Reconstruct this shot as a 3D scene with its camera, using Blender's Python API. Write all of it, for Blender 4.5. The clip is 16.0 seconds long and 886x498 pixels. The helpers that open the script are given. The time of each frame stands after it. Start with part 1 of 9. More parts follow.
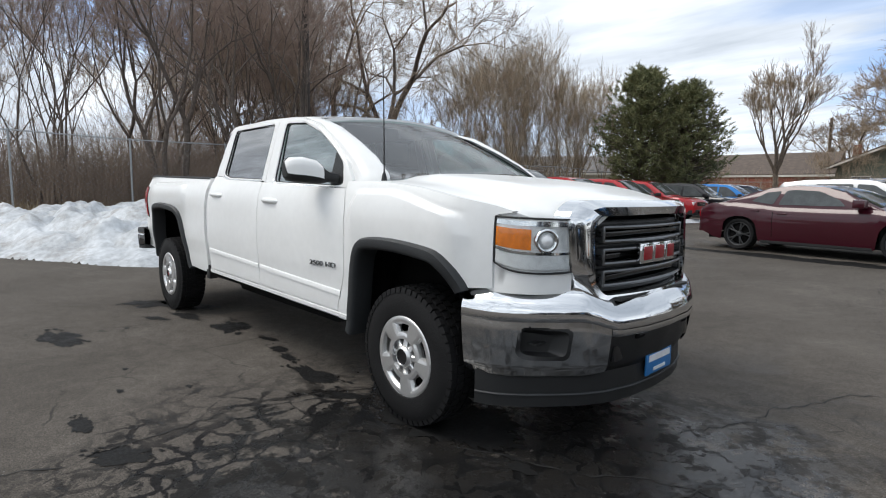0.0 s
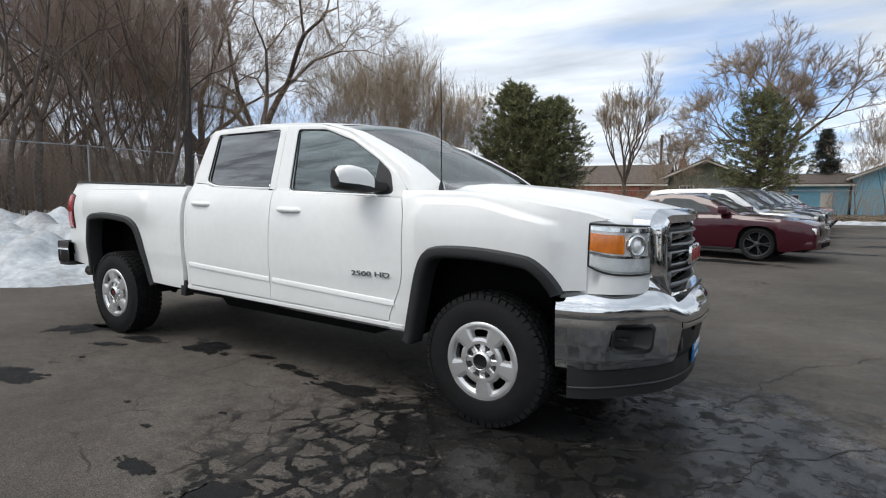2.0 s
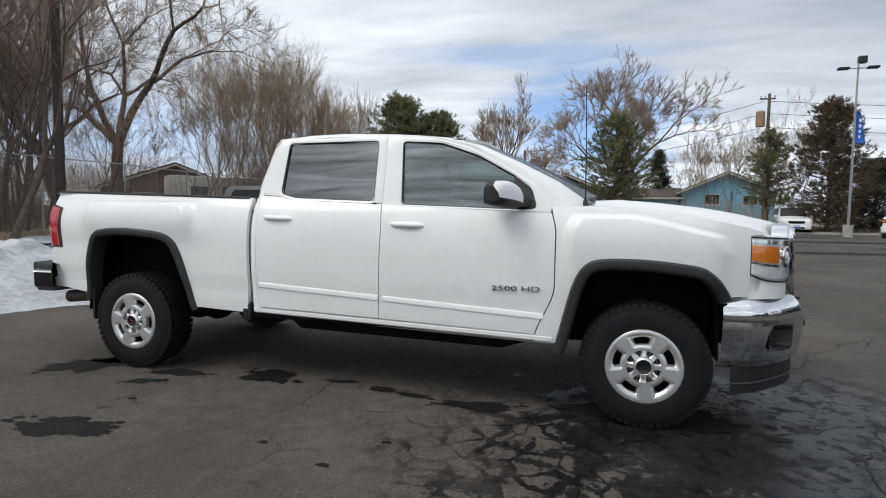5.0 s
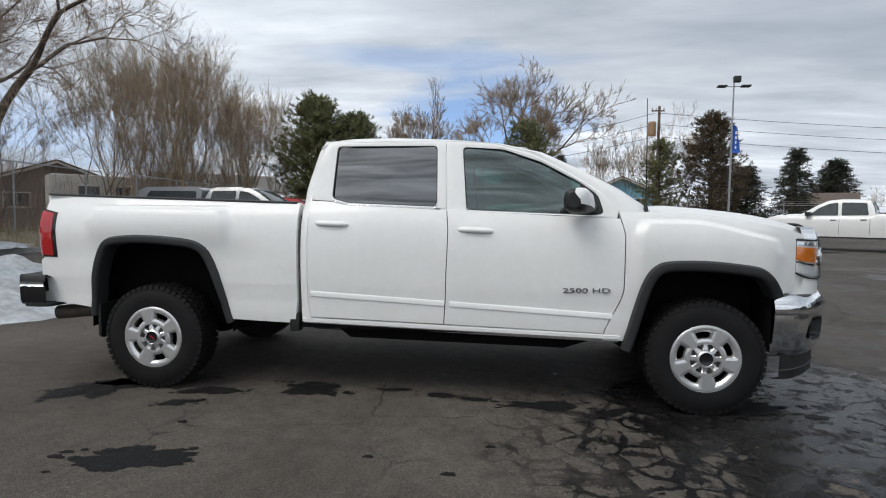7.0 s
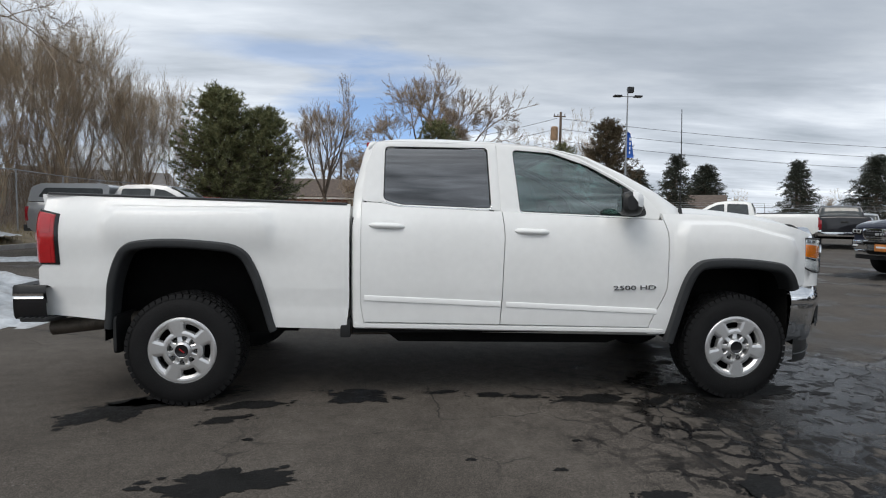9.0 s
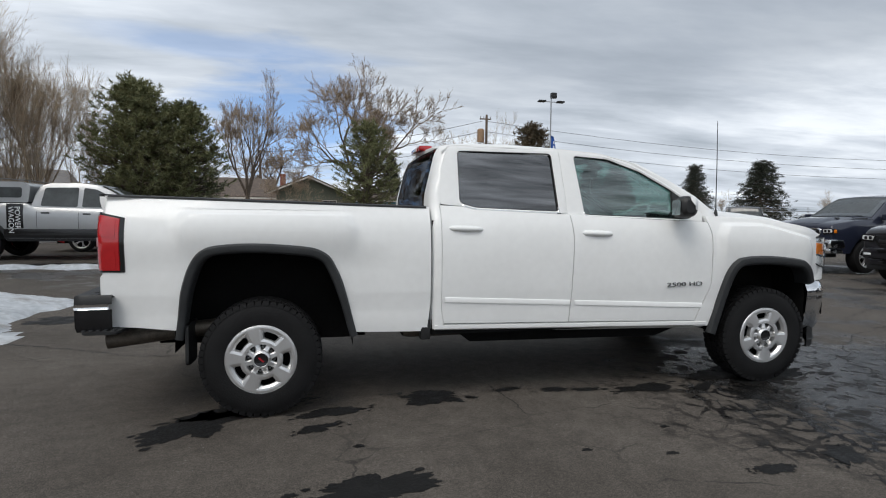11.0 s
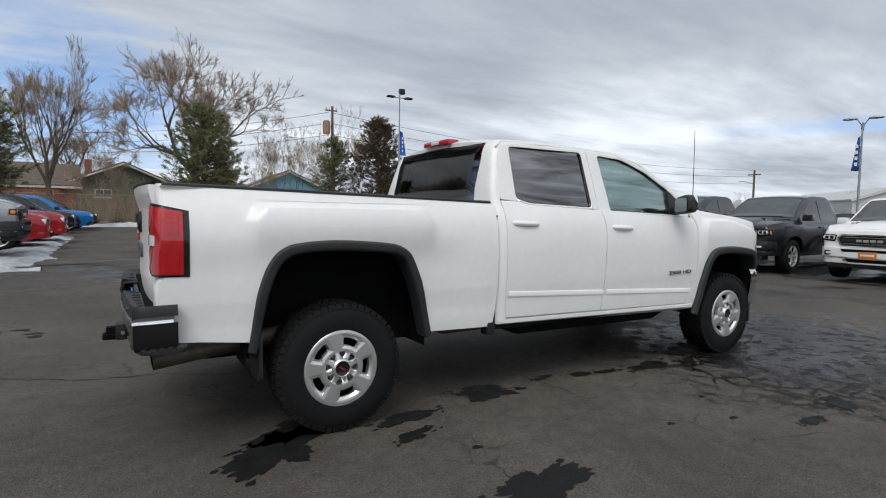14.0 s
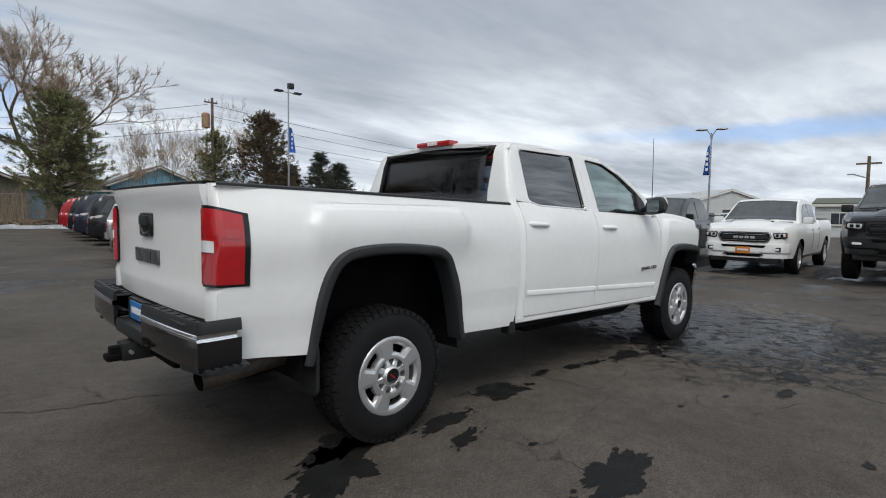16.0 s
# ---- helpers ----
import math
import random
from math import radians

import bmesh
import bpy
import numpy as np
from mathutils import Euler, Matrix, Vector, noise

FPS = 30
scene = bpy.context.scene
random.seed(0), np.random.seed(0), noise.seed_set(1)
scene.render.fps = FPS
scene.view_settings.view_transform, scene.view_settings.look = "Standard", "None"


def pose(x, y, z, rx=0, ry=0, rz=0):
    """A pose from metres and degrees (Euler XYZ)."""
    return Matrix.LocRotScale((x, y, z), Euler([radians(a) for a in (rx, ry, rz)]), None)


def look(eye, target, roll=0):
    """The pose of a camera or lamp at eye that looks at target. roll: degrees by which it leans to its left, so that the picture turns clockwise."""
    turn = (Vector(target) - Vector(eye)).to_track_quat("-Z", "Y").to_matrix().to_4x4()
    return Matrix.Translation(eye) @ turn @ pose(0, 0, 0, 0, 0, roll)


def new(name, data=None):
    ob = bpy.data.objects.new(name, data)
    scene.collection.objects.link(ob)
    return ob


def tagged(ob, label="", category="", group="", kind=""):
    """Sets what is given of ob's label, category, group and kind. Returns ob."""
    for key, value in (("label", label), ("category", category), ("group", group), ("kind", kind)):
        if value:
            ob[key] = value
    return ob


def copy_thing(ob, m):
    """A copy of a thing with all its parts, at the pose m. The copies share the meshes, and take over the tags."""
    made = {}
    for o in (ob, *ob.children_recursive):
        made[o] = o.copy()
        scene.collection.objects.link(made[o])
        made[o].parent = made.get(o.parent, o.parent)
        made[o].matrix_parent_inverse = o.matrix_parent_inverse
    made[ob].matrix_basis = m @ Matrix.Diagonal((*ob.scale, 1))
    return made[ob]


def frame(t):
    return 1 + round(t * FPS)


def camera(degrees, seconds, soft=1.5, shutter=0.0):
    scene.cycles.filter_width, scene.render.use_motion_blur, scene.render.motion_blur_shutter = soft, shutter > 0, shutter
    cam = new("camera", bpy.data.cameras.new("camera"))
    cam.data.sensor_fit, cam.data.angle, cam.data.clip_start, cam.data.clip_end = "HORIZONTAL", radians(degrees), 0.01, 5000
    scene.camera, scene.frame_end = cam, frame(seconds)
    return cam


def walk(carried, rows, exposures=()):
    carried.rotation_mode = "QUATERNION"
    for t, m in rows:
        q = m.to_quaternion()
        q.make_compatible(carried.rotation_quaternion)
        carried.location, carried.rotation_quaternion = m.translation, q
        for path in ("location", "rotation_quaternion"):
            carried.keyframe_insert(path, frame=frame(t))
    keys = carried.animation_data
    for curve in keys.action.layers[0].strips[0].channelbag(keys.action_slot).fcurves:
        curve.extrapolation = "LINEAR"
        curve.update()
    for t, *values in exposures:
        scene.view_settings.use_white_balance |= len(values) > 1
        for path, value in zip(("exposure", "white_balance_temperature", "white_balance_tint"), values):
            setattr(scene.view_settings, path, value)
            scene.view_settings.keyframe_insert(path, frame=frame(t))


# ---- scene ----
cam = camera(79.1, 16.0, soft=1.1)
PATH = [
    (0, (4.166, -2.815, 1.294), (2.738, -1.431, 1.082), 0.7),
    (0.5, (4.002, -3.046, 1.297), (2.664, -1.574, 1.092), 0.6),
    (1, (3.782, -3.255, 1.292), (2.54, -1.7, 1.096), 0.7),
    (1.5, (3.542, -3.434, 1.295), (2.403, -1.8, 1.108), 0.7),
    (2, (3.318, -3.611, 1.293), (2.275, -1.914, 1.113), 0.7),
    (2.5, (3.073, -3.77, 1.307), (2.137, -2.011, 1.132), 0.7),
    (3, (2.788, -3.879, 1.291), (1.941, -2.074, 1.124), 0.7),
    (3.5, (2.502, -3.995, 1.302), (1.736, -2.155, 1.137), 0.7),
    (4, (2.228, -4.142, 1.3), (1.524, -2.276, 1.147), 0.8),
    (4.5, (1.969, -4.264, 1.312), (1.323, -2.377, 1.17), 0.7),
    (4.7, (1.864, -4.307, 1.301), (1.244, -2.411, 1.162), 0.7),
    (6.8, (0.717, -4.602, 1.307), (0.459, -2.623, 1.182), 0.9),
    (7, (0.61, -4.621, 1.311), (0.388, -2.637, 1.187), 0.7),
    (7.5, (0.339, -4.649, 1.331), (0.22, -2.657, 1.207), 0.7),
    (8, (0.073, -4.688, 1.322), (0.044, -2.692, 1.201), 0.7),
    (8.5, (-0.185, -4.692, 1.321), (-0.123, -2.697, 1.202), 0.6),
    (9, (-0.476, -4.655, 1.313), (-0.325, -2.665, 1.192), 0.7),
    (9.5, (-0.756, -4.634, 1.327), (-0.516, -2.652, 1.203), 0.7),
    (10, (-1.035, -4.624, 1.324), (-0.722, -2.652, 1.202), 0.7),
    (12.3, (-2.268, -4.357, 1.312), (-1.588, -2.48, 1.186), 0.7),
    (12.5, (-2.36, -4.301, 1.299), (-1.641, -2.439, 1.17), 0.8),
    (13, (-2.606, -4.154, 1.3), (-1.78, -2.337, 1.169), 0.8),
    (13.5, (-2.838, -4.027, 1.306), (-1.9, -2.266, 1.17), 0.8),
    (14, (-3.07, -3.922, 1.305), (-2.032, -2.218, 1.174), 0.9),
    (14.5, (-3.261, -3.787, 1.308), (-2.129, -2.143, 1.179), 0.8),
    (15, (-3.451, -3.606, 1.309), (-2.231, -2.027, 1.179), 0.8),
    (15.5, (-3.641, -3.457, 1.313), (-2.336, -1.947, 1.181), 0.8),
    (16, (-3.829, -3.32, 1.307), (-2.445, -1.882, 1.179), 0.8),
]
walk(cam, [(t, look(eye, target, roll)) for t, eye, target, roll in PATH],
     exposures=[(0, 0.60), (2, 0.53), (4.5, 0.38), (7, 0.26), (10, 0.22), (13, 0.25), (16, 0.20)])

# ---- sky, sun ----
SUN_AZ, SUN_EL = 226.0, 52.0      # degrees clockwise from +y, and above the horizon
world = bpy.data.worlds.new("sky")
scene.world = world
world.use_nodes = True
_wt = world.node_tree
_wt.nodes.clear()


def _wn(kind, **sets):
    n = _wt.nodes.new(kind)
    for k, v in sets.items():
        n.inputs[k].default_value = v
    return n


def _wmath(op, a, b=None):
    n = _wt.nodes.new("ShaderNodeMath")
    n.operation = op
    for i, v in enumerate((a, b)):
        if v is None:
            continue
        if isinstance(v, (int, float)):
            n.inputs[i].default_value = v
        else:
            _wt.links.new(v, n.inputs[i])
    return n.outputs[0]


def _ramp(tree, fac, stops):
    n = tree.nodes.new("ShaderNodeValToRGB")
    els = n.color_ramp.elements
    while len(els) < len(stops):
        els.new(0.5)
    for e, (p, c) in zip(els, stops):
        e.position, e.color = p, (*c, 1) if len(c) == 3 else c
    tree.links.new(fac, n.inputs[0])
    return n.outputs[0]


_sky = _wt.nodes.new("ShaderNodeTexSky")
_sky.sky_type = 'NISHITA'
_sky.sun_disc = False
_sky.dust_density, _sky.ozone_density, _sky.air_density = 0.1, 0.4, 1.0
_sky.sun_elevation, _sky.sun_rotation = radians(SUN_EL), radians(SUN_AZ)
_co = _wt.nodes.new("ShaderNodeTexCoord")
_sep = _wt.nodes.new("ShaderNodeSeparateXYZ")
_wt.links.new(_co.outputs["Generated"], _sep.inputs[0])
_h = _wmath('ADD', _wmath('MAXIMUM', _sep.outputs[2], 0.0), 0.10)
_cmb = _wt.nodes.new("ShaderNodeCombineXYZ")
_wt.links.new(_wmath('DIVIDE', _sep.outputs[0], _h), _cmb.inputs[0])
_wt.links.new(_wmath('DIVIDE', _sep.outputs[1], _h), _cmb.inputs[1])
_map = _wt.nodes.new("ShaderNodeMapping")
_map.inputs["Rotation"].default_value = (0, 0, radians(28))
_map.inputs["Scale"].default_value = (0.55, 1.0, 1.0)
_map.inputs["Location"].default_value = (1.3, 0.45, 0.0)
_wt.links.new(_cmb.outputs[0], _map.inputs[0])
_n1 = _wn("ShaderNodeTexNoise", Scale=0.55, Detail=7.0, Roughness=0.52, Distortion=0.35)
_n2 = _wn("ShaderNodeTexNoise", Scale=0.9, Detail=6.0, Roughness=0.55, Distortion=0.2)
_wt.links.new(_map.outputs[0], _n1.inputs["Vector"])
_wt.links.new(_map.outputs[0], _n2.inputs["Vector"])
_streak = _wt.nodes.new("ShaderNodeMapping")
_streak.inputs["Rotation"].default_value = (0, 0, radians(4))
_streak.inputs["Scale"].default_value = (0.9, 2.6, 1.0)
_wt.links.new(_cmb.outputs[0], _streak.inputs[0])
_n4 = _wn("ShaderNodeTexNoise", Scale=1.5, Detail=7.0, Roughness=0.6, Distortion=0.5)
_wt.links.new(_streak.outputs[0], _n4.inputs["Vector"])
_body = _wmath('ADD', _n2.outputs[0], _wmath('MULTIPLY', _wmath('SUBTRACT', _n4.outputs[0], 0.5), 0.26))
_cover = _ramp(_wt, _n1.outputs[0], [(0.17, (0, 0, 0)), (0.29, (1, 1, 1))])
_tone = _ramp(_wt, _body, [(0.32, (0.335, 0.378, 0.430)), (0.50, (0.528, 0.575, 0.638)), (0.66, (0.760, 0.805, 0.855))])


def _gap(place, size, soft):
    """An opening in the cloud about a direction: 1 inside."""
    mp = _wt.nodes.new("ShaderNodeMapping")
    mp.vector_type = 'TEXTURE'
    mp.inputs["Location"].default_value, mp.inputs["Scale"].default_value = place, size
    _wt.links.new(_co.outputs["Generated"], mp.inputs[0])
    ln = _wt.nodes.new("ShaderNodeVectorMath")
    ln.operation = 'LENGTH'
    _wt.links.new(mp.outputs[0], ln.inputs[0])
    d = _wmath('ADD', ln.outputs["Value"], _wmath('MULTIPLY', _wmath('SUBTRACT', _n3.outputs[0], 0.5), 2.0))
    r = _wt.nodes.new("ShaderNodeMapRange")
    r.inputs["From Min"].default_value, r.inputs["From Max"].default_value = 1 - soft, 1 + soft
    r.inputs["To Min"].default_value, r.inputs["To Max"].default_value = 1, 0
    _wt.links.new(d, r.inputs[0])
    return r.outputs[0]


_n3 = _wn("ShaderNodeTexNoise", Scale=2.2, Detail=7.0, Roughness=0.6, Distortion=0.3)
_wt.links.new(_map.outputs[0], _n3.inputs["Vector"])
_open = _wmath('MAXIMUM', _gap((-0.035, 0.97, 0.165), (0.13, 0.5, 0.095), 0.40), _wmath('MULTIPLY', _gap((0.96, 0.22, 0.138), (0.5, 0.22, 0.014), 0.5), 0.7))
for _dir, _size, _much in (((-0.11, 0.95, 0.272), (0.20, 0.5, 0.016), 0.55), ((-0.93, 0.25, 0.25), (0.5, 0.16, 0.06), 0.8), ((-0.75, 0.64, 0.12), (0.4, 0.3, 0.05), 0.5)):
    _open = _wmath('MAXIMUM', _open, _wmath('MULTIPLY', _gap(_dir, _size, 0.5), _much))
_cover = _wmath('MULTIPLY', _cover, _wmath('SUBTRACT', 1.0, _open))
# heavier, darker cloud high on the +x side, with a bright band below it
_east = _wmath('ADD', _wmath('MULTIPLY', _sep.outputs[0], 0.80), _wmath('MULTIPLY', _sep.outputs[1], 0.52))
_lift = _wmath('ADD', _sep.outputs[2], _wmath('MULTIPLY', _wmath('SUBTRACT', _n1.outputs[0], 0.5), 0.30))


def _rise(v, a, b, top):
    r = _wn("ShaderNodeMapRange")
    r.inputs["From Min"].default_value, r.inputs["From Max"].default_value, r.inputs["To Max"].default_value = a, b, top
    _wt.links.new(v, r.inputs[0])
    return r.outputs[0]


_heavy = _wmath('MULTIPLY', _rise(_east, 0.25, 0.85, 1.0), _rise(_lift, 0.13, 0.24, 0.60))
_shade = _wt.nodes.new("ShaderNodeMix")
_shade.data_type, _shade.blend_type = 'RGBA', 'MIX'
_wt.links.new(_heavy, _shade.inputs[0])
_wt.links.new(_tone, _shade.inputs[6])
_shade.inputs[7].default_value = (0.225, 0.262, 0.315, 1)
_tone = _shade.outputs[2]
# broken, streaky cloud on the -y side, which the side windows mirror
_band = _wt.nodes.new("ShaderNodeMapping")
_band.inputs["Rotation"].default_value = (0, 0, radians(-6))
_band.inputs["Scale"].default_value = (1.7, 12.0, 1.0)
_wt.links.new(_cmb.outputs[0], _band.inputs[0])
_n5 = _wn("ShaderNodeTexNoise", Scale=1.7, Detail=6.0, Roughness=0.62, Distortion=0.7)
_wt.links.new(_band.outputs[0], _n5.inputs["Vector"])
_south = _rise(_wmath('MULTIPLY', _sep.outputs[1], -1.0), 0.15, 0.55, 3.4)
_vary = _wmath('MAXIMUM', _wmath('ADD', 1.0, _wmath('MULTIPLY', _south, _wmath('SUBTRACT', _n5.outputs[0], 0.5))), 0.22)
_broken = _wt.nodes.new("ShaderNodeVectorMath")
_broken.operation = 'SCALE'
_wt.links.new(_tone, _broken.inputs[0])
_wt.links.new(_vary, _broken.inputs["Scale"])
_tone = _broken.outputs[0]
_bgs = _wn("ShaderNodeBackground", Strength=0.19)
_bgc = _wn("ShaderNodeBackground", Strength=1.10)
# the gaps in the cloud open onto the deeper blue higher up
_deep = _wt.nodes.new("ShaderNodeCombineXYZ")
_wt.links.new(_sep.outputs[0], _deep.inputs[0])
_wt.links.new(_sep.outputs[1], _deep.inputs[1])
_wt.links.new(_wmath('ADD', _wmath('MULTIPLY', _sep.outputs[2], 1.5), 0.16), _deep.inputs[2])
_unit = _wt.nodes.new("ShaderNodeVectorMath")
_unit.operation = 'NORMALIZE'
_wt.links.new(_deep.outputs[0], _unit.inputs[0])
_wt.links.new(_unit.outputs[0], _sky.inputs["Vector"])
_wt.links.new(_sky.outputs[0], _bgs.inputs[0])
_wt.links.new(_tone, _bgc.inputs[0])
_mix = _wt.nodes.new("ShaderNodeMixShader")
_wt.links.new(_cover, _mix.inputs[0])
_wt.links.new(_bgs.outputs[0], _mix.inputs[1])
_wt.links.new(_bgc.outputs[0], _mix.inputs[2])
_out = _wt.nodes.new("ShaderNodeOutputWorld")
_wt.links.new(_mix.outputs[0], _out.inputs[0])

_sd = bpy.data.lights.new("sun", 'SUN')
_sd.energy, _sd.angle, _sd.color = 1.35, radians(30), (1.0, 0.95, 0.88)
_az, _el = radians(SUN_AZ), radians(SUN_EL)
_sv = Vector((math.sin(_az) * math.cos(_el), math.cos(_az) * math.cos(_el), math.sin(_el)))
sun = new("sun", _sd)
sun.matrix_world = look(_sv * 60, (0, 0, 0))


# ---- materials ----
def mat(name, color, rough=0.5, metal=0.0, var=0.12, scale=6.0, bump=0.0, bscale=60.0, coat=0.0, color2=None, rvar=0.1, spec=0.5):
    m = bpy.data.materials.new(name)
    m.use_nodes = True
    t = m.node_tree
    b = t.nodes["Principled BSDF"]
    b.inputs["Roughness"].default_value = rough
    b.inputs["Metallic"].default_value = metal
    b.inputs["Specular IOR Level"].default_value = spec
    if coat:
        b.inputs["Coat Weight"].default_value = coat
        b.inputs["Coat Roughness"].default_value = 0.03
    co = t.nodes.new("ShaderNodeTexCoord")
    n = t.nodes.new("ShaderNodeTexNoise")
    n.inputs["Scale"].default_value, n.inputs["Detail"].default_value = scale, 6.0
    n2 = t.nodes.new("ShaderNodeTexNoise")
    n2.inputs["Scale"].default_value, n2.inputs["Detail"].default_value = scale * 9, 4.0
    for q in (n, n2):
        t.links.new(co.outputs["Object"], q.inputs["Vector"])
    avg = t.nodes.new("ShaderNodeMath")
    avg.operation = 'MULTIPLY_ADD'
    t.links.new(n2.outputs[0], avg.inputs[0])
    avg.inputs[1].default_value = 0.4
    sc = t.nodes.new("ShaderNodeMath")
    sc.operation = 'MULTIPLY'
    t.links.new(n.outputs[0], sc.inputs[0])
    sc.inputs[1].default_value = 0.6
    t.links.new(sc.outputs[0], avg.inputs[2])
    c2 = color2 or tuple(min(1, c * (1 + var)) for c in color)
    c1 = color if color2 else tuple(c * (1 - var) for c in color)
    t.links.new(_ramp(t, avg.outputs[0], [(0.36, c1), (0.64, c2)]), b.inputs["Base Color"])
    if rvar:
        r = t.nodes.new("ShaderNodeMapRange")
        r.inputs["From Min"].default_value, r.inputs["From Max"].default_value = 0.3, 0.7
        r.inputs["To Min"].default_value, r.inputs["To Max"].default_value = max(0.02, rough - rvar * rough), min(1, rough + rvar * rough)
        t.links.new(avg.outputs[0], r.inputs[0])
        t.links.new(r.outputs[0], b.inputs["Roughness"])
    if bump:
        nb = t.nodes.new("ShaderNodeTexNoise")
        nb.inputs["Scale"].default_value, nb.inputs["Detail"].default_value = bscale, 5.0
        t.links.new(co.outputs["Object"], nb.inputs["Vector"])
        bp = t.nodes.new("ShaderNodeBump")
        bp.inputs["Strength"].default_value, bp.inputs["Distance"].default_value = bump, 0.01
        t.links.new(nb.outputs[0], bp.inputs["Height"])
        t.links.new(bp.outputs[0], b.inputs["Normal"])
    return m


def glass(name, tint, gloss_ior=1.45, rim_gloss=0.85):
    """Thin tinted glazing: see-through with a Fresnel gloss."""
    m = bpy.data.materials.new(name)
    m.use_nodes = True
    t = m.node_tree
    t.nodes.clear()
    tr = t.nodes.new("ShaderNodeBsdfTransparent")
    tr.inputs[0].default_value = (*tint, 1)
    gl = t.nodes.new("ShaderNodeBsdfGlossy")
    gl.inputs["Roughness"].default_value = 0.01
    lw = t.nodes.new("ShaderNodeLayerWeight")
    lw.inputs[0].default_value = 0.5
    pw = t.nodes.new("ShaderNodeMath")
    pw.operation = 'POWER'
    t.links.new(lw.outputs["Facing"], pw.inputs[0])
    pw.inputs[1].default_value = 2.2
    fr = t.nodes.new("ShaderNodeMath")
    fr.operation = 'MULTIPLY_ADD'
    t.links.new(pw.outputs[0], fr.inputs[0])
    fr.inputs[1].default_value, fr.inputs[2].default_value = rim_gloss, 0.085 * (gloss_ior - 1) / 0.45
    mx = t.nodes.new("ShaderNodeMixShader")
    o = t.nodes.new("ShaderNodeOutputMaterial")
    t.links.new(fr.outputs[0], mx.inputs[0])
    t.links.new(tr.outputs[0], mx.inputs[1])
    t.links.new(gl.outputs[0], mx.inputs[2])
    t.links.new(mx.outputs[0], o.inputs[0])
    return m


def paint(name, color, flake=0.0, rough=0.35, coat=1.0, coat_rough=0.03):
    m = mat(name, color, rough, flake, var=0.03, scale=2.0, coat=coat, rvar=0.15, spec=0.15)
    m.node_tree.nodes["Principled BSDF"].inputs["Coat Roughness"].default_value = coat_rough
    return m


M_WHITE = paint("white_paint", (0.80, 0.806, 0.798), 0.0, 0.4, 0.5, 0.10)
M_MAROON = paint("maroon_paint", (0.040, 0.002, 0.008), 0.05)
M_SILVER = paint("silver_paint", (0.42, 0.43, 0.44), 0.6)
M_BLUE = paint("blue_paint", (0.01, 0.16, 0.48), 0.2)
M_RED = paint("red_paint", (0.35, 0.012, 0.018), 0.1)
M_BLACK = paint("black_paint", (0.010, 0.010, 0.013))
M_NAVY = paint("dark_blue_paint", (0.018, 0.022, 0.040), 0.2)
M_CREAM = paint("pale_silver_paint", (0.62, 0.62, 0.61), 0.2)
M_CHROME = mat("chrome", (0.80, 0.81, 0.82), 0.07, 1.0, var=0.02, rvar=0.3)
M_ALU = mat("machined_aluminium", (0.70, 0.70, 0.70), 0.36, 0.85, var=0.03, scale=8, rvar=0.1)
M_BAR = mat("satin_dark_metal", (0.19, 0.195, 0.20), 0.30, 0.9, var=0.08, scale=12)
M_STEEL = mat("galvanised_steel", (0.34, 0.35, 0.36), 0.5, 0.7, var=0.15, scale=8)
M_RUBBER = mat("tyre_rubber", (0.0085, 0.0085, 0.009), 0.70, var=0.3, scale=9, bump=0.25, bscale=90, spec=0.22)
M_PLASTIC = mat("black_plastic", (0.011, 0.0115, 0.012), 0.5, var=0.2, scale=12, bump=0.15, bscale=220)
M_FLARE = mat("dark_grey_flare_plastic", (0.024, 0.026, 0.028), 0.55, var=0.15, scale=5, bump=0.2, bscale=240)
M_GLOSSBLK = mat("gloss_black", (0.012, 0.012, 0.013), 0.12, var=0.1)
M_UNDER = mat("underbody_black", (0.006, 0.006, 0.006), 0.95, spec=0.1, var=0.4, scale=5, bump=0.3)
M_RUST = mat("dull_exhaust_steel", (0.10, 0.085, 0.07), 0.55, 0.6, var=0.4, scale=14)
M_REDLENS = mat("red_lens", (0.42, 0.008, 0.012), 0.10, var=0.12, scale=14, coat=1.0)
M_REDLENS2 = mat("deep_red_lens", (0.26, 0.005, 0.010), 0.12, var=0.12, scale=14, coat=1.0)
M_CLEARLENS = mat("clear_lens", (0.82, 0.83, 0.84), 0.12, 0.08, var=0.12, scale=40, coat=1.0)
M_AMBER = mat("amber_lens", (0.75, 0.20, 0.01), 0.15, var=0.2, scale=40, coat=1.0)
M_LAMPBOWL = mat("lamp_reflector", (0.84, 0.85, 0.86), 0.20, 0.30, var=0.25, scale=30, coat=0.6)
M_INTERIOR = mat("grey_upholstery", (0.07, 0.07, 0.072), 0.85, var=0.2, scale=20, bump=0.3)
M_DASH = mat("dashboard_vinyl", (0.030, 0.030, 0.032), 0.65, var=0.2, scale=20, bump=0.2)
M_GLASS = glass("clear_green_glass", (0.46, 0.62, 0.58), 1.9)
M_TINT = glass("privacy_glass", (0.10, 0.102, 0.108), 2.2, 0.50)
M_WSHIELD = glass("windscreen_glass", (0.60, 0.70, 0.69), 1.5, 0.40)
M_REARGLASS = glass("dark_rear_glass", (0.10, 0.102, 0.105), 1.15, 0.22)
M_FARGLASS = mat("dark_car_glass", (0.055, 0.062, 0.064), 0.05, var=0.2, spec=0.6)
M_PLATEBLUE = mat("blue_plate", (0.02, 0.16, 0.42), 0.4)
M_PLATEORANGE = mat("orange_plate", (0.55, 0.20, 0.05), 0.4)
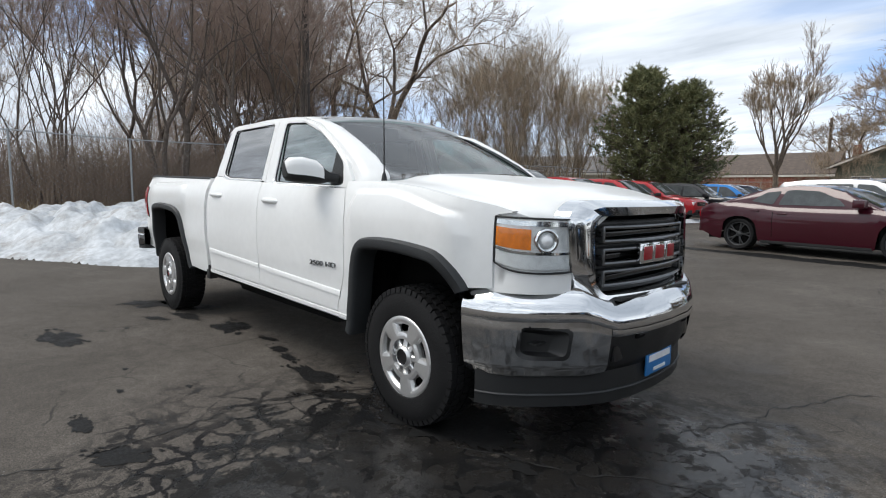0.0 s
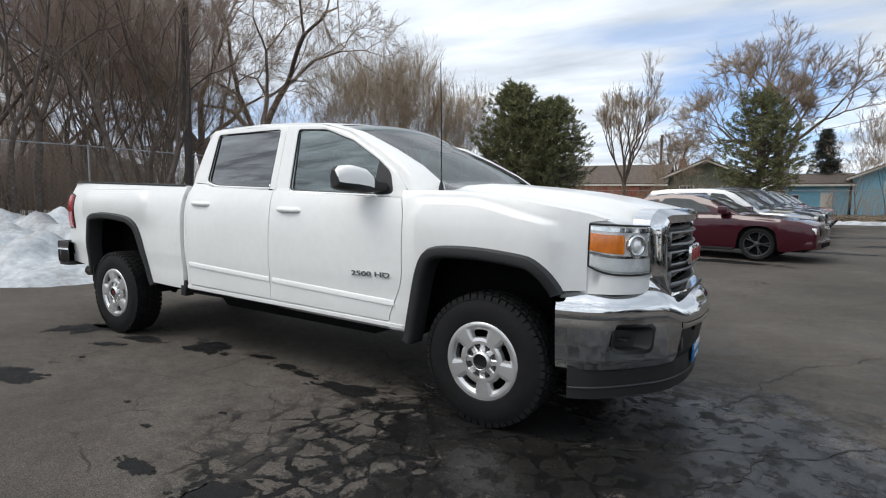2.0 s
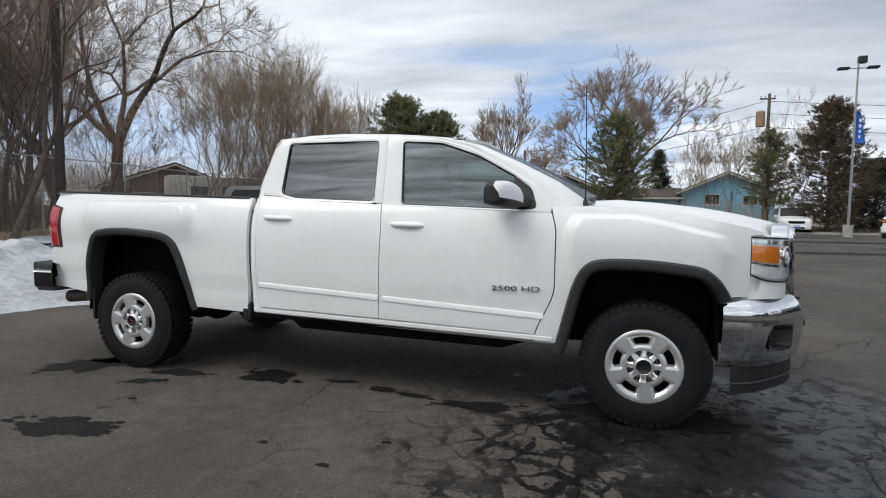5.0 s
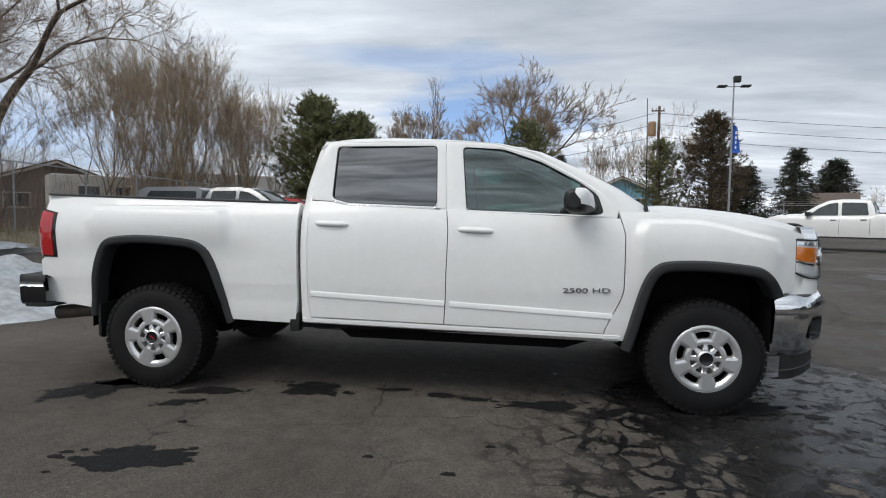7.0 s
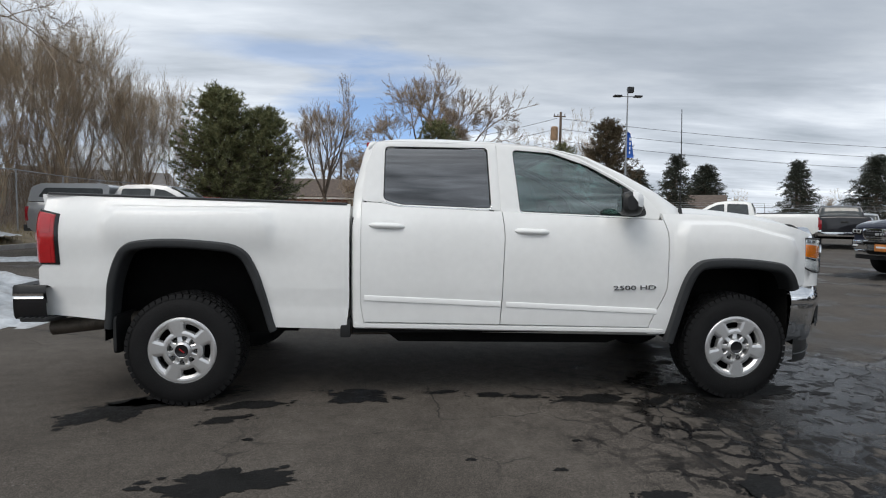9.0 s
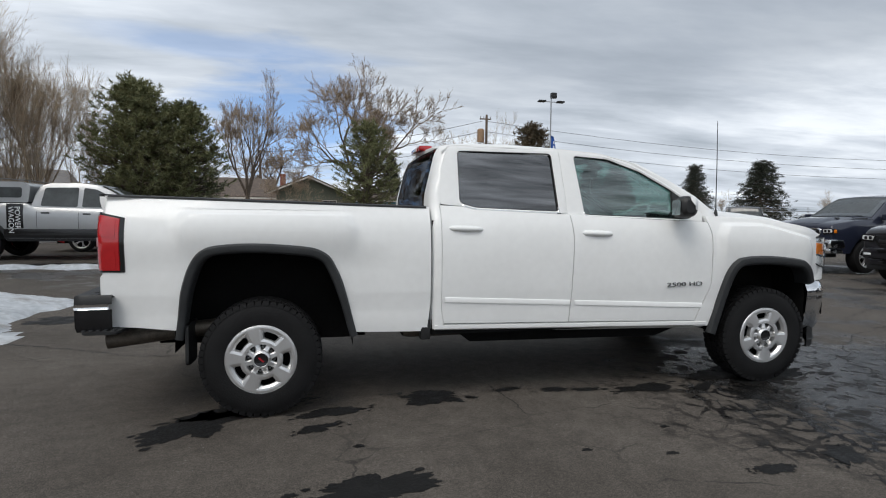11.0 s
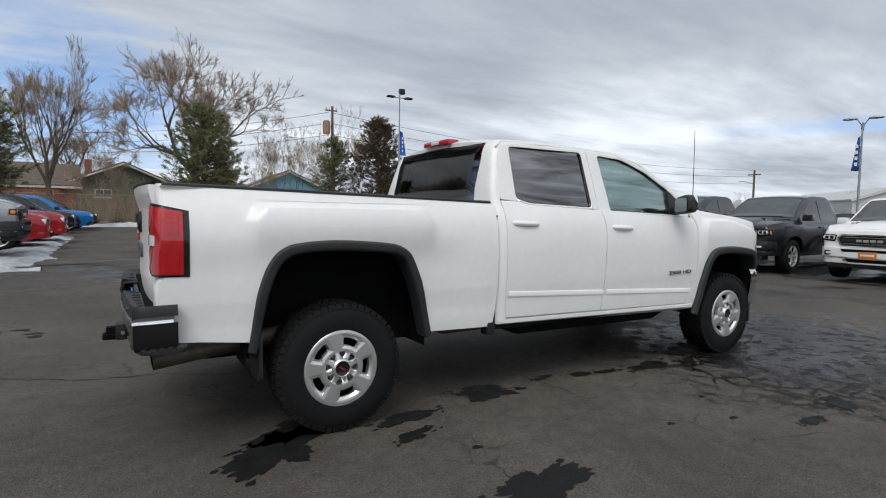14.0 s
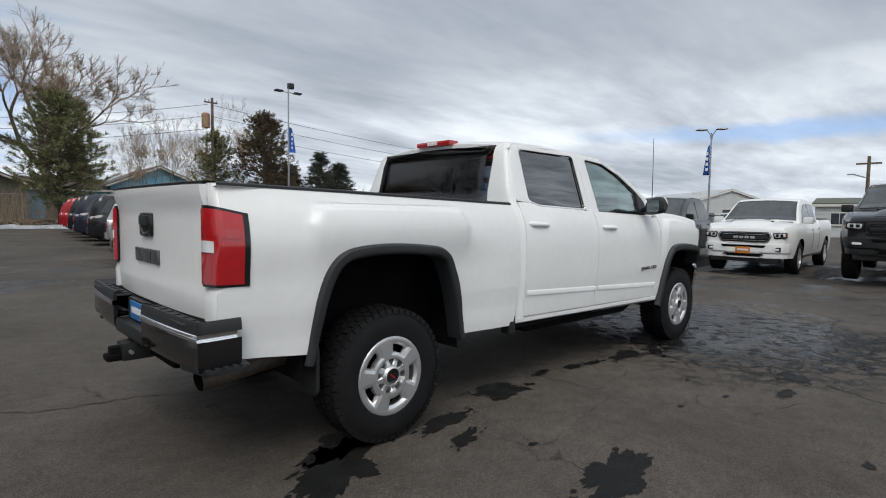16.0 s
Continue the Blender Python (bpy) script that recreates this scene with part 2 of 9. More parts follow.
M_LETTER = mat("pale_lettering", (0.75, 0.76, 0.78), 0.35)
M_BADGERED = mat("red_badge", (0.27, 0.010, 0.016), 0.3)
M_BARK = mat("grey_brown_bark", (0.115, 0.090, 0.070), 0.9, var=0.4, scale=8, bump=0.6, bscale=40)
M_BARKDARK = mat("dark_bark", (0.115, 0.092, 0.077), 0.9, var=0.4, scale=8, bump=0.6, bscale=40)
M_BRUSH = mat("dark_brush_stems", (0.20, 0.150, 0.115), 0.9, var=0.3, scale=3)
M_TWIG = mat("bare_twigs", (0.32, 0.25, 0.18), 0.9, var=0.3, scale=3)
M_TWIGDARK = mat("dark_twigs", (0.29, 0.225, 0.165), 0.9, var=0.3, scale=3)
M_TWIGRED = mat("reddish_twigs", (0.30, 0.225, 0.185), 0.9, var=0.3, scale=3)
M_TWIGPALE = mat("pale_twigs", (0.36, 0.285, 0.205), 0.9, var=0.3, scale=3)
M_NEEDLE = mat("pine_needles", (0.080, 0.094, 0.038), 0.75, var=0.5, scale=2.2, color2=(0.23, 0.23, 0.105))
M_NEEDLEDRY = mat("browning_needles", (0.055, 0.050, 0.026), 0.8, color2=(0.125, 0.085, 0.05), scale=2.0)
M_SPRUCE = mat("spruce_needles", (0.018, 0.024, 0.017), 0.8, color2=(0.050, 0.055, 0.038), scale=2.0)
M_WOOD = mat("weathered_pole_wood", (0.13, 0.095, 0.07), 0.85, var=0.3, scale=4, bump=0.4)
M_CONCRETE = mat("concrete", (0.36, 0.35, 0.33), 0.85, var=0.2, scale=3, bump=0.3)
M_ROOFBROWN = mat("brown_shingles", (0.11, 0.085, 0.07), 0.9, var=0.3, scale=3, bump=0.4, bscale=12)
M_ROOFGREY = mat("grey_shingles", (0.16, 0.15, 0.145), 0.9, var=0.25, scale=3, bump=0.4, bscale=12)
M_BRICK = mat("red_brick_wall", (0.25, 0.075, 0.05), 0.85, var=0.2, scale=3, bump=0.3, bscale=20)
M_GREENWALL = mat("olive_green_siding", (0.105, 0.115, 0.088), 0.8, var=0.1, scale=2)
M_BLUEWALL = mat("light_blue_siding", (0.19, 0.42, 0.56), 0.75, var=0.08, scale=2)
M_BROWNWALL = mat("brown_siding", (0.17, 0.14, 0.11), 0.8, var=0.12, scale=2)
M_TRIMW = mat("off_white_trim", (0.62, 0.60, 0.56), 0.7, var=0.08)
M_METALSHED = mat("pale_metal_cladding", (0.50, 0.51, 0.50), 0.5, 0.1, var=0.08, scale=1.5)
M_FLAG = mat("blue_banner_cloth", (0.02, 0.10, 0.42), 0.8, var=0.15)
M_CABLE = mat("black_cable", (0.03, 0.03, 0.03), 0.7)
M_ROOMDARK = mat("dark_window_glass", (0.04, 0.045, 0.05), 0.08, var=0.2)


def snow_material():
    m = mat("old_dirty_snow", (0.27, 0.29, 0.31), 0.6, color2=(0.60, 0.63, 0.66), scale=1.0, bump=0.4, bscale=9)
    t = m.node_tree
    b = t.nodes["Principled BSDF"]
    co = t.nodes.new("ShaderNodeTexCoord")
    n = t.nodes.new("ShaderNodeTexNoise")
    n.inputs["Scale"].default_value, n.inputs["Detail"].default_value, n.inputs["Roughness"].default_value = 2.6, 9.0, 0.7
    t.links.new(co.outputs["Object"], n.inputs["Vector"])
    old = b.inputs["Base Color"].links[0].from_socket
    mx = t.nodes.new("ShaderNodeMix")
    mx.data_type = 'RGBA'
    t.links.new(_ramp(t, n.outputs[0], [(0.50, (0, 0, 0)), (0.70, (0.75, 0.75, 0.75))]), mx.inputs[0])
    t.links.new(old, mx.inputs[6])
    mx.inputs[7].default_value = (0.20, 0.18, 0.16, 1)
    t.links.new(mx.outputs[2], b.inputs["Base Color"])
    return m


def asphalt_material():
    """Worn asphalt: fine aggregate, broad tonal stains, and a crazed damp area ahead of the truck."""
    m = bpy.data.materials.new("worn_asphalt")
    m.use_nodes = True
    t = m.node_tree
    b = t.nodes["Principled BSDF"]
    L = t.links.new
    co = t.nodes.new("ShaderNodeTexCoord")

    def noise_tex(scale, detail=5.0, rough=0.55, dist=0.0):
        n = t.nodes.new("ShaderNodeTexNoise")
        n.inputs["Scale"].default_value, n.inputs["Detail"].default_value = scale, detail
        n.inputs["Roughness"].default_value, n.inputs["Distortion"].default_value = rough, dist
        L(co.outputs["Object"], n.inputs["Vector"])
        return n.outputs[0]

    def m2(op, a, v, clamp=False):
        n = t.nodes.new("ShaderNodeMath")
        n.operation, n.use_clamp = op, clamp
        for i, q in enumerate((a, v)):
            if isinstance(q, (int, float)):
                n.inputs[i].default_value = q
            else:
                L(q, n.inputs[i])
        return n.outputs[0]

    def mixc(f, a, c):
        n = t.nodes.new("ShaderNodeMix")
        n.data_type = 'RGBA'
        L(f, n.inputs[0])
        for i, q in ((6, a), (7, c)):
            if isinstance(q, tuple):
                n.inputs[i].default_value = (*q, 1)
            else:
                L(q, n.inputs[i])
        return n.outputs[2]

    def blob(x, y, rx, ry, soft, ragged):
        """A ragged-edged elliptic area: 1 inside, 0 outside."""
        mp = t.nodes.new("ShaderNodeMapping")
        mp.vector_type = 'TEXTURE'
        mp.inputs["Location"].default_value, mp.inputs["Scale"].default_value = (x, y, 0), (rx, ry, 1000)
        L(co.outputs["Object"], mp.inputs[0])
        ln = t.nodes.new("ShaderNodeVectorMath")
        ln.operation = 'LENGTH'
        L(mp.outputs[0], ln.inputs[0])
        v = m2('ADD', ln.outputs["Value"], m2('MULTIPLY', m2('SUBTRACT', noise_tex(2.2, 6.0, 0.62), 0.5), ragged))
        r = t.nodes.new("ShaderNodeMapRange")
        r.inputs["From Min"].default_value, r.inputs["From Max"].default_value = 1 - soft, 1 + soft
        r.inputs["To Min"].default_value, r.inputs["To Max"].default_value = 1, 0
        L(v, r.inputs[0])
        return r.outputs[0]

    base = _ramp(t, noise_tex(0.55, 8.0, 0.62), [(0.30, (0.058, 0.0510, 0.0440)), (0.52, (0.085, 0.0755, 0.0665)), (0.72, (0.116, 0.104, 0.092))])
    grain = _ramp(t, noise_tex(150, 2.0), [(0.34, (0.40, 0.40, 0.40)), (0.66, (1.55, 1.54, 1.52))])
    mottle = _ramp(t, noise_tex(9.0, 7.0, 0.7), [(0.30, (0.74, 0.73, 0.72)), (0.70, (1.24, 1.23, 1.21))])
    stones = _ramp(t, noise_tex(46, 4.0, 0.75), [(0.34, (0.62, 0.61, 0.60)), (0.52, (1, 1, 1)), (0.68, (1.42, 1.41, 1.39))])
    col = base
    for tone, amount in ((grain, 0.9), (mottle, 0.9), (stones, 0.8)):
        mul = t.nodes.new("ShaderNodeMix")
        mul.data_type, mul.blend_type = 'RGBA', 'MULTIPLY'
        mul.inputs[0].default_value = amount
        L(col, mul.inputs[6])
        L(tone, mul.inputs[7])
        col = mul.outputs[2]
    # crazed plates with damp between them
    wob = t.nodes.new("ShaderNodeVectorMath")
    wob.operation = 'ADD'
    nz = t.nodes.new("ShaderNodeTexNoise")
    nz.inputs["Scale"].default_value, nz.inputs["Detail"].default_value = 3.0, 5.0
    L(co.outputs["Object"], nz.inputs["Vector"])
    sc = t.nodes.new("ShaderNodeVectorMath")
    sc.operation = 'SCALE'
    sc.inputs["Scale"].default_value = 0.22
    L(nz.outputs["Color"], sc.inputs[0])
    L(co.outputs["Object"], wob.inputs[0])
    L(sc.outputs[0], wob.inputs[1])

    def plates(scale):
        vo = t.nodes.new("ShaderNodeTexVoronoi")
        vo.feature = 'DISTANCE_TO_EDGE'
        vo.inputs["Scale"].default_value = scale
        L(wob.outputs[0], vo.inputs["Vector"])
        return vo.outputs[0]
    craze = blob(2.60, -1.35, 1.75, 1.60, 0.25, 1.5)
    edge = _ramp(t, m2('ADD', plates(5.6), m2('MULTIPLY', m2('SUBTRACT', noise_tex(5.0, 8.0, 0.72), 0.5), 0.75)), [(0.070, (1, 1, 1)), (0.095, (0, 0, 0))])
    fine = _ramp(t, m2('ADD', plates(13.0), m2('MULTIPLY', m2('SUBTRACT', noise_tex(6.0, 5.0), 0.5), 0.7)), [(0.01, (1, 1, 1)), (0.04, (0, 0, 0))])
    wetline = m2('MULTIPLY', m2('MAXIMUM', edge, m2('MULTIPLY', fine, 0.25)), craze, True)
    soak = m2('ADD', m2('MULTIPLY', blob(2.85, -0.95, 1.55, 1.55, 0.55, 1.0), 0.22), noise_tex(3.3, 9.0, 0.78))
    damp = m2('MULTIPLY', _ramp(t, soak, [(0.600, (0, 0, 0)), (0.617, (1, 1, 1))]), blob(2.65, -1.15, 2.0, 1.9, 0.3, 1.2), True)
    film = m2('MULTIPLY', _ramp(t, noise_tex(5.5, 8.0, 0.75), [(0.44, (0, 0, 0)), (0.52, (1, 1, 1))]), blob(3.2, -0.85, 1.9, 1.25, 0.35, 0.9), True)
    col = mixc(m2('MULTIPLY', wetline, 0.93), col, (0.005, 0.005, 0.006))
    col = mixc(m2('MULTIPLY', damp, 0.90), col, (0.008, 0.008, 0.008))
    # fine broken cracks over the whole lot
    hair = _ramp(t, m2('ADD', plates(1.15), m2('MULTIPLY', noise_tex(1.3, 5.0, 0.6), 0.05)), [(0.021, (1, 1, 1)), (0.030, (0, 0, 0))])
    hair = m2('MULTIPLY', hair, _ramp(t, noise_tex(0.45, 4.0), [(0.47, (0, 0, 0)), (0.56, (1, 1, 1))]), True)
    col = mixc(m2('MULTIPLY', hair, 0.75), col, (0.010, 0.010, 0.010))
    # pale grit and salt specks
    vs = t.nodes.new("ShaderNodeTexVoronoi")
    vs.inputs["Scale"].default_value = 26.0
    L(co.outputs["Object"], vs.inputs["Vector"])
    speck = m2('MULTIPLY', m2('LESS_THAN', vs.outputs["Distance"], 0.10), m2('GREATER_THAN', noise_tex(2.3, 4.0), 0.56), True)
    col = mixc(m2('MULTIPLY', speck, 0.6), col, (0.24, 0.235, 0.225))
    # wet sheets beyond, and melt water by the parked row
    sheet = m2('MULTIPLY', _ramp(t, noise_tex(0.8, 7.0, 0.6), [(0.50, (0, 0, 0)), (0.57, (1, 1, 1))]),
               m2('ADD', blob(-5.5, 9.0, 5.0, 3.4, 0.4, 0.8), m2('ADD', blob(11.0, 3.0, 4.5, 9.0, 0.4, 0.8), m2('MULTIPLY', blob(5.3, 0.6, 2.3, 2.6, 0.5, 1.2), 0.6)), True), True)
    col = mixc(m2('MULTIPLY', sheet, 0.6), col, (0.014, 0.014, 0.015))
    L(col, b.inputs["Base Color"])
    wet = m2('ADD', m2('MULTIPLY', wetline, 0.45), m2('ADD', m2('MULTIPLY', film, 0.85), m2('ADD', m2('MULTIPLY', damp, 0.5), m2('MULTIPLY', sheet, 0.9))), True)
    rr = t.nodes.new("ShaderNodeMapRange")
    rr.inputs["To Min"].default_value, rr.inputs["To Max"].default_value = 0.88, 0.24
    L(wet, rr.inputs[0])
    L(rr.outputs[0], b.inputs["Roughness"])
    sp = t.nodes.new("ShaderNodeMapRange")
    sp.inputs["To Min"].default_value, sp.inputs["To Max"].default_value = 0.30, 0.10
    L(m2('MAXIMUM', wetline, damp), sp.inputs[0])
    L(m2('MAXIMUM', sp.outputs[0], m2('MULTIPLY', film, 0.5)), b.inputs["Specular IOR Level"])
    hgt = m2('ADD', noise_tex(130, 3.0), m2('MULTIPLY', m2('SUBTRACT', 1.0, wetline), 0.9))
    bp = t.nodes.new("ShaderNodeBump")
    bp.inputs["Strength"].default_value, bp.inputs["Distance"].default_value = 0.5, 0.004
    L(hgt, bp.inputs["Height"])
    L(bp.outputs[0], b.inputs["Normal"])
    return m


M_SNOW = snow_material()
M_ASPHALT = asphalt_material()
M_WET = mat("wet_asphalt", (0.011, 0.011, 0.011), 0.6, spec=0.15, var=0.3, scale=6, bump=0.25, bscale=120, rvar=0.4)
M_CRACK = mat("tar_dark_crack", (0.010, 0.010, 0.010), 0.8)
M_DIRT = mat("dry_grass_and_dirt", (0.13, 0.105, 0.070), 0.95, color2=(0.26, 0.215, 0.145), scale=1.2, bump=0.8, bscale=8)
M_GRAVEL = mat("leafy_gravel_bank", (0.09, 0.07, 0.055), 0.95, color2=(0.25, 0.20, 0.15), scale=3.0, bump=0.9, bscale=16)
M_GRASS = mat("dry_grass_blades", (0.20, 0.155, 0.085), 0.9, color2=(0.33, 0.27, 0.16), scale=2)
M_PAVE = mat("pale_pavement", (0.38, 0.37, 0.35), 0.9, var=0.12, scale=2)


# ---- mesh helpers ----
def mesh_ob(name, verts, faces, material, parent=None, smooth=False, label="", angle=None):
    me = bpy.data.meshes.new(name)
    me.from_pydata([tuple(v) for v in verts], [], faces)
    me.materials.append(material)
    if smooth:
        me.polygons.foreach_set("use_smooth", [True] * len(me.polygons))
        if angle:
            me.set_sharp_from_angle(angle=radians(angle))
    me.update()
    ob = new(name, me)
    if parent is not None:
        ob.parent = parent
    if label:
        tagged(ob, label)
    return ob


def part(name, bm, material, parent=None, label="", smooth=False, angle=35):
    me = bpy.data.meshes.new(name)
    bmesh.ops.recalc_face_normals(bm, faces=bm.faces)
    bm.to_mesh(me)
    bm.free()
    me.materials.append(material)
    if smooth:
        me.polygons.foreach_set("use_smooth", [True] * len(me.polygons))
        me.set_sharp_from_angle(angle=radians(angle))
    ob = new(name, me)
    if parent is not None:
        ob.parent = parent
    if label:
        tagged(ob, label)
    return ob


def thing(name, label, category, m=None, group="", kind=""):
    ob = new(name)
    tagged(ob, label, category, group, kind)
    if m is not None:
        ob.matrix_basis = m
    return ob


def box(bm, x0, x1, y0, y1, z0, z1, bevel=0.0, m=None):
    r = bmesh.ops.create_cube(bm, size=1.0)
    vs = r["verts"]
    for v in vs:
        v.co = Vector(((x0 + x1) / 2 + v.co.x * (x1 - x0), (y0 + y1) / 2 + v.co.y * (y1 - y0), (z0 + z1) / 2 + v.co.z * (z1 - z0)))
    if bevel:
        es = list({e for v in vs for e in v.link_edges})
        bmesh.ops.bevel(bm, geom=es, offset=bevel, segments=2, affect='EDGES', profile=0.6)
        if m is not None:
            raise ValueError
    if m is not None:
        bmesh.ops.transform(bm, matrix=m, verts=vs)


def boxpart(name, dims, material, parent, bevel=0.0, label=""):
    bm = bmesh.new()
    box(bm, *dims, bevel=bevel)
    return part(name, bm, material, parent, label, smooth=bevel > 0)


def tube(pts, radii, sides=8, cap=True):
    """Vertices and faces of a tapered tube along points."""
    vs, fs = [], []
    pts = [Vector(p) for p in pts]
    n = len(pts)
    up = Vector((0.123, 0.311, 0.942))
    for i, p in enumerate(pts):
        d = (pts[min(i + 1, n - 1)] - pts[max(i - 1, 0)]).normalized()
        a = d.cross(up)
        a = a.normalized() if a.length > 0.05 else d.cross(Vector((1, 0, 0))).normalized()
        b = d.cross(a)
        r = radii[i] if not isinstance(radii, (int, float)) else radii
        for k in range(sides):
            t = 2 * math.pi * k / sides
            vs.append(p + (a * math.cos(t) + b * math.sin(t)) * r)
    for i in range(n - 1):
        for k in range(sides):
            k2 = (k + 1) % sides
            fs.append((i * sides + k, i * sides + k2, (i + 1) * sides + k2, (i + 1) * sides + k))
    if cap:
        fs.append(tuple(range(sides - 1, -1, -1)))
        fs.append(tuple((n - 1) * sides + k for k in range(sides)))
    return vs, fs


def tubepart(name, pts, radii, material, parent, sides=8, label=""):
    v, f = tube(pts, radii, sides)
    return mesh_ob(name, v, f, material, parent, True, label, 40)


def join_sets(sets):
    vs, fs = [], []
    for v, f in sets:
        o = len(vs)
        vs += list(v)
        fs += [tuple(i + o for i in q) for q in f]
    return vs, fs


def grid(rows, closed=False):
    """Faces over rows of equally many points."""
    n = len(rows[0])
    vs = [p for r in rows for p in r]
    fs = []
    for i in range(len(rows) - 1):
        for k in range(n if closed else n - 1):
            k2 = (k + 1) % n
            fs.append((i * n + k, i * n + k2, (i + 1) * n + k2, (i + 1) * n + k))
    return vs, fs


def shell(rows, inward, depth=0.02):
    """A grid of points with its rim turned in by depth along the vector inward, so that the edge has thickness."""
    vs, fs = grid(rows)
    n, m = len(rows[0]), len(rows)
    rim = [k for k in range(n)] + [i * n + n - 1 for i in range(1, m)] + [(m - 1) * n + k for k in range(n - 2, -1, -1)] + [i * n for i in range(m - 2, 0, -1)]
    o = len(vs)
    inward = Vector(inward) * depth
    vs = [Vector(v) for v in vs]
    vs += [vs[i] + inward for i in rim]
    q = len(rim)
    for a in range(q):
        b = (a + 1) % q
        fs.append((rim[a], rim[b], o + b, o + a))
    return vs, fs


def lerp_list(table, x):
    """Linear table look-up."""
    return float(np.interp(x, [a for a, _ in table], [b for _, b in table]))


def smooth_list(table, x):
    """Table look-up with rounded corners."""
    return (lerp_list(table, x - 0.05) + lerp_list(table, x - 0.025) + lerp_list(table, x) + lerp_list(table, x + 0.025) + lerp_list(table, x + 0.05)) / 5


def step01(a, b, x):
    t = min(1.0, max(0.0, (x - a) / (b - a)))
    return t * t * (3 - 2 * t)


def prism(outline, axis, a, b):
    """A closed prism from a 2D outline: axis 'y' takes (x, z) pairs, 'x' takes (y, z), 'z' takes (x, y)."""
    def at(p, d):
        return {"y": (p[0], d, p[1]), "x": (d, p[0], p[1]), "z": (p[0], p[1], d)}[axis]
    n = len(outline)
    vs = [at(p, a) for p in outline] + [at(p, b) for p in outline]
    fs = [tuple(range(n)), tuple(range(2 * n - 1, n - 1, -1))]
    for i in range(n):
        j = (i + 1) % n
        fs.append((i, n + i, n + j, j))
    return vs, fs


def prismpart(name, outline, axis, a, b, material, parent, bevel=0.0, label="", smooth=True):
    v, f = prism(outline, axis, a, b)
    bm = bmesh.new()
    bv = [bm.verts.new(p) for p in v]
    for q in f:
        bm.faces.new([bv[i] for i in q])
    if bevel:
        bmesh.ops.bevel(bm, geom=list(bm.edges), offset=bevel, segments=2, affect='EDGES', profile=0.6)
    return part(name, bm, material, parent, label, smooth=smooth)


def lathe(profile, n, centre=(0, 0, 0)):
    """Turn (r, y) pairs round the y axis."""
    rows = []
    for k in range(n):
        a = 2 * math.pi * k / n
        rows.append([(centre[0] + r * math.cos(a), centre[1] + y, centre[2] + r * math.sin(a)) for r, y in profile])
    rows.append(rows[0])
    return grid(rows)


def text_mesh(name, words, size, m, material, parent, depth=0.004):
    cu = bpy.data.curves.new(name, 'FONT')
    cu.body, cu.size, cu.extrude = words, size, depth
    tmp = new(name, cu)
    dg = bpy.context.evaluated_depsgraph_get()
    me = bpy.data.meshes.new_from_object(tmp.evaluated_get(dg))
    bpy.data.objects.remove(tmp)
    me.transform(m)
    me.materials.clear()
    me.materials.append(material)
    ob = new(name, me)
    ob.parent = parent
    return ob


# ---- the white pickup truck (nose towards +x, near side at -y) ----
WB = 1.952                      # half the wheelbase
HUB = 0.388                     # tyre radius
truck = thing("pickup_truck", "white four-door heavy-duty pickup truck parked on cracked asphalt", "pickup truck")

SIDE_W = [(0.40, 0.930), (0.50, 0.950), (0.56, 0.962), (0.66, 0.970), (0.735, 0.972), (0.765, 0.984), (0.95, 0.992), (1.10, 0.990),
          (1.20, 0.980), (1.27, 0.966), (1.33, 0.940), (1.38, 0.912), (1.43, 0.886), (1.80, 0.775), (1.86, 0.740)]
SILL = [(-3.0, 0.625), (-2.70, 0.610), (-2.42, 0.585), (-1.36, 0.540), (-0.84, 0.532), (1.30, 0.486), (1.442, 0.484), (2.388, 0.832), (2.7, 0.84)]
FEND = [(1.36, 1.352), (1.60, 1.352), (1.82, 1.340), (2.05, 1.318), (2.20, 1.294), (2.36, 1.266), (2.45, 1.248), (2.52, 1.232), (2.58, 1.212), (2.75, 1.185)]
BEDTOP = [(-2.95, 1.440), (-0.80, 1.390)]
BELT = [(-0.78, 1.418), (-0.62, 1.415), (-0.50, 1.388), (0.14, 1.366), (0.35, 1.356), (1.12, 1.326), (1.40, 1.318)]


def half_width(x, z):
    w = smooth_list(SIDE_W, z)
    w -= 0.150 * step01(2.20, 2.65, x) ** 1.5 + 0.075 * step01(-2.20, -2.95, x)
    w -= 0.022 * step01(-0.95, -1.40, x) * step01(1.20, 0.95, z)
    if z < 1.36:
        for c, a, top, low, full in ((1.935, 0.50, 1.300 - 0.115 * step01(1.8, 2.45, x), 0.80, 1.22), (-1.905, 0.60, 1.348, 1.02, 1.30)):
            reach = abs(x - c) + 0.6 * max(0, z - top + 0.10)
            w += 0.036 * step01(a, a - 0.10, reach) * step01(top + 0.002, top - 0.022, z) * step01(low, full, z)
            w -= 0.0045 * step01(a + 0.06, a - 0.06, reach) * math.exp(-((z - top - 0.008) / 0.016) ** 2)
    return w


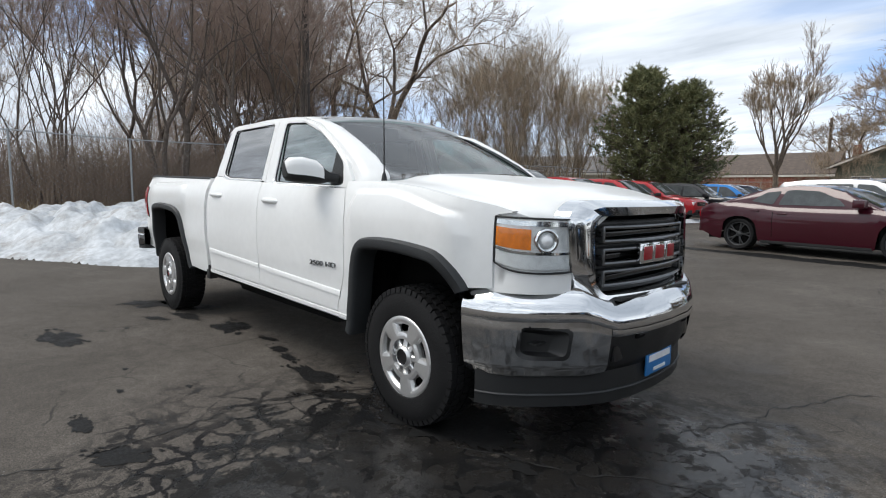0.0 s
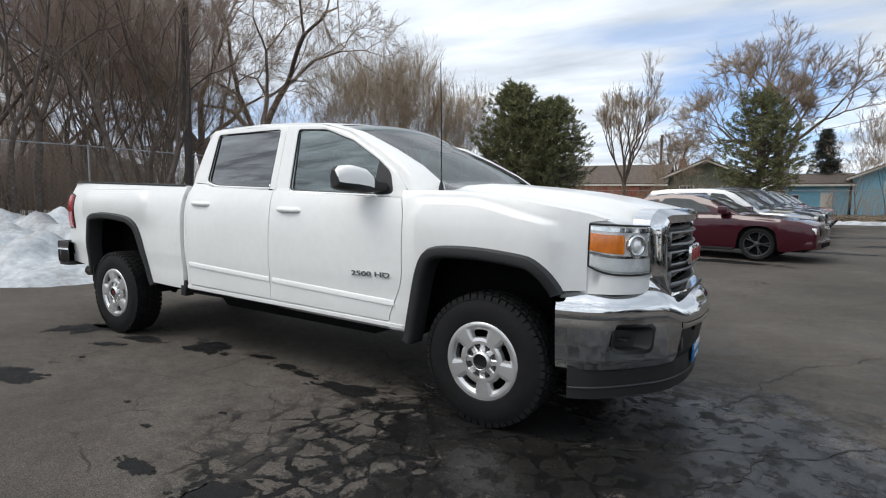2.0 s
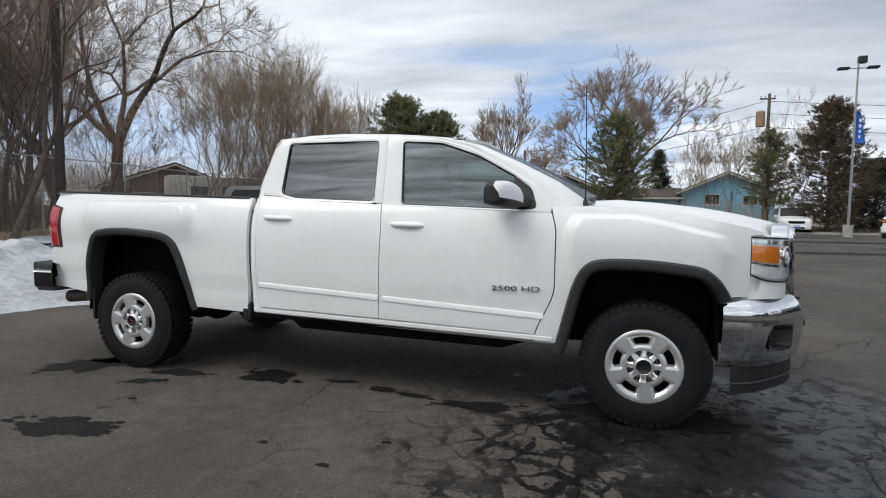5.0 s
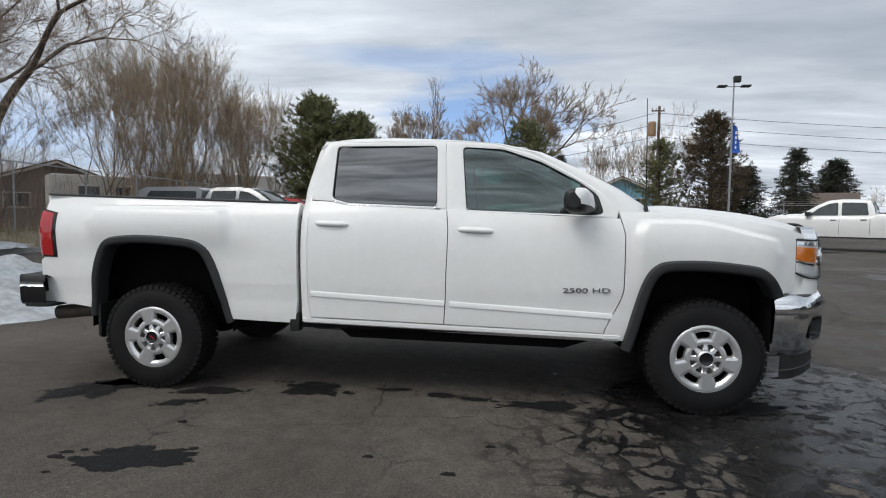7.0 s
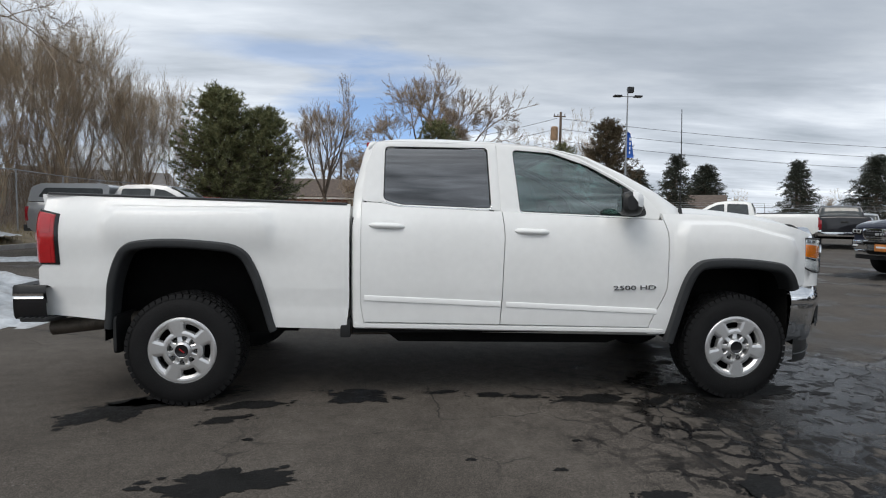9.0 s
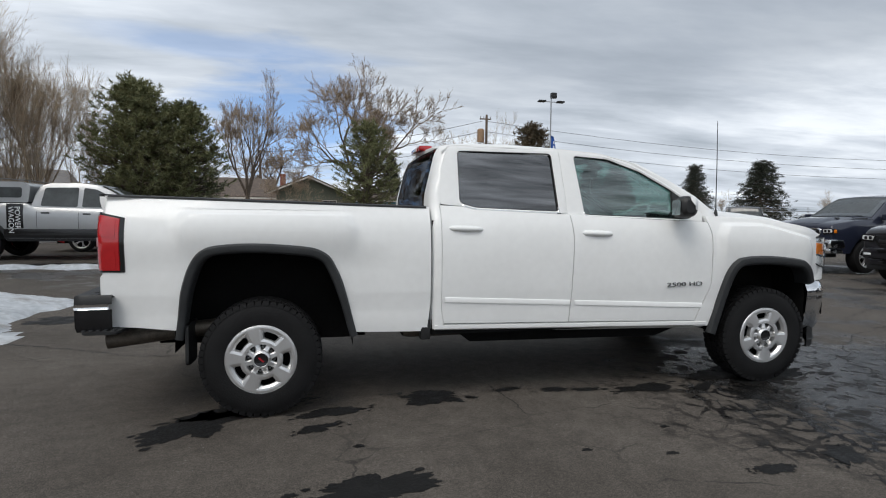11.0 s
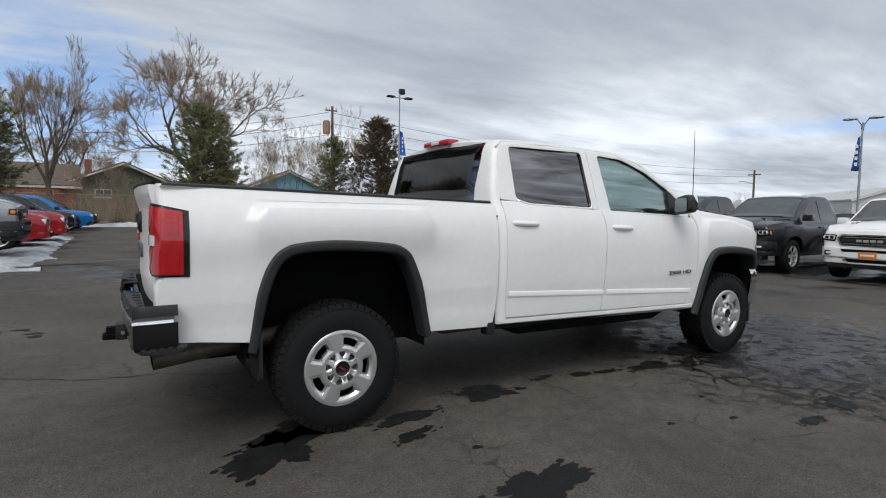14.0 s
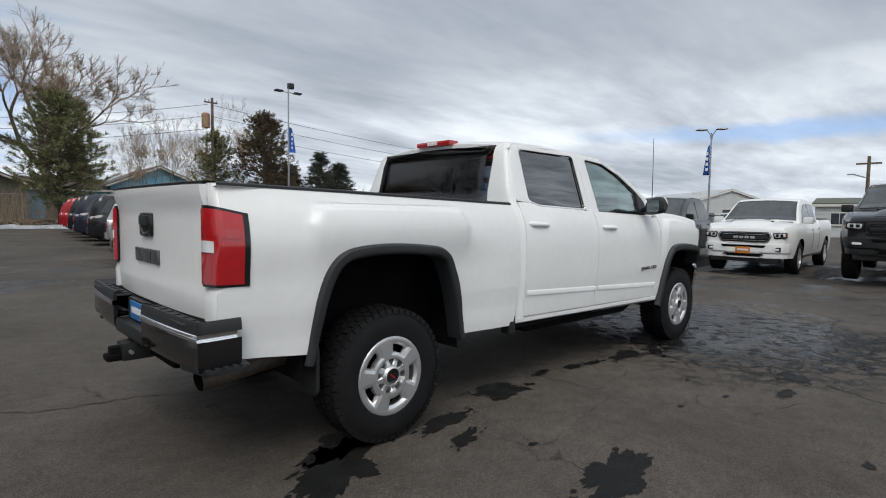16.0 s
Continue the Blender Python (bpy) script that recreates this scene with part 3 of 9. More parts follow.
ARCH_F = [(1.442, 0.484), (1.480, 0.640), (1.522, 0.806), (1.548, 0.885), (1.577, 0.945), (1.612, 0.983), (1.656, 1.006), (1.75, 1.018), (1.897, 1.020), (2.05, 1.011), (2.21, 0.992), (2.265, 0.973), (2.312, 0.937), (2.345, 0.900), (2.377, 0.853), (2.388, 0.832)]
ARCH_R = [(-2.444, 0.585), (-2.433, 0.662), (-2.418, 0.780), (-2.404, 0.861), (-2.370, 0.970), (-2.328, 1.047), (-2.285, 1.086), (-2.232, 1.107), (-2.110, 1.121), (-1.969, 1.124), (-1.812, 1.116), (-1.665, 1.102),
          (-1.597, 1.086), (-1.535, 1.048), (-1.495, 0.985), (-1.450, 0.880), (-1.408, 0.730), (-1.366, 0.560)]


def near_sill(x):
    """Lower edge of the body: sill and the squared-off wheel arches."""
    if 1.442 < x < 2.388:
        return lerp_list(ARCH_F, x)
    if -2.444 < x < -1.366:
        return lerp_list(ARCH_R, x)
    return lerp_list(SILL, x)


def side_panel(name, xs, zb, zt, nz, side, parent, material=M_WHITE, skew=None, depth=0.035, label=""):
    rows = []
    for x in xs:
        b, t = zb(x), zt(x)
        row = []
        for k in range(nz + 1):
            u = k / nz
            z = b + (t - b) * u
            xx = x + (skew(x, z) if skew else 0.0)
            row.append((xx, side * half_width(xx, z), z))
        rows.append(row)
    v, f = shell(rows, (0, -side, 0), depth)
    return mesh_ob(name, v, f, material, parent, True, label, 38)


def span(a, b, n):
    return [a + (b - a) * i / n for i in range(n + 1)]


def fine_span(a, b, step=0.025):
    return span(a, b, max(2, int(abs(b - a) / step)))


def door_seam(x0):
    """The curved edge shared by the doors: leans back towards the sill."""
    return lambda z: x0 + (0.012 * step01(0.8, 1.25, z) - 0.020 * step01(1.15, 1.45, z)) - 0.012 * step01(0.80, 0.52, z)


SEAM_MID = door_seam(0.222)


def front_seam(z):
    return 1.408 - 0.125 * step01(0.86, 0.48, z) - 0.035 * step01(1.18, 1.36, z)


def rear_seam(z):
    return -0.757 + 0.03 * step01(0.72, 0.50, z)


def skew_between(a, b, fa, fb):
    """Bend the columns of a panel so that its ends follow two curved seams."""
    def f(x, z):
        u = (x - a) / (b - a)
        return (fa(z) - a) * (1 - u) + (fb(z) - b) * u
    return f


def upper_w(z):
    return lerp_list([(1.30, 0.905), (1.36, 0.897), (1.43, 0.882), (1.80, 0.768), (1.86, 0.742)], z)


def cast(poly, c, a):
    """Distance from c to the outline in direction a."""
    dx, dz = math.cos(a), math.sin(a)
    best = None
    for (x0, z0), (x1, z1) in zip(poly, poly[1:] + poly[:1]):
        ex, ez = x1 - x0, z1 - z0
        den = dx * ez - dz * ex
        if abs(den) < 1e-9:
            continue
        t = ((x0 - c[0]) * ez - (z0 - c[1]) * ex) / den
        s = ((x0 - c[0]) * dz - (z0 - c[1]) * dx) / den
        if t > 0 and -1e-6 <= s <= 1 + 1e-6:
            best = t if best is None else max(best, t)
    return best


def round_poly(poly, r, n=4):
    """Round the corners of an outline."""
    out = []
    m = len(poly)
    for i, p in enumerate(poly):
        p, a, b = Vector(p), Vector(poly[i - 1]), Vector(poly[(i + 1) % m])
        da, db = (a - p), (b - p)
        ra, rb = min(r, da.length * 0.45), min(r, db.length * 0.45)
        s, e = p + da.normalized() * ra, p + db.normalized() * rb
        for k in range(n + 1):
            t = k / n
            out.append(tuple((1 - t) ** 2 * s + 2 * t * (1 - t) * p + t * t * e))
    return out


REAR_WIN = round_poly([(-0.605, 1.808), (0.132, 1.812), (0.150, 1.372), (-0.49, 1.392), (-0.612, 1.424)], 0.035)
FRONT_WIN = round_poly([(0.312, 1.802), (0.60, 1.784), (0.87, 1.692), (1.125, 1.552), (1.245, 1.465), (1.285, 1.335), (1.20, 1.325), (0.352, 1.352)], 0.035)
REAR_RING = round_poly([(-0.752, 1.415), (-0.737, 1.66), (-0.672, 1.842), (0.1915, 1.846), (0.2125, 1.36), (-0.49, 1.375), (-0.62, 1.405)], 0.015)
FRONT_RING = round_poly([(0.1955, 1.846), (0.54, 1.824), (0.80, 1.752), (1.06, 1.616), (1.28, 1.474), (1.378, 1.36), (1.371, 1.305), (0.2165, 1.345)], 0.015)


def ring(name, outer, inner, side, parent, material, inset=0.0, depth=0.028, label=""):
    c = (sum(p[0] for p in inner) / len(inner), sum(p[1] for p in inner) / len(inner))
    angles = sorted({round(math.atan2(p[1] - c[1], p[0] - c[0]), 4) for p in outer + inner} | {round(-math.pi + 2 * math.pi * k / 72, 4) for k in range(72)})
    rows = [[], [], [], [], []]
    for a in angles:
        ro, ri = cast(outer, c, a), cast(inner, c, a)
        for row, r, dy in ((rows[0], ro, depth), (rows[1], ro, 0.0), (rows[2], (ro + ri) / 2, -0.006), (rows[3], ri, 0.0), (rows[4], ri - 0.004, depth)):
            x, z = c[0] + r * math.cos(a), c[1] + r * math.sin(a)
            row.append((x, side * (upper_w(z) - dy - inset), z))
    v, f = grid(rows, closed=True)
    return mesh_ob(name, v, f, material, parent, True, label, 40)


def pane(name, poly, side, parent, material, inset, scale=1.0):
    c = (sum(p[0] for p in poly) / len(poly), sum(p[1] for p in poly) / len(poly))
    vs, n = [], len(poly)
    z0, z1 = min(p[1] for p in poly), max(p[1] for p in poly)

    def flat_w(z):
        return upper_w(z0) + (upper_w(z1) - upper_w(z0)) * (z - z0) / (z1 - z0)
    for d in (0.0, 0.004):
        for p in poly:
            x, z = c[0] + (p[0] - c[0]) * scale, c[1] + (p[1] - c[1]) * scale
            vs.append((x, side * (flat_w(z) - inset - d), z))
    fs = [tuple(range(n)), tuple(range(2 * n - 1, n - 1, -1))] + [(i, n + i, n + (i + 1) % n, (i + 1) % n) for i in range(n)]
    return mesh_ob(name, vs, fs, material, parent)


def handle(door, x, z, side):
    w = half_width(x, z)
    rows = []
    for u in span(-1, 1, 14):
        hh = 0.019 * (1 - abs(u) ** 5) ** 0.5 + 0.003
        out = 0.030 * (1 - u ** 4) + 0.006
        row = []
        for k in range(9):
            a = math.pi * k / 8
            row.append((x + 0.125 * u, side * (w - 0.006 + out * math.sin(a)), z + 0.006 - 0.004 * u - hh * math.cos(a)))
        rows.append(row)
    v, f = grid(rows)
    mesh_ob("door_handle", v, f, M_WHITE, door, True, "body-coloured pull handle", 50)
    vs, fs = [], []
    for k in range(18):
        a = 2 * math.pi * k / 18
        xx, zz = x + 0.01 + 0.058 * math.cos(a), z + 0.012 + 0.030 * math.sin(a)
        vs.append((xx, side * (half_width(xx, zz) + 0.0015), zz))
    c = (x, side * (w - 0.024), z + 0.004)
    vs.append(c)
    mesh_ob("handle_recess", vs, [(k, (k + 1) % 18, 18) for k in range(18)], M_WHITE, door, True)


def mirror(door, side):
    # sail panel, arm and housing of a door mirror
    pl = round_poly([(1.128, 1.548), (1.245, 1.462), (1.288, 1.338), (1.12, 1.333)], 0.02)
    vs, fs = prism(pl, "y", 0.0, 0.03)
    vs = [(x, side * (upper_w(z) - 0.026 + (0.026 if y > 0 else 0)), z) for x, y, z in vs]
    sail = mesh_ob("mirror_mount", vs, fs, M_PLASTIC, door, True, "black mirror base", 40)
    rows = []
    for i, (yy, x0, x1, z0, z1) in enumerate([(0.905, 1.15, 1.24, 1.345, 1.405), (0.97, 1.13, 1.23, 1.345, 1.415), (1.02, 1.065, 1.230, 1.334, 1.450), (1.06, 1.045, 1.228, 1.332, 1.482),
                                              (1.16, 1.048, 1.220, 1.340, 1.498), (1.245, 1.062, 1.205, 1.350, 1.492), (1.275, 1.09, 1.175, 1.372, 1.468)]):
        row = []
        sw = (yy - 0.905) / 0.37
        x0, x1, yy = x0 - 0.075 * sw, x1 - 0.085 * sw, 0.905 + (yy - 0.905) * 0.74
        cx, cz, rx, rz = (x0 + x1) / 2, (z0 + z1) / 2, (x1 - x0) / 2, (z1 - z0) / 2
        for k in range(20):
            a = 2 * math.pi * k / 20
            ca, sa = math.cos(a), math.sin(a)
            q = (abs(ca) ** 3.5 + abs(sa) ** 3.5) ** (-1 / 3.5)
            row.append((cx + rx * ca * q, side * yy, cz + rz * sa * q))
        rows.append(row)
    v, f = grid(rows, closed=True)
    f += [tuple(range(len(v) - 20, len(v)))]
    mesh_ob("mirror_housing", v, f, M_PLASTIC, sail, True, "black mirror shell", 40)
    # white cap over the upper front half
    crow = []
    for r in rows[2:7]:
        cx = sum(p[0] for p in r) / 20
        cz = (min(p[2] for p in r) + max(p[2] for p in r)) / 2
        crow.append([(cx + (p[0] - cx) * 1.03, p[1], cz + (p[2] - cz) * 1.05) for p in r[-1:] + r[0:6]])
    crow.append([(1.085, side * 1.186, 1.43)] * 7)
    v, f = shell(crow, (0, 0, -1), 0.006)
    mesh_ob("mirror_cap", v, f, M_WHITE, sail, True, "white mirror cap", 40)
    r = rows[4]
    vs = [(1.008 - 0.16 * (y - 1.02), side * y, z) for y, z in round_poly([(1.022, 1.352), (1.150, 1.358), (1.146, 1.468), (1.022, 1.466)], 0.025)]
    mesh_ob("mirror_glass", vs, [tuple(range(len(vs)))], mat("mirror_silver", (0.8, 0.82, 0.82), 0.02, 1.0, var=0.0, rvar=0), sail)


def crease_strip(door, x0, x1, side):
    """The thin bodyside moulding low on a door."""
    rows = []
    for x in fine_span(x0, x1, 0.06):
        zc = 0.752 - 0.047 * (x + 0.73)
        rows.append([(x, side * (half_width(x, zc + dz) + o), zc + dz) for dz, o in ((-0.022, 0.0), (-0.019, 0.006), (0.012, 0.006), (0.016, 0.003), (0.018, -0.002))])
    v, f = grid(rows)
    mesh_ob("side_moulding", v, f, M_WHITE, door, True, "", 40)


for side in (-1, 1):
    fd = new("front_door")
    fd.parent = truck
    side_panel("door_panel", fine_span(0.2225, 1.4075, 0.05), lambda x: 0.582 - 0.022 * (x + 0.75), lambda x: lerp_list(BELT, x) - 0.012, 22, side, fd,
               skew=skew_between(0.222, 1.408, lambda z: SEAM_MID(z) + 0.0035, front_seam))
    ring("window_frame", FRONT_RING, FRONT_WIN, side, fd, M_WHITE)
    pane("window_glass", FRONT_WIN, side, fd, M_GLASS, 0.017, 1.0)
    handle(fd, 0.425, 1.208, side)
    mirror(fd, side)
    crease_strip(fd, 0.25, 1.345, side)
    rd = new("rear_door")
    rd.parent = truck
    side_panel("door_panel", fine_span(-0.756, 0.2215, 0.05), lambda x: 0.582 - 0.022 * (x + 0.75), lambda x: lerp_list(BELT, x) - 0.012, 22, side, rd,
               skew=skew_between(-0.757, 0.222, rear_seam, lambda z: SEAM_MID(z) - 0.0015))
    ring("window_frame", REAR_RING, REAR_WIN, side, rd, M_WHITE)
    pane("window_glass", REAR_WIN, side, rd, M_TINT, 0.017, 1.0)
    handle(rd, -0.582, 1.238, side)
    crease_strip(rd, -0.735, 0.215, side)
    # black gasket and bright strip under the windows
    for door, poly, nm in ((fd, FRONT_WIN, 0), (rd, REAR_WIN, 1)):
        c = (sum(p[0] for p in poly) / len(poly), sum(p[1] for p in poly) / len(poly))
        pts = [Vector((c[0] + (p[0] - c[0]) * 1.0, side * (upper_w(p[1]) - 0.010), c[1] + (p[1] - c[1]) * 1.0)) for p in poly]
        v, f = tube(pts + [pts[0]], 0.0075, 5, cap=False)
        mesh_ob("window_gasket", v, f, M_PLASTIC, door, True)
        low = [p for p in poly if p[1] < 1.43 and (p[0] < 1.17)]
        low.sort()
        v, f = tube([Vector((p[0], side * (upper_w(p[1] - 0.012) + 0.003), p[1] - 0.012)) for p in low], 0.0055, 6)
        mesh_ob("belt_moulding", v, f, M_CHROME, door, True, "bright belt strip")
    # rocker
    rows = []
    for x in fine_span(-0.80, 1.40, 0.1):
        z0 = lerp_list(SILL, x)
        zt = 0.574 - 0.022 * (x + 0.75)
        rows.append([(x, side * 0.90, z0 - 0.02), (x, side * 0.935, z0), (x, side * 0.958, z0 + 0.012), (x, side * 0.960, zt - 0.008), (x, side * 0.945, zt), (x, side * 0.90, zt + 0.004)])
    v, f = grid(rows)
    mesh_ob("rocker_panel", v, f, M_WHITE, truck, True, "", 35)
    # front fender
    side_panel("front_fender", sorted(set(fine_span(1.372, 2.60, 0.025) + [p[0] for p in ARCH_F])), near_sill, lambda x: lerp_list(FEND, x), 48, side, truck,
               skew=lambda x, z: (front_seam(z) + 0.007 - 1.372) * max(0, 1 - (x - 1.372) / 0.06) - 0.086 * step01(2.36, 2.60, x) * step01(1.205, 1.188, z))
    # bed side
    side_panel("bed_side", sorted(set(fine_span(-2.885, -0.837, 0.025) + [p[0] for p in ARCH_R])), near_sill, lambda x: lerp_list(BEDTOP, x), 72, side, truck,
               skew=lambda x, z: (0.03 * step01(0.93, 0.965, z) - 0.012) * step01(-2.7, -2.885, x) - 0.02 * step01(0.75, 0.5, z) * step01(-1.1, -0.84, x))
    # wheel-arch flares
    for table, ends in ((ARCH_F, ((1.425, 0.43), (2.395, 0.815))), (ARCH_R, ((-2.452, 0.53), (-1.350, 0.515)))):
        pts = [Vector((x, 0, z)) for x, z in [ends[0]] + table + [ends[1]]]
        fine = []
        for i in range(len(pts) - 1):
            p0, p1, p2, p3 = pts[max(i - 1, 0)], pts[i], pts[i + 1], pts[min(i + 2, len(pts) - 1)]
            for t in (0.0, 0.33, 0.67):
                fine.append(0.5 * (2 * p1 + (p2 - p0) * t + (2 * p0 - 5 * p1 + 4 * p2 - p3) * t * t + (3 * p1 - p0 - 3 * p2 + p3) * t ** 3))
        fine.append(pts[-1])
        rows = []
        for i, p in enumerate(fine):
            d = (fine[min(i + 1, len(fine) - 1)] - fine[max(i - 1, 0)]).normalized()
            nrm = Vector((-d.z, 0, d.x))
            w = half_width(p.x, max(p.z + 0.02, 0.52))
            k = 1.0 if p.x > 0 else 0.80 - 0.25 * step01(0.95, 0.60, p.z)
            rows.append([((p + nrm * off).x, side * (w + out), (p + nrm * off).z) for off, out in ((0.022, -0.008), (0.020, 0.016 * k), (0.010, 0.034 * k), (-0.028 * k, 0.038 * k), (-0.044 * k, 0.028 * k), (-0.050 * k, 0.010), (-0.052 * k, -0.10))])
        v, f = grid(rows)
        mesh_ob("wheel_arch_flare", v, f, M_FLARE, truck, True, "dark grey plastic wheel-arch flare", 40)
    # wheel-well liners
    for c, top, r, yo in ((1.905, 1.06, 0.455, 0.935), (-1.920, 1.16, 0.56, 0.900)):
        rows = []
        for k in range(21):
            a = math.pi * k / 20
            x = c - r * math.copysign(abs(math.cos(a)) ** 0.7, math.cos(a))
            z = 0.44 + (top - 0.44) * math.sin(a) ** 0.45
            rows.append([(x, side * y, z) for y in (yo, 0.85, 0.72, 0.62)])
        v, f = grid(rows)
        mesh_ob("wheel_well", v, f, M_UNDER, truck, True)
        vs = [(p[0][0], side * 0.62, p[0][2]) for p in rows]
        mesh_ob("wheel_well_wall", vs, [tuple(range(len(vs)))], M_UNDER, truck)
    # A pillar: between windscreen and door
    out_line = [(0.52, 1.832), (0.80, 1.758), (1.06, 1.623), (1.28, 1.481), (1.384, 1.362), (1.392, 1.325)]
    in_line = [(0.66, -0.655, 1.822), (0.92, -0.685, 1.742), (1.17, -0.715, 1.632), (1.40, -0.745, 1.515), (1.56, -0.775, 1.405), (1.60, -0.79, 1.345)]
    rows = []
    for (x, z), q in zip(out_line, in_line):
        a = Vector((x, side * upper_w(z) * 1.0, z))
        b = Vector((q[0], -side * q[1], q[2]))
        row = []
        for u in span(0, 1, 6):
            p = a.lerp(b, u)
            p += Vector((0.02, side * 0.035, 0.03)) * math.sin(math.pi * u) * (0.5 if x > 0.7 else 0.1)
            row.append(p)
        rows.append(row)
    rows = [[Vector(p) + Vector((0, -side * 0.02, -0.02)) * (1 if i in (0,) else 0) for i, p in enumerate(r)] for r in rows]
    v, f = shell(rows, (0, -side, -0.3), 0.02)
    mesh_ob("a_pillar", v, f, M_WHITE, truck, True, "", 50)

# dark inner shell behind the panel gaps
for side in (-1, 1):
    rows = [[(x, side * (upper_w(z) - 0.004), z) for x in (0.170, 0.20, 0.238)] for z in span(1.34, 1.845, 6)]
    v, f = shell(rows, (0, -side, 0), 0.01)
    mesh_ob("b_pillar", v, f, M_WHITE, truck, True)
    boxpart("inner_sill", (-0.82, 1.42, side * 0.915 - 0.02, side * 0.915 + 0.02, 0.50, 1.30), M_UNDER, truck)

# roof
ROOFZ = [(-0.80, 1.70), (-0.745, 1.795), (-0.70, 1.842), (-0.64, 1.868), (-0.50, 1.882), (-0.20, 1.888), (0.22, 1.874), (0.45, 1.856), (0.62, 1.838), (0.70, 1.82)]
rows = []
for x in [-0.70, -0.66, -0.60, -0.50] + span(-0.40, 0.60, 10) + [0.70, 0.76]:
    row = []
    zr = lerp_list(ROOFZ, x)
    for k in range(33):
        u = -1 + 2 * k / 32
        y = 0.752 * u
        bow = 1 - abs(u) ** 2.2
        edge = max(0, abs(u) - 0.86) / 0.14
        z = zr + 0.055 * bow - 0.030 * edge ** 2
        xx = x + (0.09 * (1 - u * u) - 0.045) * step01(0.4, 0.76, x) - 0.03 * (1 - u * u) * step01(-0.5, -0.7, x)
        row.append((xx, y, z - 0.02))
    rows.append(row)
v, f = shell(rows, (0, 0, -1), 0.03)
roof = mesh_ob("roof", v, f, M_WHITE, truck, True, "white cab roof", 50)
for side in (-1, 1):
    rows = []
    for x in [-0.72] + span(-0.66, 0.60, 14):
        zr = lerp_list(ROOFZ, x)
        zd = min(1.848, zr - 0.02) if x < 0.2 else lerp_list([(0.2, 1.848), (0.54, 1.828), (0.8, 1.755)], x)
        rows.append([(x, side * (0.752 - 0.008), zr - 0.052), (x, side * 0.756, zr - 0.045), (x, side * (upper_w(zd) + 0.004), (zr - 0.05 + zd) / 2), (x, side * (upper_w(zd) + 0.001), zd + 0.003), (x, side * (upper_w(zd) - 0.04), zd)])
    v, f = grid(rows)
    mesh_ob("roof_rail", v, f, M_WHITE, truck, True, "", 50)
    tubepart("drip_seam", [(x, side * 0.738, lerp_list(ROOFZ, x) - 0.042) for x in span(-0.62, 0.55, 12)], 0.004, M_FLARE, truck, 5)

# back of the cab with its corners
def cab_back(z):
    return lerp_list([(0.52, -0.828), (1.38, -0.828), (1.50, -0.818), (1.78, -0.752), (1.85, -0.715)], z)


for side in (-1, 1):
    rows = []
    for z in span(0.54, 1.40, 12) + span(1.45, 1.79, 8) + [1.82, 1.845]:
        xb = cab_back(z)
        w = half_width(-0.79, z) if z < 1.40 else upper_w(z)
        xd = rear_seam(z) - 0.004 if z < 1.42 else lerp_list([(1.42, -0.752), (1.66, -0.738), (1.842, -0.675)], z)
        pts = [(xd + 0.012, w - 0.02), (xd, w), (xb + 0.05, w - 0.002), (xb + 0.018, w - 0.016), (xb + 0.004, w - 0.045), (xb, w - 0.09), (xb - 0.004, 0.660 if z > 1.40 else 0.3), (xb + 0.02, 0.648 if z > 1.40 else 0.0)]
        rows.append([(x, side * y, z) for x, y in pts])
    v, f = grid(rows)
    mesh_ob("cab_corner", v, f, M_WHITE, truck, True, "", 50)
rows = []
for z in (1.40, 1.50, 1.62, 1.74, 1.835):
    rows.append([(cab_back(z) - 0.004 - 0.018 * (1 - (y / 0.665) ** 2), y, z) for y in span(-0.665, 0.665, 10)])
v, f = shell(rows, (1, 0, 0), 0.005)
mesh_ob("rear_window", v, f, M_REARGLASS, truck, True, "dark tinted rear window")
bm = bmesh.new()
box(bm, -0.775, -0.665, -0.20, 0.20, 1.868, 1.912, 0.014)
chm = part("high_brake_light", bm, M_REDLENS, truck, "red brake light at the roof's rear edge", True)
boxpart("lamp_centre", (-0.779, -0.74, -0.06, 0.06, 1.876, 1.904), M_CLEARLENS, chm, 0.006)

# windscreen and cowl
rows = []
for k in range(9):
    u = k / 8
    side_pt = Vector((0.655, 0.67, 1.820)).lerp(Vector((1.60, 0.80, 1.352)), u)
    mid = Vector((0.775, 0, 1.852)).lerp(Vector((1.80, 0, 1.372)), u)
    row = []
    for y in span(-1, 1, 16):
        b = 1 - y * y
        p = Vector((side_pt.x + (mid.x - side_pt.x) * b, side_pt.y * y, side_pt.z + (mid.z - side_pt.z) * b))
        p.z += 0.02 * math.sin(math.pi * u)
        row.append(p)
    rows.append(row)
v, f = shell(rows, (-0.5, 0, -0.9), 0.005)
mesh_ob("windscreen", v, f, M_WSHIELD, truck, True, "laminated windscreen")
tubepart("windscreen_gasket", [rows[0][i] for i in range(17)], 0.004, M_PLASTIC, truck, 6)
for e in (0, 16):
    tubepart("windscreen_gasket", [r[e] for r in rows], 0.005, M_PLASTIC, truck, 6)
rows = [[(x + 0.14 * (1 - (y / 0.82) ** 2), y, z) for y in span(-0.80, 0.80, 14)] for x, z in ((1.55, 1.362), (1.62, 1.352), (1.70, 1.345))]
v, f = shell(rows, (0, 0, -1), 0.03)
mesh_ob("cowl", v, f, M_PLASTIC, truck, True, "black cowl panel")
for y0 in (-0.62, 0.08):
    tubepart("wiper", [(1.66, y0, 1.372), (1.68, y0 + 0.25, 1.385), (1.66, y0 + 0.52, 1.388)], 0.008, M_PLASTIC, truck, 6)

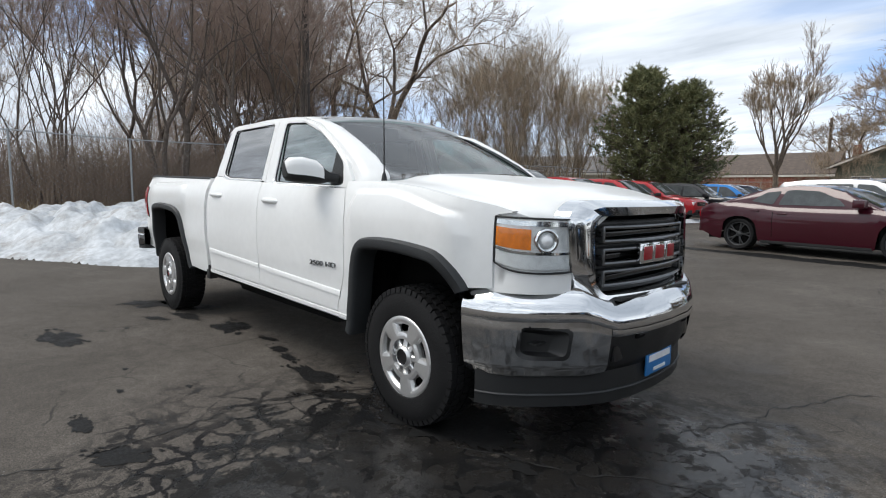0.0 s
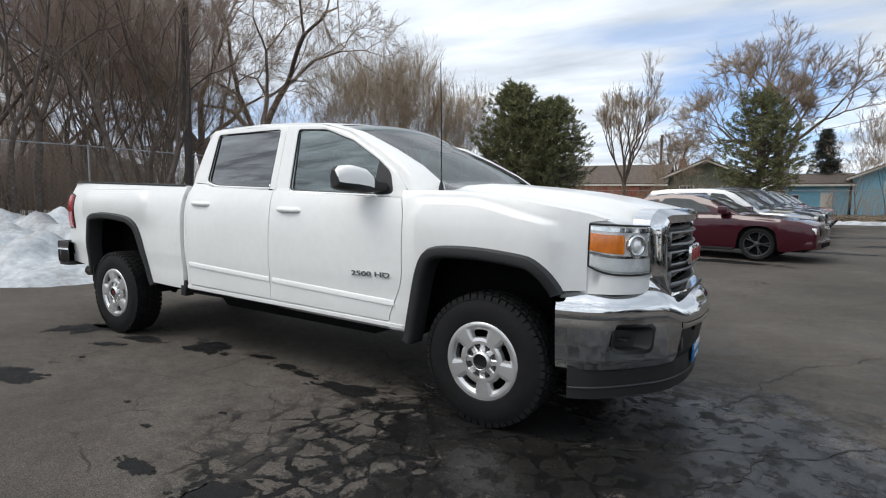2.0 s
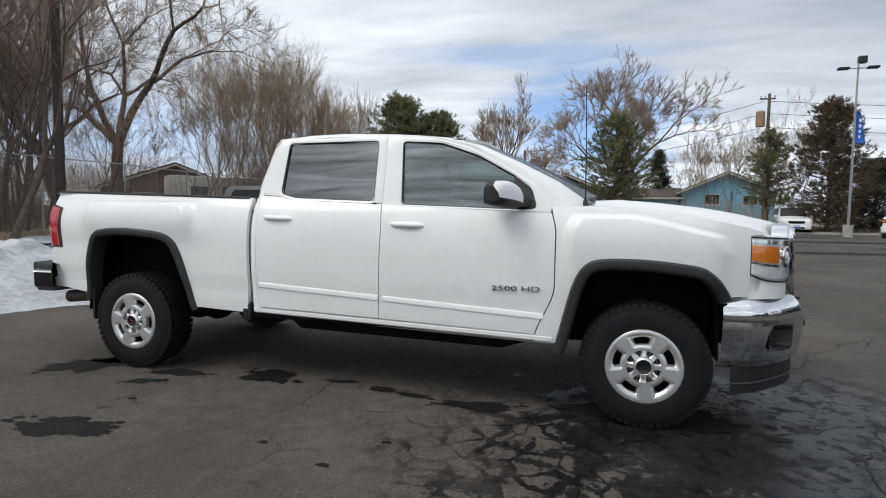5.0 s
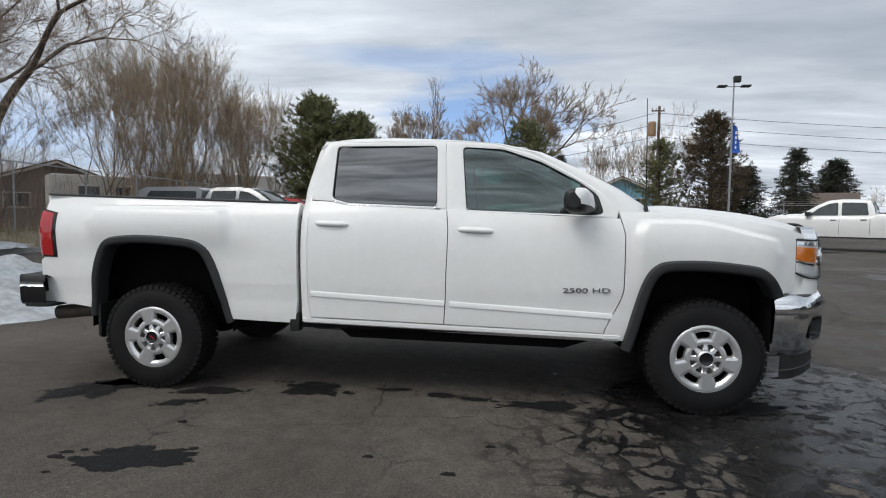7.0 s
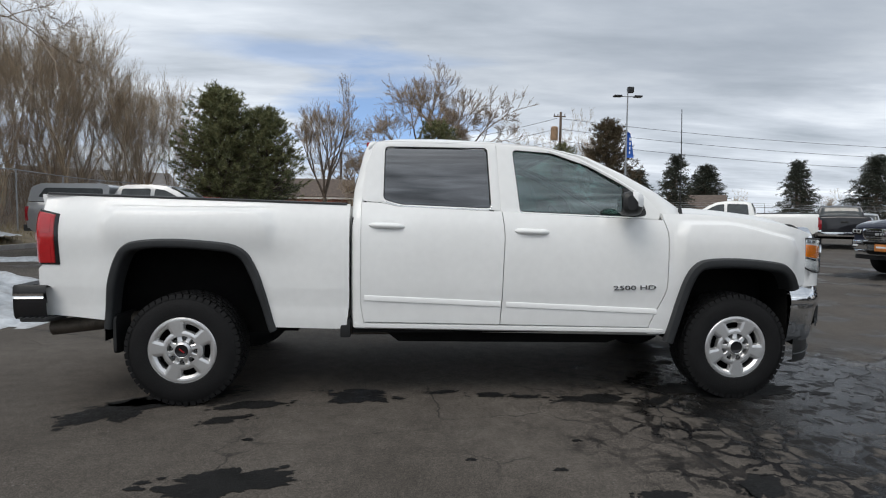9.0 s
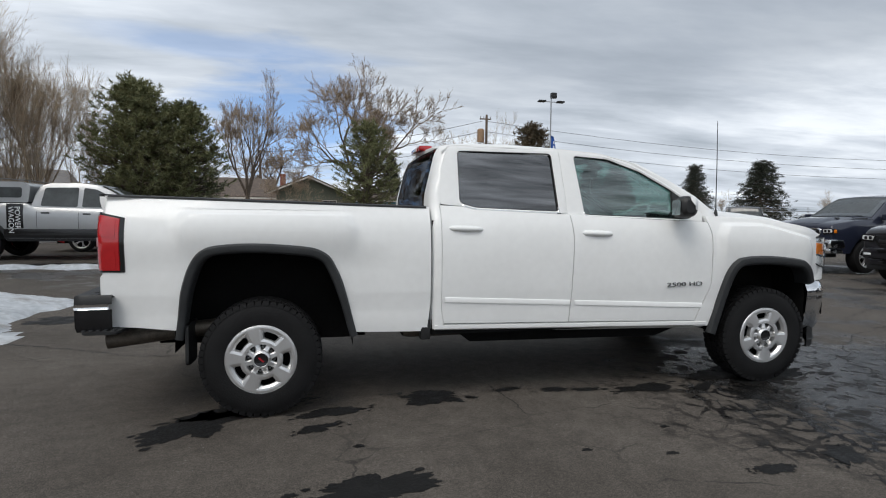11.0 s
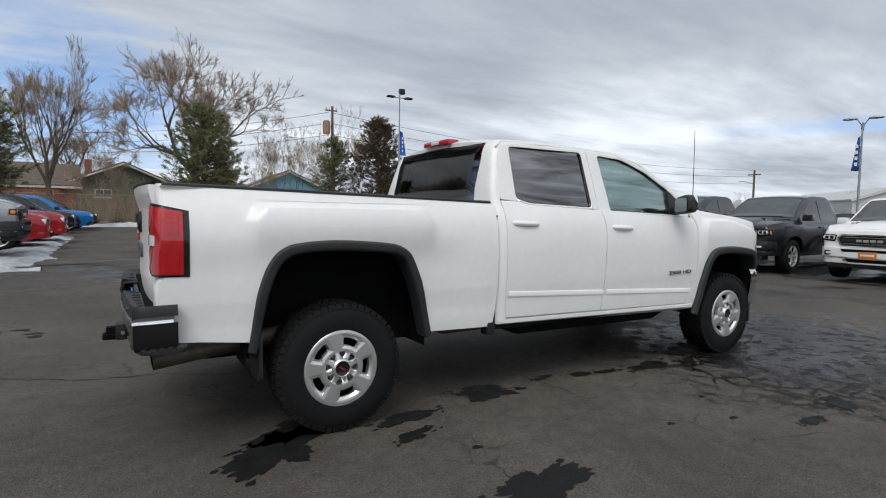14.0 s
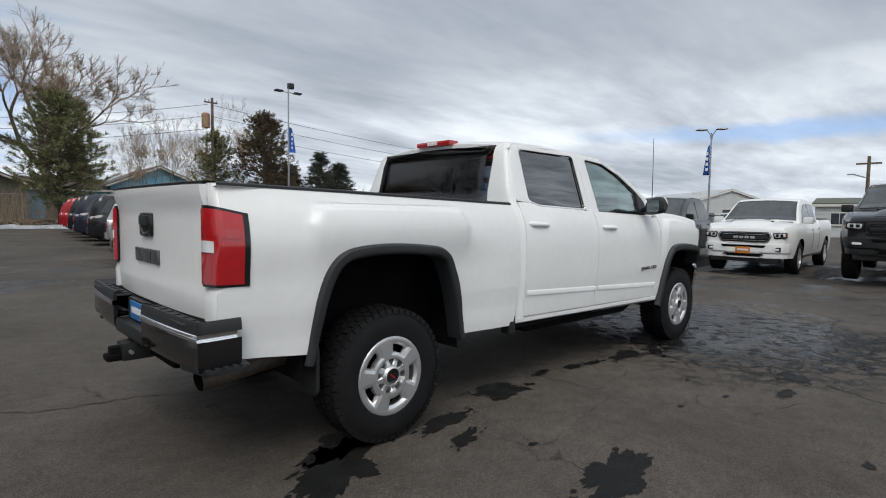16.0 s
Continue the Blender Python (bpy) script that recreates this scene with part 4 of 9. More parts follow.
# hood
HOODC = [(1.56, 1.402), (1.75, 1.412), (2.0, 1.396), (2.3, 1.364), (2.5, 1.332), (2.7, 1.290), (2.80, 1.262), (2.84, 1.240)]


def hood_z(x, u):
    """Hood surface; u runs from -1 to 1 across."""
    e = lerp_list(FEND, x) - 0.012 * step01(0.93, 1.0, abs(u)) - 0.04 * step01(2.62, 2.86, x)
    c = lerp_list(HOODC, x)
    k = 0.62 * step01(0.80, 0.60, abs(u)) + 0.38 * (1 - min(1, abs(u)) ** 2.0)
    return e + (c - e) * k


rows = []
for x in span(1.56, 2.60, 26) + [2.66, 2.72, 2.77, 2.81, 2.84]:
    row = []
    for k in range(41):
        u = -1 + 2 * k / 40
        wid = half_width(min(x, 2.58), min(1.36, lerp_list(FEND, x))) - 0.012 if x < 2.60 else 0.80 - 0.20 * step01(2.6, 2.84, x)
        xx = x + 0.13 * (1 - u * u) * step01(1.9, 1.56, x) + 0.035 * (1 - u * u) * step01(2.6, 2.84, x)
        xx -= 0.10 * abs(u) ** 3 * step01(2.55, 2.84, x)
        row.append((xx, wid * u, hood_z(x, u)))
    rows.append(row)
v, f = shell(rows, (0, 0, -1), 0.03)
mesh_ob("hood", v, f, M_WHITE, truck, True, "white sculpted hood", 50)

# headlights
for side in (-1, 1):
    hl = new("headlight")
    hl.parent = truck

    def hface(u, v, d=0.0):
        """Headlight face: u from the fender's side (0) to the grille (1), v up."""
        x = 2.512 + 0.250 * math.sin(u * math.pi / 2) ** 0.95 + 0.01 * (1 - v) * u - d
        y0 = half_width(2.530, 0.95 + 0.2 * v) - 0.002
        y = y0 - (y0 - 0.618) * (0.60 * (1 - math.cos(u * math.pi / 2)) + 0.40 * u ** 1.5)
        top = 1.182 - 0.012 * u
        bot = 0.922 + 0.045 * (1 - u) ** 6
        return (x, side * (y - 0.2 * d), bot + (top - bot) * v)

    def lens(name, u0, u1, v0, v1, material, d, parent, label=""):
        rows = [[hface(u, w, d) for w in span(v0, v1, 4)] for u in span(u0, u1, 10)]
        vv, ff = shell(rows, (-1, 0, 0), 0.02)
        return mesh_ob(name, vv, ff, material, parent, True, label, 50)
    rows = []
    for u in span(-0.02, 1.06, 14):
        q = hface(min(max(u, 0), 1), 0.0, 0.004)
        dx, dy = (u - 1) * 0.03 if u > 1 else 0, 0
        rows.append([(q[0] + dx, q[1] - side * max(0, u - 1) * 0.25, z) for z in (0.822, 0.85, hface(min(max(u, 0), 1), 0.02)[2])])
    v, f = shell(rows, (-1, 0, 0), 0.03)
    mesh_ob("fender_nose", v, f, M_WHITE, truck, True, "", 50)
    lens("housing", 0.0, 1.0, 0.0, 1.0, M_LAMPBOWL, 0.012, hl)
    lens("reflector", 0.05, 0.97, 0.36, 0.86, M_LAMPBOWL, 0.006, hl, "silver lamp reflector")
    lens("indicator", 0.05, 0.44, 0.42, 0.80, M_AMBER, -0.004, hl, "amber indicator")
    lens("lower_lens", 0.06, 0.96, 0.06, 0.33, M_CLEARLENS, -0.003, hl, "ribbed clear lens")
    for k in range(7):
        lens("lens_rib", 0.10, 0.92, 0.075 + 0.036 * k, 0.088 + 0.036 * k, M_CLEARLENS, -0.006, hl)
    lens("divider", 0.05, 0.97, 0.335, 0.385, M_CHROME, -0.008, hl, "bright divider")
    lens("upper_trim", 0.03, 0.98, 0.86, 0.95, M_CHROME, -0.003, hl, "bright trim bar")
    pc = hface(0.63, 0.60, -0.002)
    rot = Matrix.Translation(pc) @ Matrix.Rotation(math.atan2(side * 0.55, 0.83) - math.pi / 2, 4, 'Z')
    v, f = lathe([(0.036, 0.0), (0.044, 0.010), (0.054, 0.010), (0.058, 0.004), (0.060, -0.02)], 28)
    bezel = mesh_ob("projector", [rot @ Vector(p) for p in v], f, M_CHROME, hl, True, "chrome projector ring")
    v, f = lathe([(0.0, 0.016), (0.018, 0.013), (0.032, 0.004), (0.037, -0.006)], 24)
    mesh_ob("projector_lens", [rot @ Vector(p) for p in v], f, M_CLEARLENS, bezel, True)
    loop = [hface(u, 1.0, -0.004) for u in span(0, 1, 10)] + [hface(1.0, w, -0.004) for w in span(0.9, 0.1, 4)] + [hface(u, 0.0, -0.004) for u in span(1, 0, 10)] + [hface(0.0, w, -0.004) for w in span(0.1, 1.0, 4)]
    tubepart("headlight_gasket", loop, 0.0055, M_PLASTIC, hl, 6)
    rows = [[hface(u, w, -0.012) for w in (0.02, 0.5, 0.98)] for u in span(0.02, 0.98, 10)]
    v, f = grid(rows)
    lo = mesh_ob("lens_cover", v, f, glass("clear_cover", (0.9, 0.92, 0.92), 1.3), hl, True, "clear outer lens")
    lo.visible_shadow = False

# grille
grille = new("grille")
grille.parent = truck


def gx(y, z):
    return 2.905 - 0.115 * (abs(y) / 0.62) ** 2.2 + 0.03 * (1.0 - z) - 0.10 * max(0.0, z - 1.18)


outer = round_poly([(-0.56, 1.262), (0.56, 1.262), (0.640, 1.19), (0.625, 0.93), (0.50, 0.745), (-0.50, 0.745), (-0.625, 0.93), (-0.640, 1.19)], 0.05)
inner = round_poly([(-0.48, 1.182), (0.48, 1.182), (0.51, 1.12), (0.50, 0.86), (0.44, 0.802), (-0.44, 0.802), (-0.50, 0.86), (-0.51, 1.12)], 0.03)
angs = sorted({round(math.atan2(p[1] - 0.985, p[0]), 4) for p in outer + inner} | {round(-math.pi + 2 * math.pi * k / 90, 4) for k in range(90)})
rows = [[], [], [], [], []]
for a in angs:
    ro, ri = cast(outer, (0, 0.985), a), cast(inner, (0, 0.985), a)
    for row, r, d in ((rows[0], ro, -0.10), (rows[1], ro, -0.015), (rows[2], ro * 0.6 + ri * 0.4, 0.020), (rows[3], ri + 0.01, 0.012), (rows[4], ri, -0.06)):
        y, z = r * math.cos(a), 0.985 + r * math.sin(a)
        row.append((gx(y, z) + d, y, z))
v, f = grid(rows, closed=True)
mesh_ob("chrome_surround", v, f, M_CHROME, grille, True, "chrome grille surround", 40)
bm = bmesh.new()
for p in inner:
    bm.verts.new((gx(p[0], p[1]) - 0.075, p[0], p[1]))
bm.faces.new(bm.verts[:])
part("grille_backing", bm, M_UNDER, grille)
for zc in (1.095, 0.985, 0.878):
    half = 0.445
    for dz, nm in ((0.034, 1), (-0.034, 1)):
        rows = []
        for y in span(-half, half, 20):
            rows.append([(gx(y, zc) + o, y, zc + dz + h) for o, h in ((-0.05, -0.009), (-0.004, -0.008), (0.0, 0.0), (-0.004, 0.008), (-0.05, 0.009))])
        v, f = grid(rows)
        mesh_ob("grille_bar", v, f, M_BAR, grille, True, "satin metal bar", 40)
    for y0 in (-half, half):
        boxpart("bar_end", (gx(y0, zc) - 0.05, gx(y0, zc) + 0.001, y0 - 0.008, y0 + 0.008, zc - 0.04, zc + 0.04), M_BAR, grille, 0.004)
    boxpart("mesh_slat", (2.80, 2.84, -0.46, 0.46, zc - 0.012, zc + 0.012), M_GLOSSBLK, grille, 0.004)
for zc in (1.145, 1.04, 0.932, 0.826):
    rows = [[(gx(y, zc) - 0.035 + o, y, zc + h) for o, h in ((-0.03, -0.018), (0.0, -0.016), (0.0, 0.016), (-0.03, 0.018))] for y in span(-0.50, 0.50, 16)]
    v, f = grid(rows)
    mesh_ob("dark_slat", v, f, M_PLASTIC, grille, True)
    for y0 in (-0.475, 0.475):
        for k in range(3):
            boxpart("mesh_tooth", (2.76, 2.815, y0 - 0.02, y0 + 0.02, zc - 0.016 + k * 0.013, zc - 0.009 + k * 0.013), M_GLOSSBLK, grille)
# emblem as three plain red blocks with bright edges
for y0, w in ((-0.135, 0.115), (0.0, 0.12), (0.135, 0.10)):
    boxpart("emblem_edge", (2.895, 2.925, y0 - w / 2 - 0.006, y0 + w / 2 + 0.006, 0.938, 1.046), M_CHROME, grille, 0.012)
    boxpart("emblem_block", (2.915, 2.930, y0 - w / 2 + 0.012, y0 + w / 2 - 0.012, 0.956, 1.028), M_BADGERED, grille, 0.008)

# front bumper
BUMP_PLAN = [(0.0, 3.012), (0.25, 2.998), (0.45, 2.950), (0.58, 2.884), (0.70, 2.792), (0.80, 2.704), (0.88, 2.618), (0.925, 2.530), (0.945, 2.440), (0.952, 2.365)]
_bl = [0.0]
for (ya, xa), (yb, xb) in zip(BUMP_PLAN, BUMP_PLAN[1:]):
    _bl.append(_bl[-1] + math.hypot(yb - ya, xb - xa))


def bump_front(u):
    """Plan curve of the bumper; u from -1 to 1 along it."""
    s = abs(u) * _bl[-1]
    y = float(np.interp(s, _bl, [p[0] for p in BUMP_PLAN]))
    x = sum(float(np.interp(min(max(s + q, 0), _bl[-1]), _bl, [p[1] for p in BUMP_PLAN])) for q in (-0.03, 0, 0.03)) / 3
    return x, math.copysign(y, u)


# chrome whose mottled reflections are painted as light and dark base colour
M_BUMPER = mat("mottled_reflection_chrome", (0.52, 0.53, 0.54), 0.10, 1.0, color2=(0.80, 0.81, 0.82), scale=7, rvar=0.6)
fb = new("front_bumper")
fb.parent = truck
US = [-1 + 2 * k / 72 for k in range(73)]


def bump_rows(prof):
    rows = []
    for u in US:
        x, y = bump_front(u)
        xa, ya = bump_front(max(-1, u - 0.03))
        xb, yb = bump_front(min(1, u + 0.03))
        le = math.hypot(xb - xa, yb - ya)
        nx, ny = (yb - ya) / le, -(xb - xa) / le
        c = step01(0.52, 0.34, abs(u))
        rows.append([(x + o * nx, y + o * ny, z - c * dz) for o, z, dz in prof])
    return rows


v, f = grid(bump_rows([(-0.13, 0.846, 0.055), (-0.085, 0.840, 0.06), (-0.045, 0.820, 0.065), (-0.018, 0.785, 0.065), (-0.004, 0.745, 0.06), (0.0, 0.705, 0.05), (-0.006, 0.69, 0.05)]))
mesh_ob("bumper_cap", v, f, M_CHROME, fb, True, "bright chrome upper bumper", 60)
LOW_PROF = [(-0.006, 0.69, 0.05), (-0.004, 0.66, 0.045), (-0.014, 0.56, 0.0), (-0.030, 0.455, -0.01), (-0.05, 0.412, -0.01), (-0.12, 0.405, -0.01)]
lower_rows = bump_rows(LOW_PROF)
mid_a, mid_b = 22, 50
FOG = round_poly([(0.655, 0.655), (0.835, 0.672), (0.845, 0.535), (0.81, 0.515), (0.67, 0.512)], 0.03)


def in_poly(poly, y, z):
    inside = False
    for (ya, za), (yb, zb) in zip(poly, poly[1:] + poly[:1]):
        if (za > z) != (zb > z) and y < (yb - ya) * (z - za) / (zb - za) + ya:
            inside = not inside
    return inside


for a, b in ((0, mid_a), (mid_b, 72)):
    dense = []
    for r0, r1 in zip(lower_rows[a:b], lower_rows[a + 1:b + 1]):
        for q in (0.0, 0.25, 0.5, 0.75):
            col = [Vector(p0).lerp(Vector(p1), q) for p0, p1 in zip(r0, r1)]
            dense.append([col[i].lerp(col[i + 1], t) for i in range(len(col) - 1) for t in (0.0, 0.2, 0.4, 0.6, 0.8)] + [col[-1]])
    dense.append([Vector(p).lerp(Vector(p), 0) for i in range(1) for p in []] or [Vector(lower_rows[b][i]).lerp(Vector(lower_rows[b][i + 1]), t) for i in range(5) for t in (0.0, 0.2, 0.4, 0.6, 0.8)] + [Vector(lower_rows[b][5])])
    v, f = grid(dense)
    f = [q for q in f if not in_poly(FOG, abs(sum(v[i].y for i in q) / 4), sum(v[i].z for i in q) / 4)]
    mesh_ob("bumper_face", v, f, M_BUMPER, fb, True, "chrome bumper face, mottled reflections painted into its colour", 60)
v, f = grid([[(p[0] - 0.02, p[1], p[2]) for p in r] for r in lower_rows[mid_a:mid_b + 1]])
mesh_ob("bumper_centre", v, f, M_PLASTIC, fb, True, "black centre insert", 60)
v, f = grid([[(p[0] + 0.004, p[1], p[2]) for p in r[:2]] + [(r[1][0] - 0.012, r[1][1], r[1][2] - 0.012)] for r in lower_rows[mid_a:mid_b + 1]])
mesh_ob("bumper_bridge", v, f, M_CHROME, fb, True, "", 60)
boxpart("step_pad", (2.80, 2.925, -0.40, 0.40, 0.770, 0.788), M_PLASTIC, fb, 0.006, "black top pad")
boxpart("lower_duct", (2.86, 2.970, -0.30, 0.30, 0.575, 0.650), M_UNDER, fb, 0.01)
for k in range(3):
    boxpart("duct_slat", (2.88, 2.972, -0.28, 0.28, 0.592 + 0.022 * k, 0.600 + 0.022 * k), M_PLASTIC, fb)
for side in (-1, 1):
    boxpart("tow_pocket", (2.83, 2.925, side * 0.38 - 0.06, side * 0.38 + 0.06, 0.47, 0.56), M_GLOSSBLK, fb, 0.015)
    # recess for the fog lamp
    fp = FOG
    rr = [[], [], []]
    for y, z in fp:
        xx = lerp_list(BUMP_PLAN, y) - 0.008
        cy, cz = 0.75, 0.59
        rr[0].append((lerp_list(BUMP_PLAN, cy + (y - cy) * 1.09) - 0.008, side * (cy + (y - cy) * 1.09), cz + (z - cz) * 1.10))
        rr[1].append((xx - 0.002, side * (cy + (y - cy) * 0.86), cz + (z - cz) * 0.84))
        rr[2].append((xx - 0.08, side * (cy + (y - cy) * 0.66), cz + (z - cz) * 0.6 - 0.01))
    v, f = grid(rr, closed=True)
    f.append(tuple(range(2 * len(fp), 3 * len(fp))))
    mesh_ob("fog_recess", v, f, M_PLASTIC, fb, True, "black blanked fog-lamp recess", 40)
    boxpart("recess_rib", (2.66, 2.71, side * 0.74 - 0.05, side * 0.74 + 0.05, 0.575, 0.588), M_PLASTIC, fb, 0.004)
v, f = grid([[(p[0] - 0.02, p[1] * 0.975, z) for z in (0.43, 0.36, 0.272, 0.258)] + [(p[0] - 0.08, p[1] * 0.96, 0.262)] for p in [(bump_front(u)[0] - 0.05, bump_front(u)[1]) for u in US[4:-4]]])
mesh_ob("air_dam", v, f, M_PLASTIC, fb, True, "black lower air dam", 50)
tubepart("dam_edge", [(bump_front(u)[0] - 0.066, bump_front(u)[1] * 0.977, 0.318) for u in US[4:-4]], 0.007, M_FLARE, fb, 6)
plate = boxpart("number_plate", (2.945, 2.955, -0.15, 0.15, 0.345, 0.455), M_PLATEBLUE, fb, 0.002, "blue dealer plate with pale bars")
for z0, z1, y1 in ((0.415, 0.450, 0.125), (0.360, 0.378, 0.07)):
    boxpart("plate_bar", (2.955, 2.958, -y1, y1, z0, z1), M_LETTER, plate)

# pickup bed
bed = new("truck_bed")
bed.parent = truck
boxpart("bed_floor", (-2.88, -0.87, -0.61, 0.61, 0.86, 0.90), M_UNDER, bed)
boxpart("bed_front_wall", (-0.905, -0.865, -0.86, 0.86, 0.55, 1.385), M_WHITE, bed, 0.008)
for side in (-1, 1):
    boxpart("wheel_housing", (-2.50, -1.33, side * 0.71 - 0.10, side * 0.71 + 0.10, 1.165, 1.19), M_WHITE, bed, 0.008)
    rows = [[(x, side * 0.80, 1.17), (x, side * 0.80, lerp_list(BEDTOP, x) - 0.02), (x, side * 0.845, lerp_list(BEDTOP, x) - 0.012)] for x in span(-2.88, -0.87, 8)]
    v, f = grid(rows)
    mesh_ob("inner_wall", v, f, M_WHITE, bed, True, "", 30)
    rows = []
    for x in span(-2.870, -0.858, 24):
        z, w = lerp_list(BEDTOP, x), half_width(x, lerp_list(BEDTOP, x) - 0.01)
        rows.append([(x, side * (w - d), z + h) for d, h in ((-0.003, -0.010), (-0.002, 0.002), (0.012, 0.008), (0.058, 0.009), (0.078, 0.003), (0.083, -0.03))])
    v, f = grid(rows)
    mesh_ob("rail_cap", v, f, M_PLASTIC, bed, True, "black plastic bed rail cap", 50)

# tailgate
tg = new("tailgate")
tg.parent = truck


def tg_x(y, z):
    return -2.935 - 0.030 * step01(1.28, 1.42, z) + 0.014 * step01(0.92, 0.76, z) - 0.006 * step01(0.955, 0.945, z) * step01(0.60, 0.70, z) + 0.036 * (abs(y) / 0.78) ** 3


rows = [[(tg_x(y, z), y, z) for z in span(0.755, 1.432, 24)] for y in span(-0.775, 0.775, 24)]
v, f = shell(rows, (1, 0, 0), 0.06)
mesh_ob("tailgate_skin", v, f, M_WHITE, tg, True, "white tailgate skin", 45)
rows = [[(tg_x(y, 1.43) - 0.002, y, 1.436), (tg_x(y, 1.43) - 0.005, y, 1.444), (tg_x(y, 1.43) + 0.012, y, 1.448), (-2.88, y, 1.448), (-2.865, y, 1.43)] for y in span(-0.775, 0.775, 16)]
v, f = shell(rows, (1, 0, 0), 0.02)
mesh_ob("tailgate_cap", v, f, M_PLASTIC, tg, True, "black top cap", 50)
boxpart("tailgate_handle", (-2.956, -2.92, -0.105, 0.105, 1.160, 1.295), M_GLOSSBLK, tg, 0.02, "black release handle")
boxpart("handle_grip", (-2.966, -2.94, -0.075, 0.075, 1.225, 1.282), M_PLASTIC, tg, 0.012)
for y0, w in ((0.15, 0.12), (0.0, 0.14), (-0.15, 0.11)):
    boxpart("badge_block", (-2.950, -2.930, y0 - w / 2, y0 + w / 2, 1.015, 1.095), M_BAR, tg, 0.006, "dark chrome badge block")

# rear corners of the bed
for side in (-1, 1):
    rows = []
    for z in span(0.63, 1.438, 20):
        hw = half_width(-2.90, z)
        lean = 0.02 * step01(0.93, 0.965, z)
        rows.append([(x + lean - 0.012, side * y, z) for x, y in ((-2.84, hw - 0.03), (-2.866, hw - 0.001), (-2.884, hw - 0.008), (-2.897, hw - 0.03), (-2.902, hw - 0.06), (-2.903, 0.784), (-2.86, 0.780))])
    v, f = grid(rows)
    mesh_ob("bed_corner", v, f, M_WHITE, truck, True, "", 50)

# tail-lights wrapping the corners
for side in (-1, 1):
    tl = new("tail_light")
    tl.parent = truck

    def tface(u, v, d=0.0):
        """u from the tailgate (0) round to the bed side (1)."""
        z = 0.962 + (1.335 - 0.035 * max(0, u - 0.45) / 0.55 - 0.962) * v
        hw = half_width(-2.80, z)
        if u < 0.45:
            k = u / 0.45
            x, y = -2.918 + 0.014 * k ** 3, 0.782 + (hw - 0.045 - 0.782) * k
        elif u < 0.60:
            k = (u - 0.45) / 0.15 * math.pi / 2
            x, y = -2.904 + 0.03 * (1 - math.cos(k)), hw - 0.045 + 0.04 * math.sin(k)
        else:
            k = (u - 0.60) / 0.40
            x = -2.874 + 0.118 * k
            y = hw - 0.005 + (half_width(x, z) - hw + 0.008) * k
        s1 = step01(0.45, 0.60, u)
        return (x - d * (1 - s1), side * (y + d * s1), z)

    def tlens(name, u0, u1, v0, v1, material, d, label=""):
        rows = [[tface(u, w, d) for w in span(v0, v1, 6)] for u in span(u0, u1, 12)]
        vv, ff = shell(rows, (0.4, -side * 0.6, 0), 0.03)
        return mesh_ob(name, vv, ff, material, tl, True, label, 50)
    tlens("housing", 0.0, 1.0, 0.0, 1.0, M_GLOSSBLK, 0.004)
    tlens("red_lens", 0.03, 0.91, 0.035, 0.965, M_REDLENS, 0.010, "bright red lamp lens")
    tlens("upper_red_lens", 0.08, 0.84, 0.62, 0.93, M_REDLENS, 0.0125, "ribbed upper lens")
    tlens("lower_red_lens", 0.08, 0.84, 0.07, 0.38, M_REDLENS, 0.0125, "ribbed lower lens")
    tlens("reversing_lens", 0.10, 0.50, 0.43, 0.57, M_CLEARLENS, 0.0155, "clear reversing lens")

# rear bumper
rb = new("rear_bumper")
rb.parent = truck


def rb_curve(u):
    y = 0.975 * math.copysign(min(1.0, abs(u) * 1.2), u)
    x = -3.055 + 0.040 * (abs(y) / 0.975) ** 3
    if abs(u) > 0.833:
        k = (abs(u) - 0.833) / 0.167
        x = -3.015 + 0.180 * k
        y = math.copysign(0.975 - 0.05 * (1 - min(1, k * 5)) ** 2 - 0.015 * k, u)
    return x, y


def rb_rows(prof, us):
    rows = []
    for u in us:
        x, y = rb_curve(u)
        s = step01(0.86, 0.80, abs(u))
        rows.append([(x + o * s, y - math.copysign(o, u) * (1 - s), z) for o, z in prof])
    return rows


for a, b in ((-1, -0.24), (0.24, 1)):
    us = span(a, b, 36)
    v, f = shell(rb_rows([(0.10, 0.792), (0.030, 0.822), (0.012, 0.830), (0.003, 0.815), (0.0, 0.775)], us), (1, 0, 0), 0.02)
    mesh_ob("bumper_top", v, f, M_PLASTIC, rb, True, "black bumper top", 60)
    v, f = grid(rb_rows([(0.0, 0.775), (-0.006, 0.770), (-0.006, 0.748), (0.0, 0.742)], us))
    mesh_ob("bumper_trim", v, f, M_CHROME, rb, True, "bright trim strip", 60)
    v, f = shell(rb_rows([(0.002, 0.742), (0.001, 0.70), (0.004, 0.635), (0.018, 0.606), (0.10, 0.600)], us), (1, 0, 0), 0.02)
    mesh_ob("bumper_lower", v, f, M_GLOSSBLK, rb, True, "dark lower bumper", 60)
